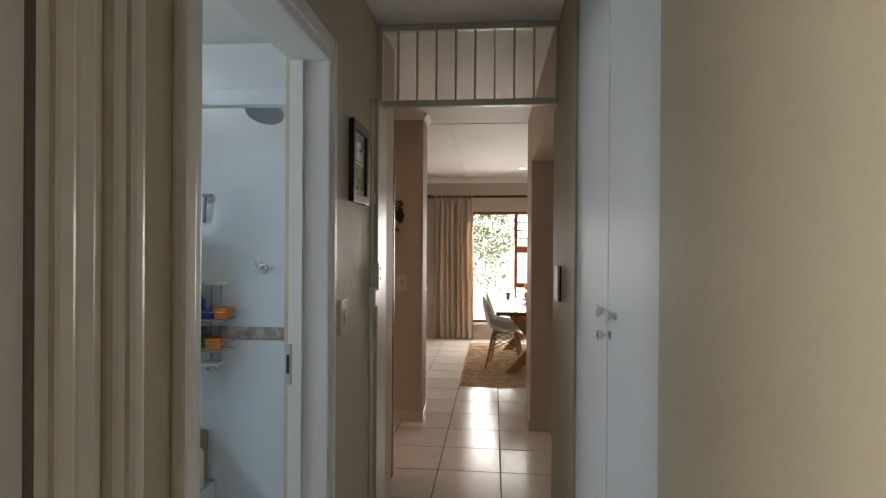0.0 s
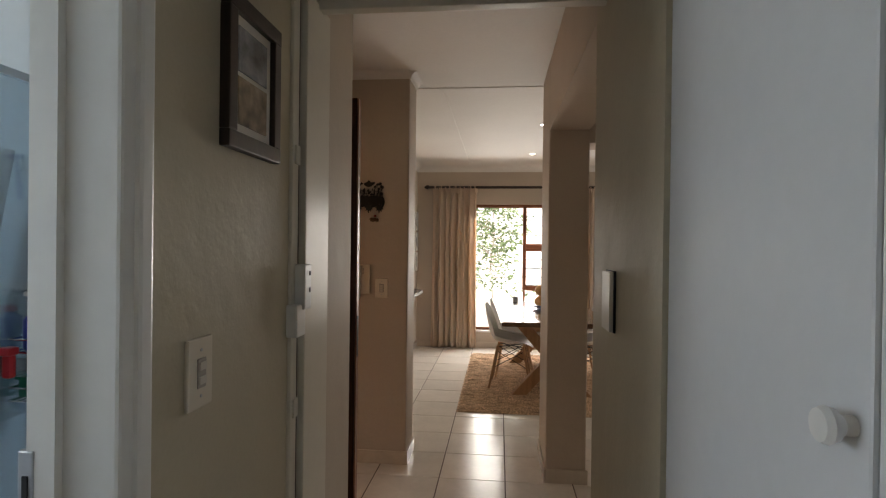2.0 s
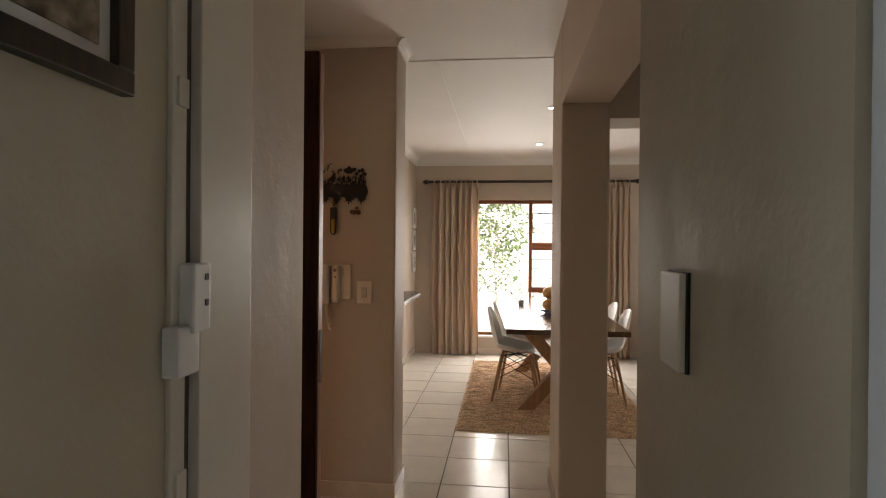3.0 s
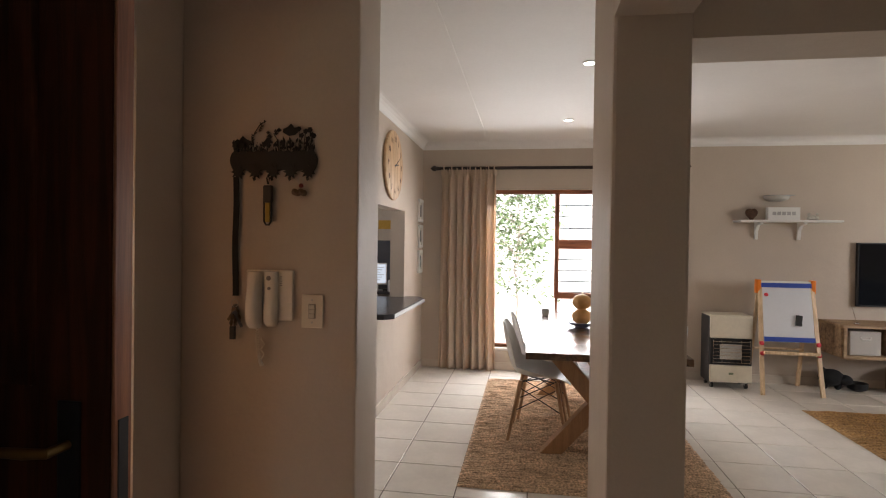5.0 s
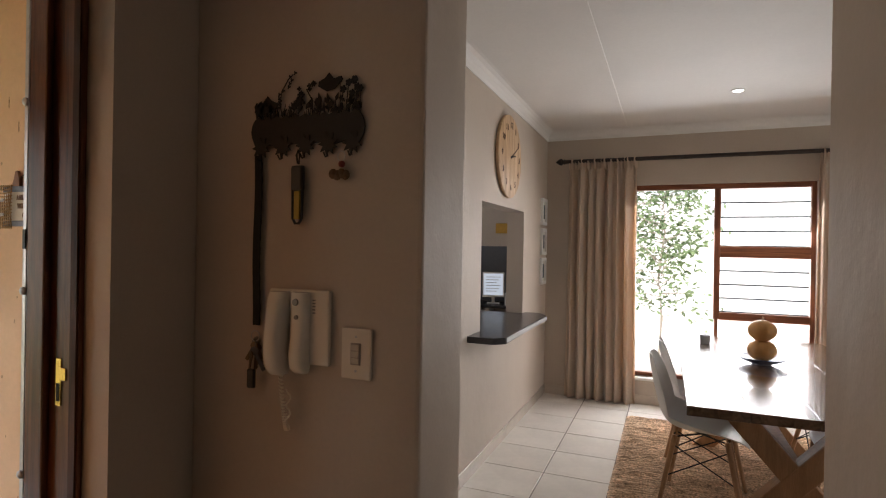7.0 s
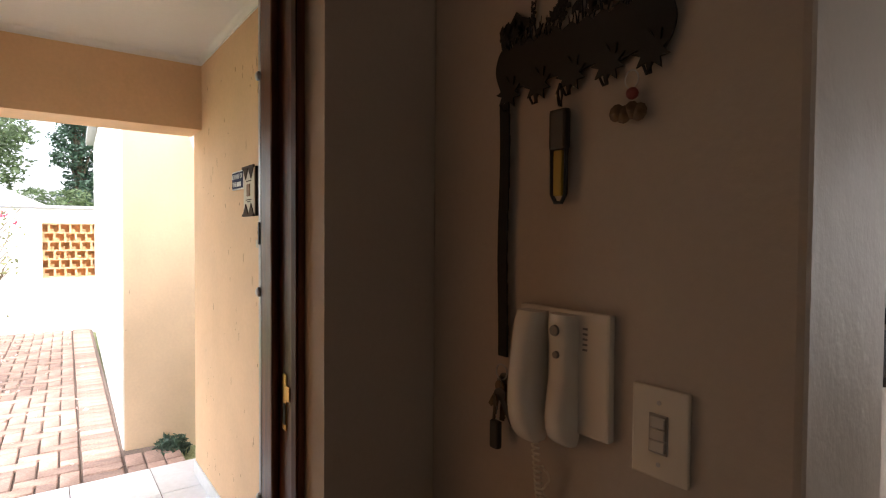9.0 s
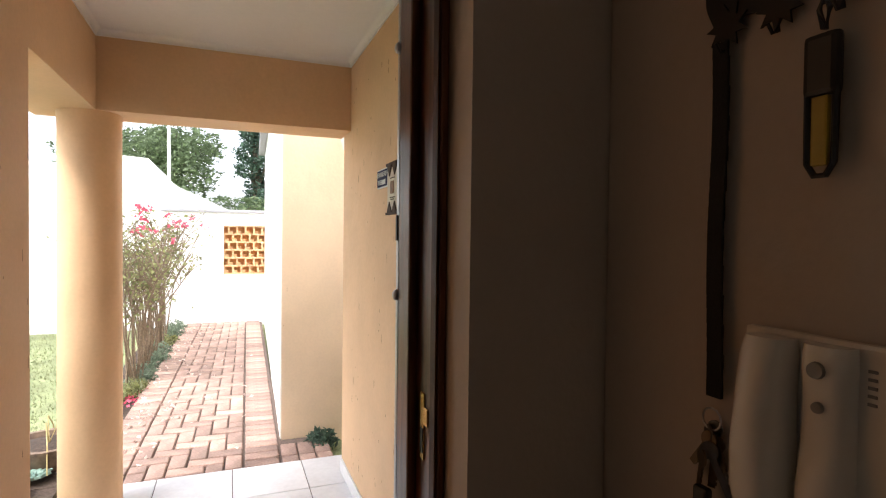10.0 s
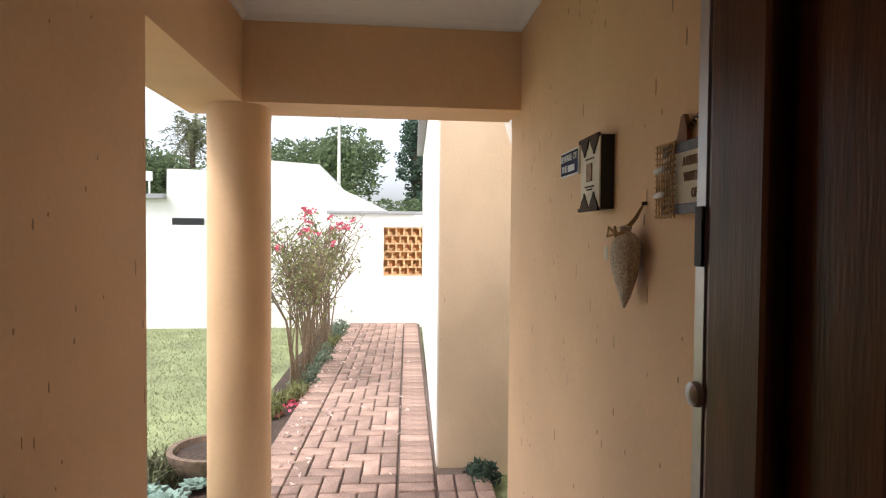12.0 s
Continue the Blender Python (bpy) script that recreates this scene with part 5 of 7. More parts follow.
heater = thing("gas_heater", "cream and black portable gas heater on castors", "heater", pose(2.06, 8.84, 0.0))
HCREAM = material("cream_heater_enamel", (0.66, 0.60, 0.48), 0.4, grain=0.03, stain=0.08, stain_scale=6)
part("body", rounded((-0.20, 0.20, -0.10, 0.16, 0.055, 0.715), width=0.012), material("dark_heater_shell", (0.035, 0.035, 0.038), 0.45), heater, "black shell")
part("top_panel", rounded((-0.195, 0.195, -0.125, -0.09, 0.50, 0.715), width=0.012), HCREAM, heater, "cream top panel with a scorched patch")
part("bottom_panel", rounded((-0.195, 0.195, -0.125, -0.09, 0.065, 0.235), width=0.012), HCREAM, heater)
part("lid", rounded((-0.20, 0.20, -0.12, 0.16, 0.712, 0.728), width=0.006), HCREAM, heater)
part("burner_recess", rounded((-0.185, 0.185, -0.104, -0.095, 0.24, 0.495), width=0.004), BLACK_METAL, heater)
part("ceramic_plate", rounded((-0.10, 0.10, -0.112, -0.103, 0.29, 0.44), width=0.004), material("pale_ceramic_plate", (0.46, 0.44, 0.40), 0.8, grain=0.2, scale=150, bump=0.5), heater, "pale ceramic burner")
for k in range(7):
    bm = bmesh.new()
    rod(bm, (-0.17, -0.135, 0.265 + k * 0.034), (0.17, -0.135, 0.265 + k * 0.034), 0.0025, n=6)
    part("guard_wire", bm, CHROME, heater)
for x in (-0.17, -0.09, 0.09, 0.17):
    bm = bmesh.new()
    tube(bm, [(x, -0.10, 0.25), (x, -0.137, 0.262), (x, -0.137, 0.472), (x, -0.10, 0.485)], 0.0025)
    part("guard_post", bm, CHROME, heater)
part("badge", rounded((-0.022, 0.022, -0.128, -0.1245, 0.145, 0.165), width=0.001, seg=1), material("green_grey_badge", (0.22, 0.26, 0.16), 0.5), heater)
for sx in (-0.16, 0.16):
    for y in (-0.06, 0.11):
        bm = bmesh.new()
        rod(bm, (sx - 0.012, y, 0.025), (sx + 0.012, y, 0.025), 0.025, n=16)
        c = part("castor", bm, BLACK_PLASTIC, heater)
        part("fork", rounded((sx - 0.018, sx + 0.018, y - 0.006, y + 0.006, 0.03, 0.056), width=0.002), STEEL, c)

easel = thing("childrens_easel", "pale pine children's easel with a whiteboard", "easel", pose(2.555, 8.565, 0.0))


def slat(bm, a, b, w, d):
    """A flat bar from a to b, w across x and d deep."""
    a, b = Vector(a), Vector(b)
    q = (b - a).normalized()
    m = Matrix.Translation((a + b) / 2) @ q.to_track_quat("Z", "Y").to_matrix().to_4x4()
    r = bmesh.ops.create_cube(bm, size=1.0, matrix=m @ Matrix.Diagonal((w, d, (b - a).length, 1)))
    return r["verts"]


for sx in (-1, 1):
    bm = bmesh.new()
    slat(bm, (sx * 0.262, 0.0, 0.0), (sx * 0.232, 0.20, 1.07), 0.038, 0.018)
    part("front_leg", bm, PINE, easel)
    bm = bmesh.new()
    slat(bm, (sx * 0.235, 0.44, 0.0), (sx * 0.225, 0.225, 1.05), 0.034, 0.018)
    part("back_leg", bm, PINE, easel)
    part("top_clip", rounded((sx * 0.245 - 0.022, sx * 0.245 + 0.022, 0.175, 0.235, 0.95, 1.085), width=0.010), ORANGE, easel, "orange plastic hinge clip")
    for z in (0.48, 0.385):
        bm = bmesh.new()
        lathe(bm, [(0.021, 0), (0.021, 0.008), (0.012, 0.012)], 14, m=pose(sx * 0.25, 0.068 + (z - 0.43) * 0.187, z, 80, 0, 0))
        part("knob", bm, RED, easel, "red plastic knob")
tilt = math.degrees(math.atan2(0.2, 1.07))
brd = bmesh.new()
box(brd, -0.222, 0.222, -0.006, 0.006, -0.29, 0.29, pose(0, 0.142, 0.78, -tilt, 0, 0))
board = part("whiteboard", brd, material("whiteboard_laminate", (0.70, 0.72, 0.76), 0.25, grain=0.01), easel, "white drawing board")
BLUE_RAIL = material("blue_rail_plastic", (0.02, 0.06, 0.36), 0.45)
for z in (0.255, -0.265):
    bm = bmesh.new()
    box(bm, -0.225, 0.225, -0.014, -0.006, z - 0.022, z + 0.022, pose(0, 0.142, 0.78, -tilt, 0, 0))
    part("rail", bm, BLUE_RAIL, board, "blue plastic rail")
bm = bmesh.new()
box(bm, 0.075, 0.125, -0.030, -0.0062, -0.12, -0.02, pose(0, 0.142, 0.78, -tilt, 8, 0))
part("duster", bm, BLACK_PLASTIC, board, "black board duster")
bm = bmesh.new()
lathe(bm, [(0.018, 0), (0.018, 0.008)], 14, m=pose(-0.185, 0.166, 0.94, 80, 0, 0))
part("magnet", bm, RED, board, "small red magnet")
bm = bmesh.new()
box(bm, -0.24, 0.24, -0.01, 0.01, -0.018, 0.018, pose(0, 0.195, 1.055, -tilt, 0, 0))
part("paper_roll_bar", bm, WHITE_PLASTIC, easel)
part("tray", rounded((-0.245, 0.245, 0.02, 0.14, 0.385, 0.397), (-0.245, 0.245, 0.015, 0.025, 0.385, 0.415), width=0.003), PINE, easel)
part("back_tray", rounded((-0.23, 0.23, 0.30, 0.37, 0.385, 0.397), width=0.003), PINE, easel)

tv = thing("television", "black flat wall-mounted television, switched off", "television")
part("bezel", rounded((3.33, 4.62, 9.02, 9.06, 0.82, 1.46), width=0.005), BLACK_PLASTIC, tv)
part("screen", boxes((3.342, 4.608, 9.0165, 9.0195, 0.836, 1.448)), material("dark_tv_glass", (0.006, 0.007, 0.009), 0.08, grain=0.01, bump=0), tv, "glossy dark screen")

unit = thing("tv_cabinet", "rough pallet-wood floating television cabinet", "cabinet")
part("top", rounded((3.00, 4.95, 8.62, 9.068, 0.652, 0.682), width=0.004), PALLET, unit)
part("bottom", rounded((3.02, 4.93, 8.64, 9.068, 0.36, 0.39), width=0.004), PALLET, unit)
part("side", rounded((3.02, 3.05, 8.64, 9.068, 0.39, 0.652), width=0.003), PALLET, unit)
part("side", rounded((4.90, 4.93, 8.64, 9.068, 0.39, 0.652), width=0.003), PALLET, unit)
part("back_board", rounded((3.05, 4.90, 9.045, 9.068, 0.39, 0.652), width=0.003), PALLET, unit)
for k in range(3):
    part("end_plank", rounded((3.004, 3.019, 8.66 + k * 0.135, 8.79 + k * 0.135, 0.37, 0.65), width=0.003), PALLET, unit)
part("divider", rounded((3.42, 3.44, 8.66, 9.045, 0.39, 0.652), width=0.003), PALLET, unit)
part("divider", rounded((3.86, 3.88, 8.66, 9.045, 0.39, 0.652), width=0.003), PALLET, unit)
CANVAS = material("grey_canvas_basket", (0.50, 0.48, 0.45), 0.9, grain=0.12, scale=250, bump=0.4)
for x in (3.09, 3.55, 3.98):
    t = thing("storage_basket", "pale grey canvas storage basket in the cabinet", "basket", group="cabinet baskets")
    part("basket", rounded((x, x + 0.27, 8.68, 8.98, 0.391, 0.62), width=0.012), CANVAS, t)
    bm = bmesh.new()
    tube(bm, [(x + 0.09, 8.678, 0.565), (x + 0.10, 8.664, 0.545), (x + 0.17, 8.664, 0.545), (x + 0.18, 8.678, 0.565)], 0.005)
    part("handle", bm, ENAMEL, t)
t = thing("router", "small black box beside a basket", "box")
part("case", rounded((3.455, 3.53, 8.72, 8.90, 0.391, 0.56), width=0.006), BLACK_PLASTIC, t)
t = thing("incense_holder", "small glass incense holder on the cabinet", "ornament")
bm = bmesh.new()
lathe(bm, [(0.025, 0), (0.03, 0.004), (0.026, 0.012), (0.006, 0.016)], 14, (3.17, 8.72, 0.682))
rod(bm, (3.17, 8.72, 0.69), (3.13, 8.74, 0.86), 0.0025, n=5)
part("dish", bm, CHROME, t)
for x0, x1, y0, z1 in ((3.62, 4.35, 8.80, 0.20),):
    t = thing("wooden_crate", "low rough wooden crate under the cabinet", "crate")
    for k in range(2):
        part("plank", rounded((x0, x1, y0, y0 + 0.018, 0.005 + k * 0.10, 0.097 + k * 0.10), width=0.003), PALLET, t)
    part("side", rounded((x0, x0 + 0.018, y0 + 0.018, 9.06, 0.005, z1), width=0.003), PALLET, t)
    part("side", rounded((x1 - 0.018, x1, y0 + 0.018, 9.06, 0.005, z1), width=0.003), PALLET, t)
    part("lid", rounded((x0, x1, y0, 9.06, z1, z1 + 0.018), width=0.003), PALLET, t)
t = thing("soft_toy", "black plush toy lying by the wall", "toy")
bm = bmesh.new()
for x, y, z, r, sx, sy, sz in ((3.06, 8.93, 0.12, 0.10, 1.15, 0.8, 0.85), (3.17, 8.90, 0.105, 0.065, 1.1, 0.8, 0.8), (3.00, 8.93, 0.045, 0.045, 0.7, 0.7, 1), (3.12, 8.92, 0.045, 0.045, 0.7, 0.7, 1), (2.985, 8.93, 0.17, 0.05, 0.7, 0.6, 1.0)):
    bmesh.ops.create_icosphere(bm, subdivisions=3, radius=r, matrix=Matrix.Translation((x, y, z)) @ Matrix.Diagonal((sx, sy, sz, 1)))
part("plush", bm, material("black_plush", (0.012, 0.012, 0.013), 0.95, grain=0.3, scale=200, bump=0.8), t, smooth=True)
t = thing("toy_bowl", "dark metal bowl beside the plush toy", "bowl")
bm = bmesh.new()
lathe(bm, [(0.05, 0), (0.085, 0.02), (0.09, 0.075), (0.084, 0.076), (0.06, 0.02)], 20, (3.30, 8.93, 0.002))
part("bowl", bm, BLACK_METAL, t, smooth=True)
OCHRE_RUG = material("ochre_wool_rug", (0.36, 0.205, 0.08), 0.95, grain=0.5, scale=70, stain=0.2, stain_scale=7, bump=0.9)
jute_rug("ochre and tan woven living room rug", 2.42, 4.9, 5.6, 8.10, OCHRE_RUG, 0.06)
t = thing("coffee_table", "low rough wooden coffee table on the rug", "table")
part("top", rounded((3.22, 4.3, 7.0, 7.85, 0.26, 0.31), width=0.005), PALLET, t)
for x in (3.25, 4.21):
    for y in (7.03, 7.76):
        part("leg", rounded((x, x + 0.06, y, y + 0.06, 0.012, 0.26), width=0.004), PALLET, t)
SOFA = material("grey_blue_sofa_cloth", (0.12, 0.15, 0.19), 0.9, grain=0.1, scale=200, bump=0.3)
sofa = thing("sofa", "grey-blue fabric sofa facing the television wall", "sofa")
part("base", rounded((4.55, 6.25, 4.62, 5.40, 0.10, 0.34), width=0.03), SOFA, sofa)
for x in (4.60, 5.43):
    part("seat_cushion", rounded((x, x + 0.78, 4.78, 5.42, 0.345, 0.48), width=0.045, seg=3), SOFA, sofa)
    part("back_cushion", rounded((x, x + 0.78, 4.60, 4.77, 0.40, 0.86), width=0.06, seg=3), SOFA, sofa)
for x in (4.38, 6.26):
    part("arm", rounded((x, x + 0.16, 4.55, 5.40, 0.08, 0.62), width=0.05, seg=3), SOFA, sofa)
for x in (4.45, 6.30):
    for y in (4.65, 5.32):
        part("foot", rounded((x, x + 0.05, y, y + 0.05, 0.0, 0.10), width=0.004), BLACK_PLASTIC, sofa)

# ---- porch ----
bm = bmesh.new()
lathe(bm, [(0.142, -0.10), (0.140, 0.0), (0.138, 1.9), (0.142, 1.972)], 40, (-3.665, 3.715, 0))
structure("porch_column", bm, OCHRE, "round ochre plastered porch column", "column", True)
structure("porch_slab", boxes((-3.95, -1.50, 3.60, 4.99, -0.13, -0.026)), GROUT, "cement bed under porch tiles", "floor")

rn = random.Random(9)
CHIP = material("bare_plaster_chip", (0.40, 0.255, 0.15), 0.9, grain=0.2, scale=80)


def wall_chips(name, n, place, parent_label):
    """Small flaked spots and thin run marks on a painted wall."""
    bm = bmesh.new()
    for _ in range(n):
        w, h = rn.uniform(0.001, 0.003), rn.choice((0.004, 0.006, 0.010, 0.018))
        u, z = rn.random(), rn.uniform(0.1, 2.2)
        prism(bm, [(-w, -h), (w * 0.7, -h * 1.2), (w, h * 0.3), (0, h), (-w * 0.8, h * 0.5)], 0.0012, place(u, z))
    return tagged(mesh(name, bm, CHIP), parent_label, "flaked paint", kind="stuff")


wall_chips("flaked_paint", 130, lambda u, z: pose(-1.6 - 1.9 * u, 4.9905, z), "small flaked spots and runs in ochre paint")
wall_chips("flaked_paint", 70, lambda u, z: pose(-1.6 - 1.0 * u, 3.7645, z, 0, 0, 180), "small flaked spots and runs in ochre paint")
wall_chips("flaked_paint", 24, lambda u, z: pose(-4.4995, 4.72 + 0.5 * u, z, 0, 0, 90), "small flaked spots in ochre paint")

NAVY = material("navy_enamel", (0.015, 0.02, 0.06), 0.7, grain=0.03, spec=0.15)
SIGN_WHITE = material("white_sign_enamel", (0.68, 0.68, 0.66), 0.4, grain=0.03)
t = thing("warning_plate", "small navy and white enamel plate on the porch wall", "sign", pose(-2.825, 4.99, 1.637))
part("plate", rounded((-0.088, 0.088, -0.006, 0, -0.042, 0.042), width=0.004), SIGN_WHITE, t)
part("field", rounded((-0.081, 0.081, -0.0075, -0.0055, -0.036, 0.036), width=0.002, seg=1), NAVY, t)
letters("lettering", "BEWARE OF", 0.030, SIGN_WHITE, t, pose(0, -0.009, 0.016, 90, 0, 0))
letters("lettering", "THE", 0.030, SIGN_WHITE, t, pose(-0.040, -0.009, -0.018, 90, 0, 0))
for k in range(3):
    part("letter_bar", boxes((-0.004 + k * 0.022, 0.013 + k * 0.022, -0.0095, -0.0078, -0.028, -0.008)), SIGN_WHITE, t)

CREAM_CARD = material("cream_painted_board", (0.66, 0.60, 0.48), 0.7, grain=0.05, stain=0.1, stain_scale=12)
t = thing("porch_plaque", "cream box plaque with dark carved trim", "plaque", pose(-2.548, 4.99, 1.57))
part("box", rounded((-0.072, 0.072, -0.036, 0, -0.098, 0.098), width=0.003), BLACK_METAL, t, "dark box sides")
part("face", rounded((-0.070, 0.070, -0.040, -0.0355, -0.096, 0.096), width=0.001, seg=1), CREAM_CARD, t)
BRONZE = material("dark_bronze_trim", (0.06, 0.035, 0.022), 0.85, 0.0, grain=0.4, scale=90, bump=0.6)
for s in (1, -1):
    bm = bmesh.new()
    for k in range(2):
        c = -0.035 + 0.07 * k
        prism(bm, [(c - 0.034, s * 0.097), (c + 0.034, s * 0.097), (c + 0.018, s * 0.072), (c + 0.010, s * 0.066), (c, s * 0.050), (c - 0.010, s * 0.066), (c - 0.018, s * 0.072)][::s], 0.004, pose(0, -0.040, 0))
    box(bm, -0.073, 0.073, -0.047, -0.039, s * 0.097 - 0.005, s * 0.097 + 0.005)
    part("lace_trim", bm, BRONZE, t, "dark carved trim")
part("picture", rounded((-0.020, 0.020, -0.044, -0.0395, -0.020, 0.030), width=0.002, seg=1), material("brown_print", (0.22, 0.12, 0.06), 0.6, grain=0.4, scale=60), t)
for z, w in ((0.042, 0.032), (-0.034, 0.034), (-0.042, 0.02)):
    part("letter_bar", boxes((-w, w, -0.0415, -0.0398, z - 0.002, z + 0.002)), BRONZE, t)

t = thing("fabric_heart", "stuffed beige fabric pouch hanging by twine", "ornament", pose(-2.325, 4.99, 1.36))
bm = bmesh.new()
prof = [(0.004, -0.128), (0.018, -0.10), (0.040, -0.05), (0.050, -0.01), (0.046, 0.025), (0.030, 0.045), (0.016, 0.052), (0.022, 0.062), (0.008, 0.066)]
lathe(bm, prof, 24)
for v in bm.verts:
    v.co = Vector((v.co.x * 1.05 + 0.004 * math.sin(v.co.z * 60), v.co.y * 0.62 - 0.034, v.co.z))
part("pouch", bm, material("beige_knit_cloth", (0.46, 0.38, 0.28), 0.95, grain=0.35, scale=180, stain=0.1, bump=1.0), t, smooth=True)
TWINE = material("jute_twine", (0.40, 0.25, 0.11), 0.9, grain=0.3, scale=200, bump=0.5)
bm = bmesh.new()
tube(bm, [(-0.012, -0.034, 0.055), (0.018, -0.02, 0.085), (0.034, -0.006, 0.118), (0.026, -0.02, 0.083), (0.0, -0.034, 0.05)], 0.0028, 6)
tube(bm, [(-0.02, -0.05, 0.052), (0.0, -0.058, 0.045), (0.022, -0.045, 0.05)], 0.004, 6)
for s in (-1, 1):
    tube(bm, [(-0.01, -0.056, 0.048), (-0.014 + s * 0.018, -0.062, 0.062), (-0.016 + s * 0.024, -0.062, 0.040), (-0.01, -0.056, 0.046)], 0.0035, 6)
part("twine_bow", bm, TWINE, t)
part("tag", rounded((-0.052, -0.030, -0.066, -0.063, -0.015, 0.015), width=0.001, seg=1), CREAM_CARD, t, "small card tag")
part("nail", rounded((0.030, 0.038, -0.012, 0, 0.112, 0.120), width=0.002, seg=1), BRONZE, t)

t = thing("fisherman_sign", "hand-lettered wooden sign with netting and cork floats", "sign", pose(-2.02, 4.99, 1.515))
part("board", rounded((-0.165, 0.165, -0.016, 0, -0.068, 0.068), width=0.003), CREAM_CARD, t)
SLATE_BLUE = material("grey_blue_paint", (0.20, 0.22, 0.27), 0.7, grain=0.15, scale=60)
for z in (0.060, -0.060):
    part("edge_band", rounded((-0.168, 0.168, -0.019, -0.0155, z - 0.010, z + 0.010), width=0.002, seg=1), SLATE_BLUE, t, "grey-blue painted band")
INK = material("brown_lettering", (0.30, 0.20, 0.13), 0.9)
for txt, z, x in (("A FISHERMAN", 0.030, 0.01), ("WITH THE B", 0.0, 0.01), ("OF HIS", -0.032, 0.02)):
    letters("lettering", txt, 0.026, INK, t, pose(x - 0.055, -0.0175, z, 90, 0, 0) @ Matrix.Diagonal((0.55, 1, 1, 1)))
bm = bmesh.new()
for k in range(7):
    tube(bm, [(-0.178 + 0.012 * k, -0.024, 0.075), (-0.170 + 0.010 * k, -0.028, 0.0), (-0.178 + 0.012 * k, -0.024, -0.078)], 0.002, 5)
for k in range(13):
    z = 0.072 - k * 0.012
    tube(bm, [(-0.182, -0.025, z), (-0.14, -0.030, z - 0.004), (-0.105, -0.024, z + 0.002)], 0.002, 5)
part("netting", bm, TWINE, t, "brown string netting")
for z, c in ((0.02, 0.0), (-0.03, 0.0)):
    bm = bmesh.new()
    lathe(bm, [(0.003, -0.020), (0.006, -0.012), (0.006, 0.012), (0.003, 0.020)], 12, (0, 0, 0), pose(-0.148, -0.036, z, 0, 84, 0))
    part("float", bm, SIGN_WHITE, t, "pale cork float", True)
bm = bmesh.new()
pts = [(-0.11 + 0.0022 * k, -0.008 + 0.004 * math.sin(k * 1.4), 0.085 + 0.0011 * k + 0.004 * math.cos(k * 1.4)) for k in range(50)]
tube(bm, pts, 0.0013, 4)
part("wire", bm, BLACK_METAL, t)
bm = bmesh.new()
prism(bm, [(-0.125, 0.070), (-0.082, 0.070), (-0.085, 0.10), (-0.096, 0.125), (-0.106, 0.122), (-0.112, 0.10)], 0.010, pose(0, -0.004, 0))
part("wooden_bird", bm, material("red_brown_wood", (0.22, 0.09, 0.035), 0.6, grain=0.2), t)

# ---- garden ----
GARAGE_X = -4.50
# Lighter copy of OCHRE; bounced sunlight on the garage is put into the colour.
PALE_OCHRE = material("sunlit_ochre_plaster", (0.76, 0.60, 0.42), 0.8, grain=0.03, scale=60, stain=0.12, bump=0.2, wave=0.4)
garage = thing("garage_building", "pale ochre plastered garage wall beside the path", "building")
for s in ((-10.3, GARAGE_X, 4.71, 4.93, -0.13, 2.75), (GARAGE_X - 0.22, GARAGE_X, 4.93, 7.8, -0.13, 2.75), (-10.3, GARAGE_X, 7.8, 8.0, -0.13, 2.75)):
    part("wall", boxes(s), PALE_OCHRE, garage)
# Thin white skin: the sun's glare on this side is put into its colour.
part("side_paint", boxes((-10.3, GARAGE_X - 0.012, 4.700, 4.711, -0.13, 2.75)), GARDEN_WHITE, garage, "white skin for the sun-blown long side")
garage.matrix_basis = Matrix.Translation((-4.5, 4.7, 0)) @ pose(0, 0, 0, 0, 0, -2.2) @ Matrix.Translation((4.5, -4.7, 0))
# Added white board in place of the bright wedge of sky beside the garage.
bm = bmesh.new()
prism(bm, [(5.05, 2.18), (5.22, 1.66), (5.60, 1.90), (5.44, 2.50)], 0.14, pose(GARAGE_X + 0.16, 0, 0, 0, 0, 90))
part("gutter_board", bm, ENAMEL, garage, "slanted white board standing for the bright sky gap")
part("roof", boxes((-10.4, GARAGE_X + 0.02, 4.60, 8.1, 2.75, 2.85)), material("grey_roof_sheet", (0.30, 0.30, 0.31), 0.6), garage)
part("meter_box", rounded((-8.35, -8.15, 4.56, 4.71, 1.52, 1.66), width=0.01), ENAMEL, garage, "small white wall box")

gw = tagged(new("garden_wall"), "white painted garden wall with a pierced brick screen", "wall", kind="structure")
part("wall", boxes((-10.32, -10.1, -16, 3.35, -0.2, 1.53), (-10.32, -10.1, 3.35, 4.27, -0.2, 1.74), (-10.32, -10.1, 4.27, 4.93, -0.2, 0.72), (-10.32, -10.1, 4.27, 5.1, 1.53, 1.74)), GARDEN_WHITE, gw)
part("coping", rounded((-10.35, -10.06, 3.35, 4.93, 1.74, 1.79), width=0.01), material("grey_coping", (0.35, 0.35, 0.36), 0.8, grain=0.1), gw, "grey coping")
TERRA = material("orange_screen_brick", (0.66, 0.34, 0.13), 0.75, grain=0.12, scale=30, stain=0.15, stain_scale=6)
bm = bmesh.new()
for j in range(7):
    box(bm, -10.26, -10.115, 4.272, 4.928, 0.722 + j * 0.131, 0.744 + j * 0.131)
for j in range(6):
    for i in range(6):
        y = 4.272 + i * 0.131 + (0.065 if j % 2 else 0.0)
        if y < 4.91:
            box(bm, -10.258, -10.118, y, y + 0.026, 0.7445 + j * 0.131, 0.8525 + j * 0.131)
            box(bm, -10.256, -10.15, y + 0.0265, min(y + 0.075, 4.927), 0.7445 + j * 0.131, 0.790 + j * 0.131)
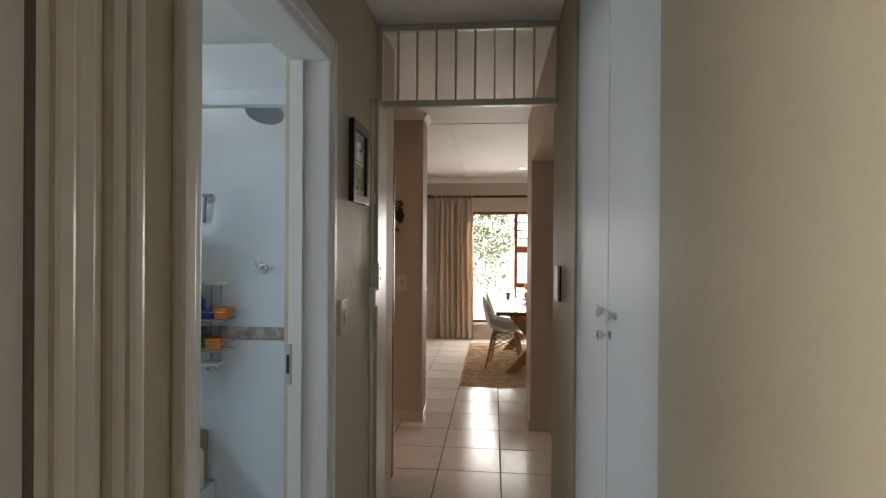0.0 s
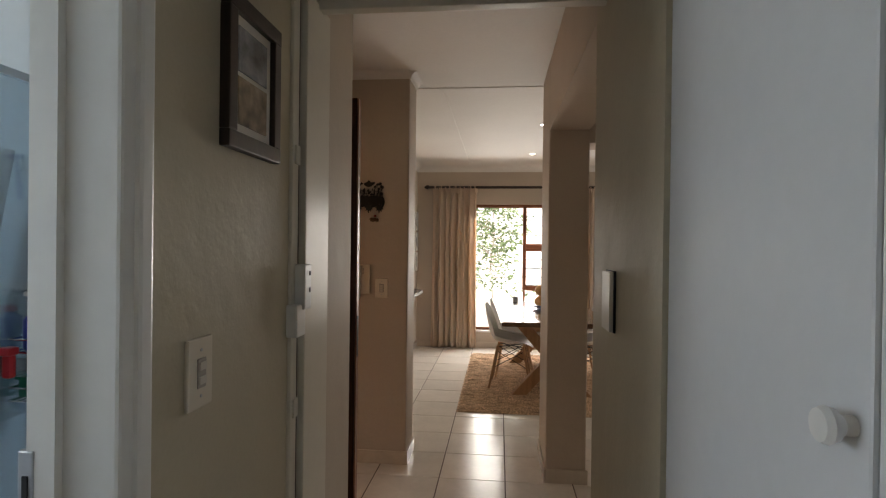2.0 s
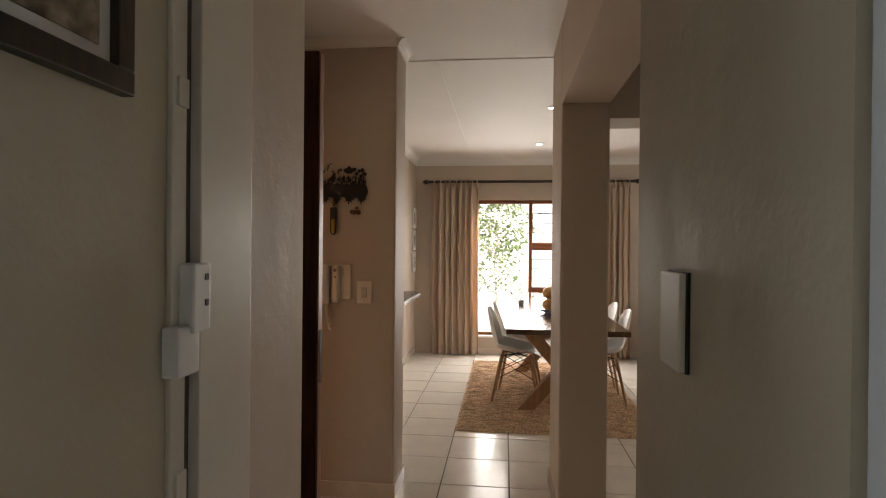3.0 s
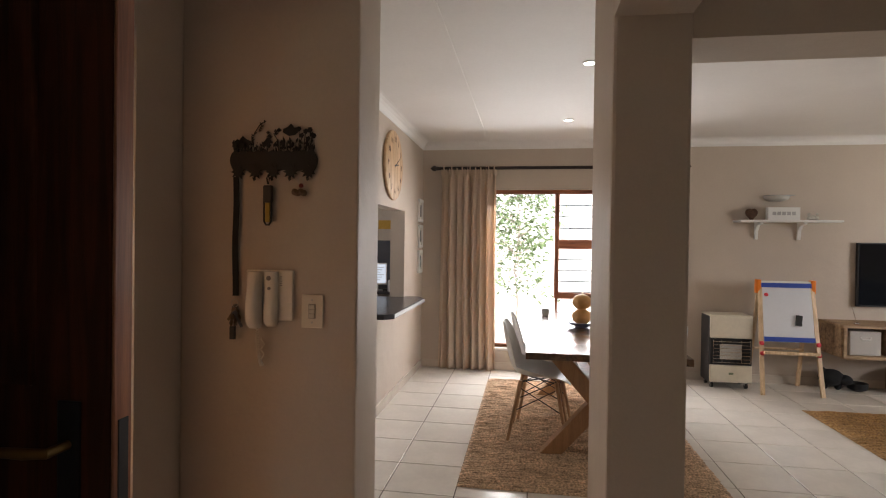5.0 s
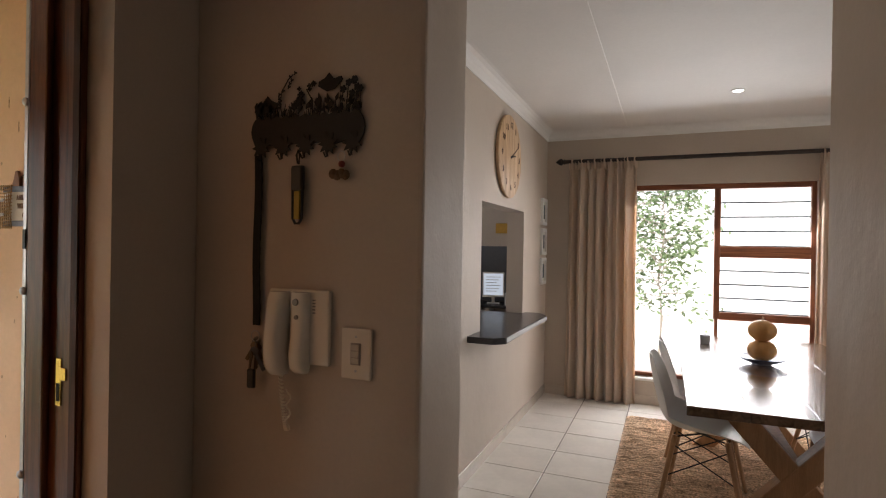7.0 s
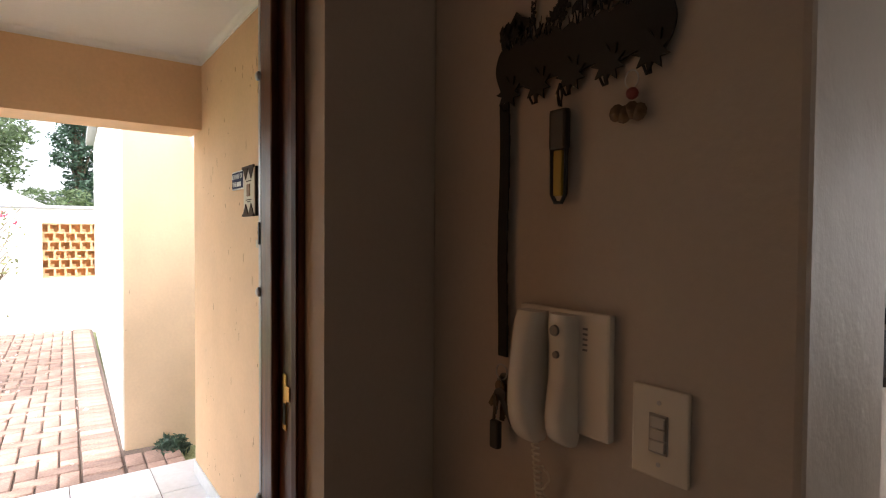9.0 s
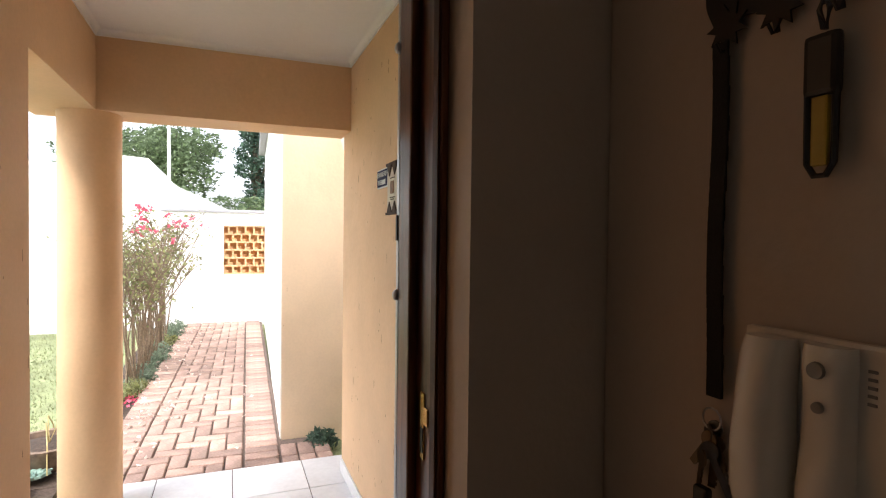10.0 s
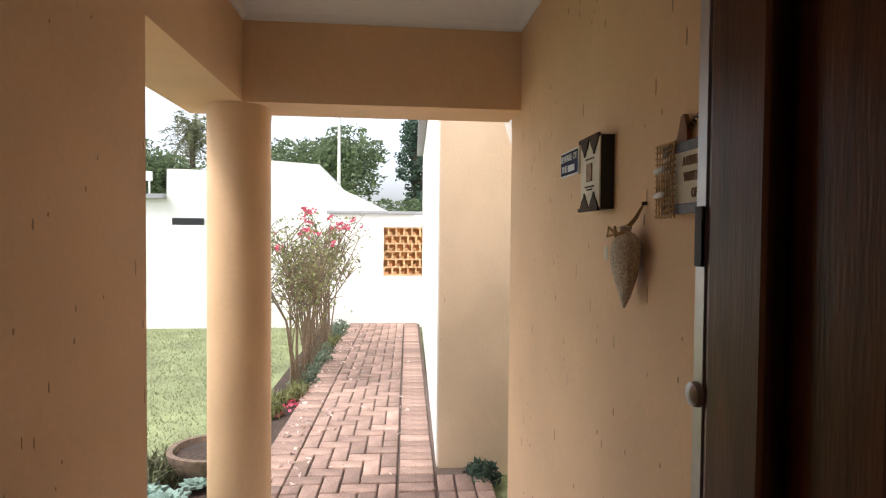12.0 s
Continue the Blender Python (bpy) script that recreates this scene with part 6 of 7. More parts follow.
# Faces paler than the orange back: sunlight on the brick is in the colour.
part("brick_screen", bm, material("sunlit_screen_brick", (0.70, 0.44, 0.23), 0.8, grain=0.15, scale=30, stain=0.2, stain_scale=6), gw, "pierced orange brick screen, sunlit faces painted paler")
part("screen_back", boxes((-10.31, -10.24, 4.27, 4.93, 0.72, 1.53)), TERRA, gw)

house = thing("neighbour_house", "white plastered neighbouring house with a curved gable", "house")
bm = bmesh.new()
prism(bm, [(-9.0, -0.2), (4.7, -0.2), (4.7, 1.92), (4.4, 2.0), (3.64, 2.36), (3.15, 2.58), (2.82, 2.84), (2.62, 3.05), (2.45, 3.28), (1.17, 3.36), (1.12, 3.05), (-1.49, 3.09), (-1.5, 2.30), (-9.0, 2.30)], 5.0, pose(-21, 0, 0, 0, 0, 90))
part("wall", bm, GARDEN_WHITE, house)
part("roof", boxes((-20.9, -15.8, -9.2, -1.5, 2.30, 2.42)), material("grey_roof_sheet", (0.30, 0.30, 0.31), 0.6), house)
part("window", rounded((-16.0, -15.96, -1.35, -0.55, 1.55, 1.80), width=0.01), BLACK_PLASTIC, house, "dark narrow window")
part("dish_aerial", rounded((-15.9, -15.86, -2.2, -1.8, 2.75, 3.0), (-15.9, -15.87, -1.9, -1.86, 2.42, 2.8), width=0.012), ENAMEL, house)

PLACED = np.random.RandomState(12)


def leaf_mesh(name, centers, normals_up, size, mat, parent, label="", aspect=0.5):
    """Many small pointed leaves, one flat diamond each, at the given places."""
    n = len(centers)
    d = PLACED.normal(size=(n, 3))
    d[:, 2] = d[:, 2] * 0.6 + normals_up
    d /= np.linalg.norm(d, axis=1)[:, None]
    e = np.cross(d, PLACED.normal(size=(n, 3)))
    e /= np.linalg.norm(e, axis=1)[:, None]
    s = size * PLACED.uniform(0.6, 1.35, n)[:, None]
    c = np.asarray(centers)
    side = np.cross(d, e) * 0.12 * s
    v = np.stack([c - d * s * 0.5, c + e * s * aspect * 0.5 + side, c + d * s * 0.5, c - e * s * aspect * 0.5 + side], 1).reshape(-1, 3)
    data = bpy.data.meshes.new(name)
    data.from_pydata(v.tolist(), [], [(4 * k, 4 * k + 1, 4 * k + 2, 4 * k + 3) for k in range(n)])
    data.materials.append(mat)
    ob = new(name, data)
    ob.parent = parent
    return tagged(ob, label)


def leaf_material(name, color, spread=0.35, trans=0.3):
    """Leaves that differ one from another and let some light through."""
    m = bpy.data.materials.new(name)
    m.use_nodes = True
    nt = m.node_tree
    b = nt.nodes["Principled BSDF"]
    b.inputs["Roughness"].default_value = 0.55
    g = nt.nodes.new("ShaderNodeNewGeometry")
    mr = nt.nodes.new("ShaderNodeMapRange")
    mr.inputs["To Min"].default_value, mr.inputs["To Max"].default_value = 1 - spread, 1 + spread
    nt.links.new(g.outputs["Random Per Island"], mr.inputs[0])
    sc = nt.nodes.new("ShaderNodeVectorMath")
    sc.operation = "SCALE"
    sc.inputs[0].default_value = color
    nt.links.new(mr.outputs[0], sc.inputs["Scale"])
    nt.links.new(sc.outputs[0], b.inputs["Base Color"])
    tr, mx = nt.nodes.new("ShaderNodeBsdfTranslucent"), nt.nodes.new("ShaderNodeMixShader")
    mx.inputs[0].default_value = trans
    nt.links.new(sc.outputs[0], tr.inputs[0])
    nt.links.new(b.outputs[0], mx.inputs[1]), nt.links.new(tr.outputs[0], mx.inputs[2])
    nt.links.new(mx.outputs[0], nt.nodes["Material Output"].inputs[0])
    return m


LEAF_TREE = leaf_material("tree_leaves", (0.15, 0.20, 0.10), 0.45, 0.45)
LEAF_DARK = leaf_material("dark_cypress_leaves", (0.07, 0.12, 0.08), 0.5)
LEAF_PALM = leaf_material("palm_leaves", (0.19, 0.20, 0.11), 0.4, 0.4)
LEAF_ROSE = leaf_material("rose_leaves", (0.20, 0.21, 0.08), 0.5)
LEAF_GREY = leaf_material("silver_grey_leaves", (0.17, 0.22, 0.15), 0.35)
PETAL = leaf_material("pink_petals", (0.62, 0.10, 0.16), 0.35, 0.4)
PETAL_PALE = leaf_material("pale_fallen_petals", (0.62, 0.48, 0.42), 0.3, 0.2)
LEAF_SHRUB = leaf_material("window_tree_leaves", (0.17, 0.23, 0.11), 0.45, 0.45)
BARK = material("grey_brown_bark", (0.13, 0.10, 0.07), 0.9, grain=0.3, scale=30, stain=0.2, bump=0.8)
STEM = material("woody_rose_stem", (0.17, 0.12, 0.075), 0.8, grain=0.3, scale=50, bump=0.4)


def tree(label, x, y, h, blobs, leaves, size, mat, trunk=0.25):
    """A tapered trunk with limbs to each clump of the crown, and many leaves."""
    t = thing("tree", label, "tree", pose(x, y, -0.1))
    bm = bmesh.new()
    fork = h * 0.35
    tube(bm, [(0, 0, 0), (trunk * 0.3, 0.1, fork * 0.5), (0, 0, fork)], [trunk, trunk * 0.8, trunk * 0.62], 10)
    for bx, by, bz, r in blobs:
        tube(bm, [(0, 0, fork * 0.95), (bx * 0.4, by * 0.4, fork + (bz - fork) * 0.55), (bx, by, bz)], [trunk * 0.5, trunk * 0.28, trunk * 0.08], 7)
    part("trunk", bm, BARK, t)
    pts = []
    total = sum(r ** 2 for *_, r in blobs)
    for bx, by, bz, r in blobs:
        n = int(leaves * r * r / total)
        v = PLACED.normal(size=(n, 3))
        v /= np.linalg.norm(v, axis=1)[:, None]
        rad = r * PLACED.uniform(0.25, 1.0, n) ** 0.45 * (1 + 0.22 * np.sin(v[:, 0] * 5 + bx) * np.sin(v[:, 1] * 6 + by) + 0.15 * np.sin(v[:, 2] * 9 + bz))
        pts.append(np.array((bx, by, bz)) + v * rad[:, None] * np.array((1, 1, 0.8)))
    leaf_mesh("crown", np.concatenate(pts), 0.2, size, mat, t)
    return t


def blobs_in(cx, cy, z0, z1, w, n, r, seed):
    k = random.Random(seed)
    return [(cx + k.uniform(-w, w), cy + k.uniform(-w, w), k.uniform(z0 + r * 0.6, z1 - r * 0.6), r * k.uniform(0.7, 1.25)) for _ in range(n)]


tree("broad green leafy tree beyond the neighbour's roof", -42, -0.3, 9.6, blobs_in(0, 0, 3.5, 9.4, 3.4, 16, 1.7, 1), 9000, 0.34, LEAF_TREE, 0.4)
tree("dense green tree behind the garden wall", -38, -12.3, 7, blobs_in(0, 0, 2.5, 7.3, 2.6, 14, 1.5, 2), 7000, 0.34, LEAF_TREE, 0.35)
tree("dense green tree far behind the houses", -44, -14.0, 9, blobs_in(0, 0, 2.5, 7.6, 3.4, 12, 1.8, 5), 5000, 0.36, LEAF_TREE, 0.35)
tree("tall dark ivy-clad tree beyond the garden wall", -40, 6.1, 10.5, [(random.Random(k).uniform(-0.7, 0.7), random.Random(k + 50).uniform(-0.7, 0.7), 2.8 + k * 0.62, 1.0 - 0.02 * k) for k in range(13)], 7000, 0.26, LEAF_DARK, 0.3)
tree("low green hedge tree behind the path wall", -34, 3.6, 4.4, blobs_in(0, 0, 1.8, 4.2, 2.2, 9, 0.9, 7), 3500, 0.24, LEAF_TREE, 0.2)

palm = thing("palm_tree", "tall palm with drooping fronds", "tree", pose(-40, -9.3, -0.1))
bm = bmesh.new()
tube(bm, [(0, 0, 0), (0.1, 0.05, 4), (0, 0, 8.6)], [0.32, 0.26, 0.24], 12)
part("trunk", bm, BARK, palm)
pts = []
for k in range(64):
    a, up = PLACED.uniform(0, 6.28), PLACED.uniform(-1.3, 1.2)
    ln = PLACED.uniform(1.5, 2.3)
    for s in np.linspace(0.15, 1, 26):
        r = ln * s
        pts.append((math.cos(a) * r * math.cos(up * 0.8), math.sin(a) * r * math.cos(up * 0.8), 8.7 + math.sin(up) * r - 0.55 * s * s))
pts = np.array(pts) + PLACED.normal(size=(len(pts), 3)) * 0.06
leaf_mesh("crown", pts, 0.0, 0.55, LEAF_PALM, palm, aspect=0.14)
t = thing("street_pole", "tall pale street pole beyond the houses", "pole")
bm = bmesh.new()
rod(bm, (-30, 1.62, -0.1), (-30, 1.62, 8.5), 0.10, 0.07, 12)
part("pole", bm, GARDEN_WHITE, t)

# the white boundary and the tree outside the dining window
structure("boundary_wall", boxes((-8, 10, 13.2, 13.4, -0.2, 2.3)), GARDEN_WHITE, "tall white boundary wall outside the dining window", "wall")
structure("paving_yard", boxes((-6, 8, 9.29, 13.2, -0.13, -0.05)), material("pale_paving", (0.55, 0.52, 0.47), 0.8, grain=0.1, scale=30, stain=0.15), "pale paving outside the dining window", "pavement")
wt = thing("garden_tree", "slim leafy tree outside the dining window", "tree", pose(-0.10, 11.3, -0.05))
bm = bmesh.new()
tube(bm, [(0, 0, 0), (0.03, 0, 0.6), (-0.02, 0.02, 1.1), (0.05, 0, 1.7), (0.0, 0, 2.6)], [0.022, 0.018, 0.015, 0.012, 0.008], 8)
pts = []
for k in range(84):
    z = 0.72 + 2.2 * (k / 84) ** 0.7
    a = k * 2.4
    ln = 0.35 + 0.45 * random.Random(k).random()
    tip = Vector((ln * math.cos(a) * 1.15 - 0.10, ln * math.sin(a) * 0.8, z + 0.28 * random.Random(k + 9).uniform(-0.9, 1)))
    root = Vector((0.02, 0, z - 0.12))
    tube(bm, [root, (root + tip) / 2 + Vector((0, 0, 0.06)), tip], [0.009, 0.006, 0.002], 5)
    for j in range(34):
        f = 0.42 + 0.66 * j / 33
        pts.append(np.array(root.lerp(tip, f)) + PLACED.normal(size=3) * 0.085)
part("trunk", bm, material("pale_grey_bark", (0.36, 0.31, 0.25), 0.9, grain=0.25, scale=40, stain=0.2, bump=0.6), wt)
leaf_mesh("crown", np.array(pts), 0.1, 0.092, LEAF_SHRUB, wt, aspect=0.42)
t = thing("plant_pot", "small terracotta pot on the paving outside", "pot", pose(-0.15, 9.75, -0.05))
bm = bmesh.new()
lathe(bm, [(0.06, 0), (0.085, 0.13), (0.092, 0.135), (0.092, 0.16), (0.078, 0.16), (0.07, 0.13)], 20)
part("pot", bm, material("terracotta", (0.42, 0.17, 0.08), 0.8, grain=0.1), t, smooth=True)
bm = bmesh.new()
lathe(bm, [(0.075, 0.135), (0.03, 0.142)], 16)
part("soil", bm, SOIL, t)

# planting bed, roses and ground cover
structure("ground_bed", boxes((-10.1, -4.2, 3.28, 3.72, -0.13, -0.085)), SOIL, "dark soil bed along the path", "flower bed")


def rose_bush(label, x, y, h, stems, leaves, flowers, seed):
    k = random.Random(seed)
    t = thing("rose_bush", label, "rose bush", pose(x, y, -0.09), "roses along the path")
    bm = bmesh.new()
    ends, mids = [], []
    for _ in range(stems):
        a, lean = k.uniform(0, 6.28), k.uniform(0.14, 0.74)
        hh = h * k.uniform(0.62, 1.0)
        p0 = Vector((k.uniform(-0.12, 0.12), k.uniform(-0.07, 0.07), 0))
        p1 = p0 + Vector((math.cos(a) * lean * 0.22, math.sin(a) * lean * 0.2, hh * 0.45))
        p2 = p0 + Vector((math.cos(a) * lean, math.sin(a) * lean * 0.8, hh * 0.85))
        tube(bm, [p0, p1, p2], [0.010, 0.007, 0.004], 6)
        for _ in range(8):
            f = k.uniform(0.2, 1.0)
            q = p1.lerp(p2, f)
            e = q + Vector((k.uniform(-0.30, 0.30), k.uniform(-0.24, 0.24), k.uniform(0.05, 0.30)))
            tube(bm, [q, q.lerp(e, 0.5) + Vector((0, 0, 0.02)), e], [0.005, 0.004, 0.002], 5)
            ends.append(e), mids.append((q, e))
    part("stem", bm, STEM, t, "bare woody stems")
    pts = []
    for _ in range(leaves):
        q, e = k.choice(mids)
        p = q.lerp(e, k.uniform(0.2, 1.25))
        pts.append((p.x + k.gauss(0, 0.045), p.y + k.gauss(0, 0.045), p.z + k.gauss(0, 0.05)))
    leaf_mesh("foliage", np.array(pts), 0.0, 0.046, LEAF_ROSE, t, aspect=0.6)
    pts = []
    high = sorted(ends, key=lambda v: -v.z)[:max(flowers * 2, 6)]
    for _ in range(flowers):
        e = k.choice(high)
        for _ in range(9):
            pts.append((e.x + k.gauss(0, 0.018), e.y + k.gauss(0, 0.018), e.z + 0.03 + k.gauss(0, 0.014)))
    leaf_mesh("blossoms", np.array(pts), 0.3, 0.038, PETAL, t, "pink rose blossoms", aspect=0.9)


for n, (x, h, st, fl) in enumerate(((-6.4, 1.65, 12, 5), (-6.95, 1.85, 13, 12), (-7.5, 1.95, 13, 16), (-8.1, 1.9, 11, 12), (-8.8, 1.75, 9, 4))):
    rose_bush("leggy rose bush with sparse leaves and pink blooms", x, 3.50 + 0.05 * (n % 2), h, st, 560, fl // 2 + 3, 30 + n)


def tuft(label, x, y, r, n, mat, size, aspect, up, cat="plant"):
    t = thing("ground_cover_plant", label, cat, pose(x, y, -0.09), "low plants in the bed")
    v = PLACED.normal(size=(n, 3))
    v[:, 2] = np.abs(v[:, 2])
    v /= np.linalg.norm(v, axis=1)[:, None]
    v *= r * PLACED.uniform(0.3, 1.0, n)[:, None] * np.array((1.15, 0.9, 0.8))
    leaf_mesh("foliage", v, up, size, mat, t, aspect=aspect)


for x, y, r, m in ((-6.0, 3.50, 0.13, LEAF_ROSE), (-6.5, 3.56, 0.17, LEAF_GREY), (-6.9, 3.52, 0.18, LEAF_GREY), (-7.4, 3.58, 0.19, LEAF_GREY), (-7.9, 3.55, 0.2, LEAF_GREY), (-8.5, 3.58, 0.2, LEAF_ROSE), (-9.1, 3.60, 0.22, LEAF_GREY), (-9.7, 3.60, 0.2, LEAF_GREY)):
    tuft("low silvery green bedding plant by the path", x, y, r, 420, m, 0.045, 0.45, 0.5)
for x, y in ((-5.6, 3.42), (-5.9, 3.40), (-6.2, 3.55)):
    tuft("tuft of thin green blades in the bed", x, y, 0.14, 260, LEAF_ROSE, 0.13, 0.1, 1.4)
tuft("dark small shrub at the foot of the garage wall", -4.36, 4.97, 0.13, 500, LEAF_DARK, 0.05, 0.35, 0.6)

pot = thing("stone_planter", "low round stone planter filled with dark soil", "planter", pose(-4.55, 3.29, -0.09))
bm = bmesh.new()
lathe(bm, [(0.14, 0), (0.20, 0.05), (0.235, 0.14), (0.24, 0.17), (0.205, 0.17), (0.19, 0.13)], 28)
for v in bm.verts:
    v.co.x *= 1 + 0.05 * math.sin(3 * math.atan2(v.co.y, v.co.x))
part("basin", bm, material("brown_stone", (0.20, 0.14, 0.10), 0.9, grain=0.3, scale=30, bump=0.8), pot, smooth=True)
bm = bmesh.new()
lathe(bm, [(0.20, 0.135), (0.10, 0.150), (0.01, 0.155)], 24)
part("soil", bm, SOIL, pot)
bm = bmesh.new()
for a in (0.3, 1.5, 3.2):
    tube(bm, [(0, 0.02, 0.15), (0.08 * math.cos(a), 0.08 * math.sin(a), 0.30), (0.22 * math.cos(a), 0.22 * math.sin(a), 0.20), (0.30 * math.cos(a), 0.28 * math.sin(a), 0.05)], 0.004, 5)
part("dry_stalk", bm, material("dry_yellow_stalk", (0.50, 0.40, 0.18), 0.8), pot, "dry yellow leaf stalks")


def succulent(label, x, y, r, seed):
    k = random.Random(seed)
    t = thing("succulent", label, "succulent", pose(x, y, -0.08), "rosette succulents beside the planter")
    for ring, (n, rr, lift) in enumerate(((9, 1.0, 0.18), (8, 0.78, 0.42), (6, 0.5, 0.75), (4, 0.28, 1.1))):
        for j in range(n):
            a = 2 * math.pi * j / n + ring * 0.4 + k.uniform(-0.1, 0.1)
            m = Matrix.Rotation(a, 4, "Z") @ Matrix.Rotation(-lift, 4, "Y")
            ln = r * rr
            bm = bmesh.new()
            vs = [Vector(p) for p in ((0.1 * ln, -0.10 * ln, 0.02), (0.6 * ln, -0.24 * ln, 0.03), (ln, 0, 0.035), (0.6 * ln, 0.24 * ln, 0.03), (0.1 * ln, 0.10 * ln, 0.02))]
            top = [bm.verts.new(m @ (v + Vector((0, 0, 0.10 * ln if 0 < q < 4 and q != 2 else 0.03 * ln)))) for q, v in enumerate(vs)]
            bot = [bm.verts.new(m @ (v - Vector((0, 0, 0.08 * ln)))) for v in vs]
            bm.faces.new(top), bm.faces.new(bot[::-1])
            for q in range(5):
                bm.faces.new((bot[q], bot[(q + 1) % 5], top[(q + 1) % 5], top[q]))
            part("leaf", bm, SUCC, t, smooth=True)


SUCC = material("blue_green_succulent", (0.22, 0.32, 0.27), 0.6, grain=0.1, scale=40, stain=0.15, stain_scale=15, vary=0.12)
for n, (x, y, r) in enumerate(((-4.12, 3.22, 0.12), (-4.02, 3.06, 0.11), (-4.20, 3.06, 0.13), (-3.92, 3.24, 0.10), (-4.30, 3.30, 0.10), (-3.98, 2.92, 0.11))):
    succulent("blue-green rosette succulent on the soil", x, y, r, n)
tuft("tuft of yellow-green grassy leaves by the planter", -4.42, 3.00, 0.2, 340, LEAF_PALM, 0.2, 0.08, 1.6)
structure("ground_soil_patch", boxes((-4.7, -3.8, 2.6, 3.45, -0.13, -0.087)), SOIL, "dark soil round the planter", "flower bed")

# lawn blades near the porch, joined
n = 46000
gx, gy = PLACED.uniform(-10.0, -3.9, n), PLACED.uniform(-2.5, 3.2, n)
c = np.stack([gx, gy, np.full(n, -0.112)], 1)
lean = PLACED.normal(size=(n, 2)) * 0.012
side = PLACED.normal(size=(n, 2)) * 0.0035
h = PLACED.uniform(0.012, 0.032, n)
v = np.stack([np.c_[c[:, 0] - side[:, 0], c[:, 1] - side[:, 1], c[:, 2]], np.c_[c[:, 0] + side[:, 0], c[:, 1] + side[:, 1], c[:, 2]], np.c_[c[:, 0] + lean[:, 0], c[:, 1] + lean[:, 1], c[:, 2] + h]], 1).reshape(-1, 3)
data = bpy.data.meshes.new("grass")
data.from_pydata(v.tolist(), [], [(3 * k, 3 * k + 1, 3 * k + 2) for k in range(n)])
data.materials.append(leaf_material("grass_blades", (0.25, 0.27, 0.14), 0.14, 0.3))
tagged(new("grass", data), "short mown lawn grass blades", "grass", kind="stuff")

# fallen petals and leaves, joined
pts = [(PLACED.uniform(-9.8, -4.3), 3.62 + abs(PLACED.normal()) * 0.22, -0.054) for _ in range(170)] + [(PLACED.uniform(-9.5, -4.0), PLACED.uniform(3.6, 4.65), -0.054) for _ in range(45)]
ob = leaf_mesh("fallen_petals", np.array(pts), 0.0, 0.045, PETAL_PALE, None, aspect=0.7)
tagged(ob, "pale fallen petals and leaves on the path", "fallen leaves", kind="stuff")
ob = leaf_mesh("pink_petals", np.array([(-6.1 + PLACED.normal() * 0.25, 3.55 + PLACED.normal() * 0.05, -0.06) for _ in range(120)]), 0.0, 0.035, PETAL, None, aspect=0.8)
tagged(ob, "fallen pink rose petals in the bed", "fallen petals", kind="stuff")

# ---- tiles and bricks ----
def chamfered(name, w, d, h, c):
    bm = bmesh.new()
    lo = [bm.verts.new((sx * w / 2, sy * d / 2, -h)) for sx, sy in ((-1, -1), (1, -1), (1, 1), (-1, 1))]
    mid = [bm.verts.new((sx * w / 2, sy * d / 2, -c)) for sx, sy in ((-1, -1), (1, -1), (1, 1), (-1, 1))]
    up = [bm.verts.new((sx * (w / 2 - c), sy * (d / 2 - c), 0)) for sx, sy in ((-1, -1), (1, -1), (1, 1), (-1, 1))]
    for a, b in ((lo, mid), (mid, up)):
        for k in range(4):
            bm.faces.new((a[k], a[(k + 1) % 4], b[(k + 1) % 4], b[k]))
    bm.faces.new(up)
    data = bpy.data.meshes.new(name)
    bm.to_mesh(data)
    bm.free()
    return data


def lay(name, data, parent, x, y, z, turn=0.0, tip=(0.0, 0.0)):
    ob = new(name, data)
    ob.parent = parent
    ob.matrix_basis = pose(x, y, z, tip[0], tip[1], turn)
    return ob


floor_ob = bpy.data.objects["floor"]
tile = chamfered("tile", 0.3935, 0.3935, 0.01, 0.0015)
tile.materials.append(FLOOR_TILE)
rest = bmesh.new()
P, X0, Y0 = 0.40, 0.09, 4.38
for i in range(-4, 15):
    for j in range(-15, 13):
        x, y = X0 + P * (i + 0.5), Y0 + P * (j + 0.5)
        if y > 9.05 or y < -1.4 or x > 6.4:
            continue
        if x < -1.3 or (y < 3.2 and x < -0.6) or (y < 2.3 and x > 0.4):
            continue
        if -1.3 < x < 3.9 and y > 2.0:
            lay("tile", tile, floor_ob, x, y, 0.0, 0, (rn.uniform(-0.06, 0.06), rn.uniform(-0.06, 0.06)))
        else:
            box(rest, x - 0.197, x + 0.197, y - 0.197, y + 0.197, -0.01, 0.0)
tagged(part("far_tiles", rest, FLOOR_TILE, floor_ob), kind="stuff")

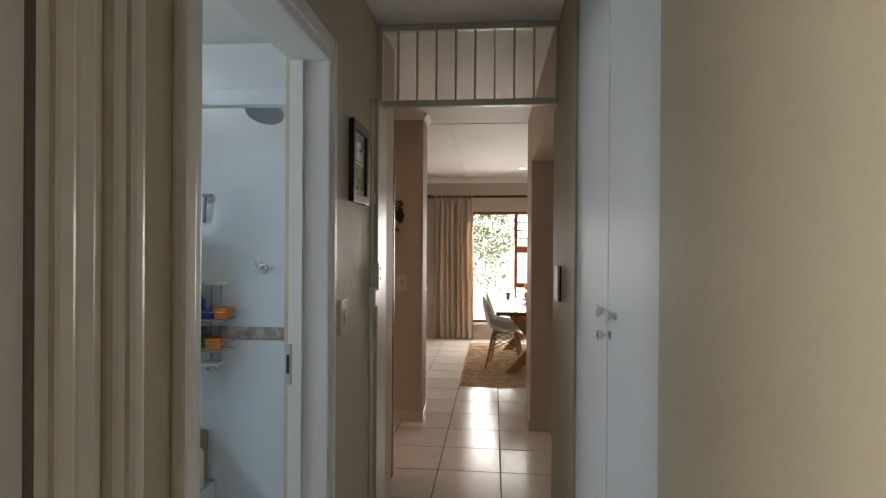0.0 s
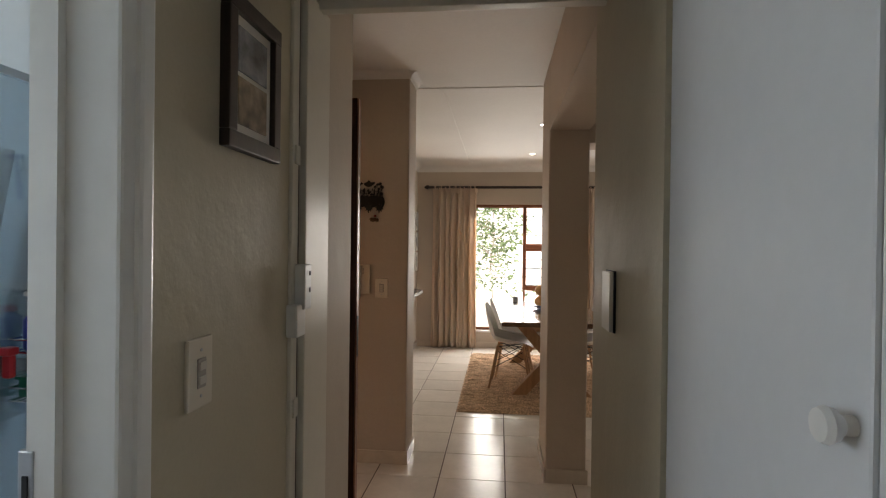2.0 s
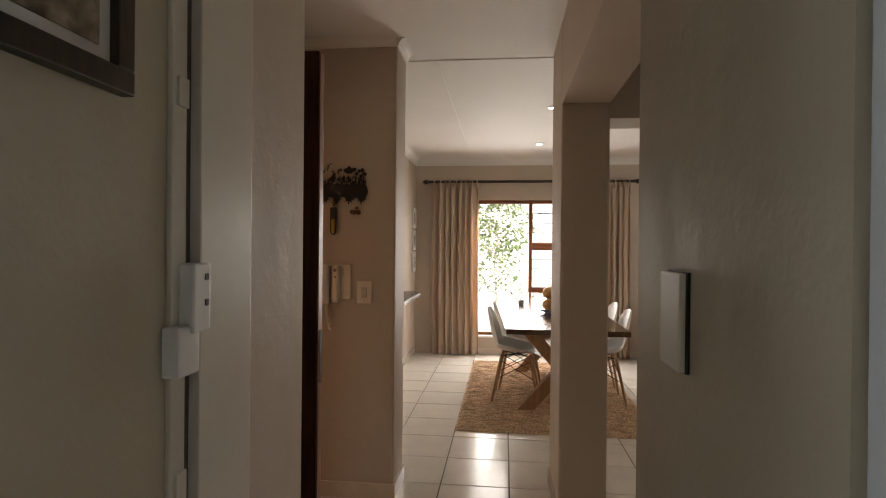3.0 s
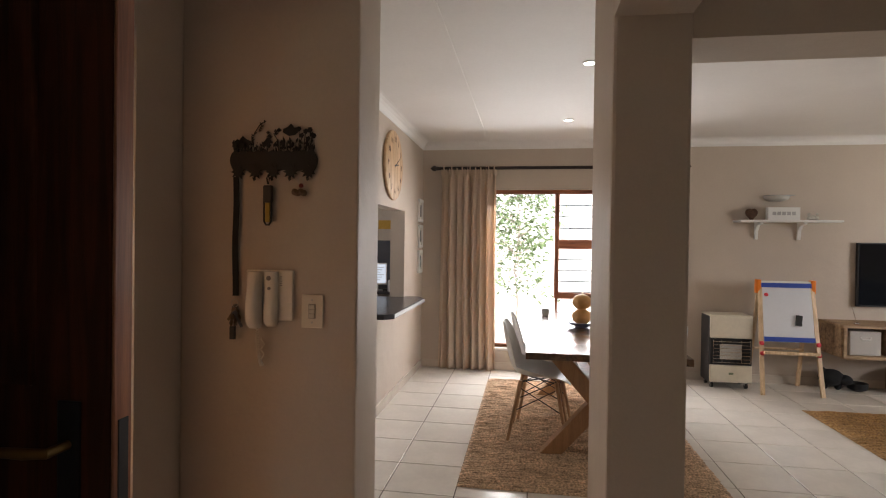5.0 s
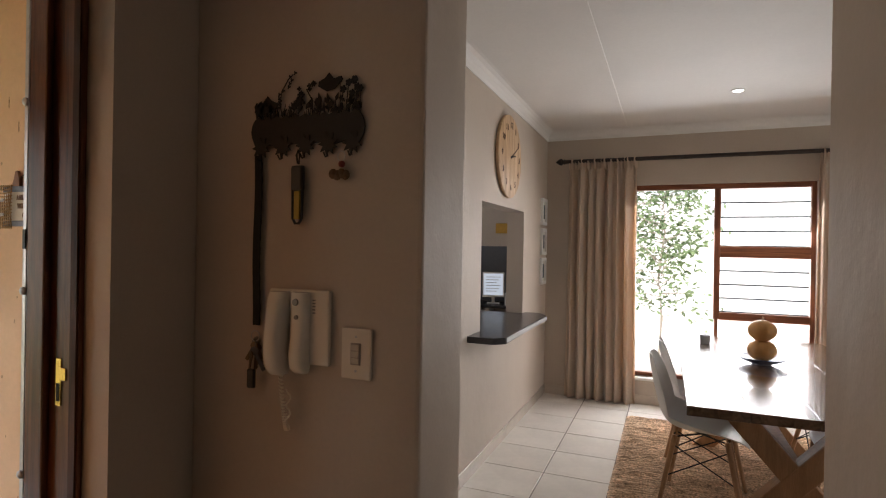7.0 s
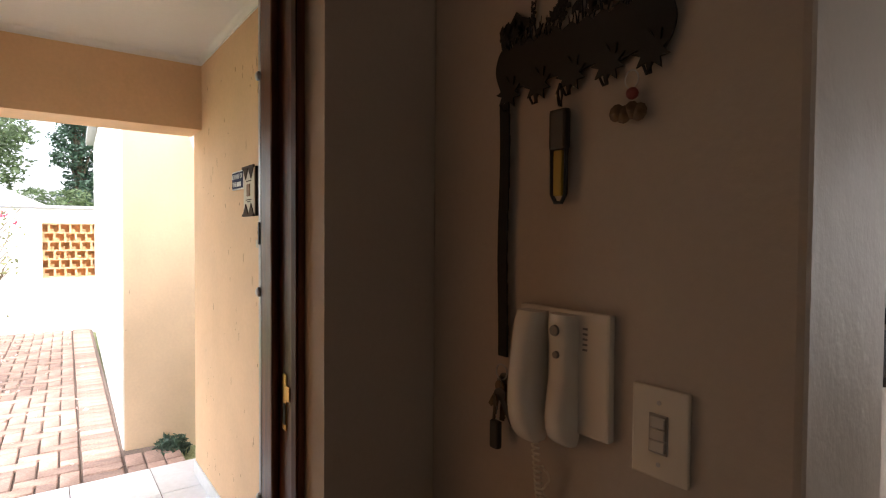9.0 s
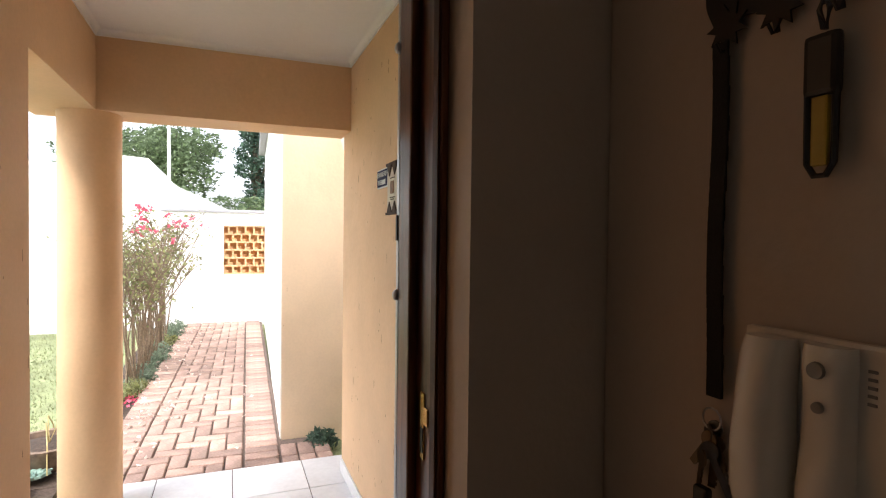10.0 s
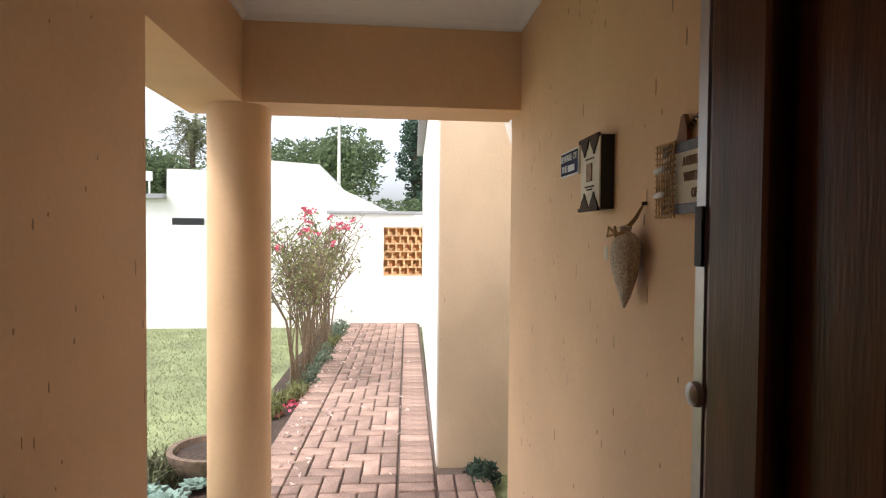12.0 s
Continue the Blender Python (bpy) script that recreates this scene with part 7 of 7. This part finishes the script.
porch_ob = bpy.data.objects["porch_slab"]
ptile = chamfered("tile", 0.395, 0.395, 0.008, 0.002)
ptile.materials.append(PORCH_TILE)
for i in range(7):
    for j in range(4):
        x, y = -3.745 + i * 0.40 + 0.0, 3.79 + j * 0.40 - 0.01
        if x < -1.5 and y < 5.0:
            lay("tile", ptile, porch_ob, x, y, -0.018)

PAVER = material("weathered_paving_brick", (0.34, 0.228, 0.182), 0.85, grain=0.18, scale=60, stain=0.3, stain_scale=5, bump=0.6, vary=0.3)
path_ob = structure("path", boxes((-10.1, -3.95, 3.57, 4.71, -0.13, -0.076), (-4.5, -3.95, 4.71, 4.99, -0.13, -0.076)), material("dark_brick_joint", (0.13, 0.095, 0.076), 0.95, grain=0.3, scale=80, bump=0.6), "sandy joints of a brick paved path", "path")
paver = chamfered("brick", 0.209, 0.099, 0.03, 0.006)
paver.materials.append(PAVER)
half_paver = chamfered("brick", 0.099, 0.099, 0.03, 0.006)
half_paver.materials.append(PAVER)
U = 0.11


def brick(x, y, turn):
    lay("brick", paver, path_ob, x + rn.uniform(-0.002, 0.002), y + rn.uniform(-0.002, 0.002), -0.058 + rn.uniform(-0.002, 0.002), turn + rn.uniform(-0.8, 0.8), (rn.uniform(-0.5, 0.5), rn.uniform(-0.5, 0.5)))


path_ob.matrix_basis = Matrix.Translation((-4.5, 4.2, 0)) @ pose(0, 0, 0, 0, 0, -1.6) @ Matrix.Translation((4.5, -4.2, 0))
for i in range(56):
    x = -4.0 - U * i
    brick(x, 3.575 + 0.11, 90), brick(x, 4.572, 90)
    for j in range(6):
        y = 3.575 + 0.221 + U * (j + 0.5)
        s = (i - j) % 4
        if s == 0:
            brick(x - U / 2, y, 0)
        elif s == 3 and j < 5:
            brick(x, y + U / 2, 90)
        elif (s == 3 and j == 5) or (s == 2 and j == 0):
            lay("brick", half_paver, path_ob, x, y, -0.058 + rn.uniform(-0.002, 0.002))
for i in range(2):
    for j in range(3):
        brick(-4.05 - 0.22 * i, 4.745 + 0.11 * j, 0)
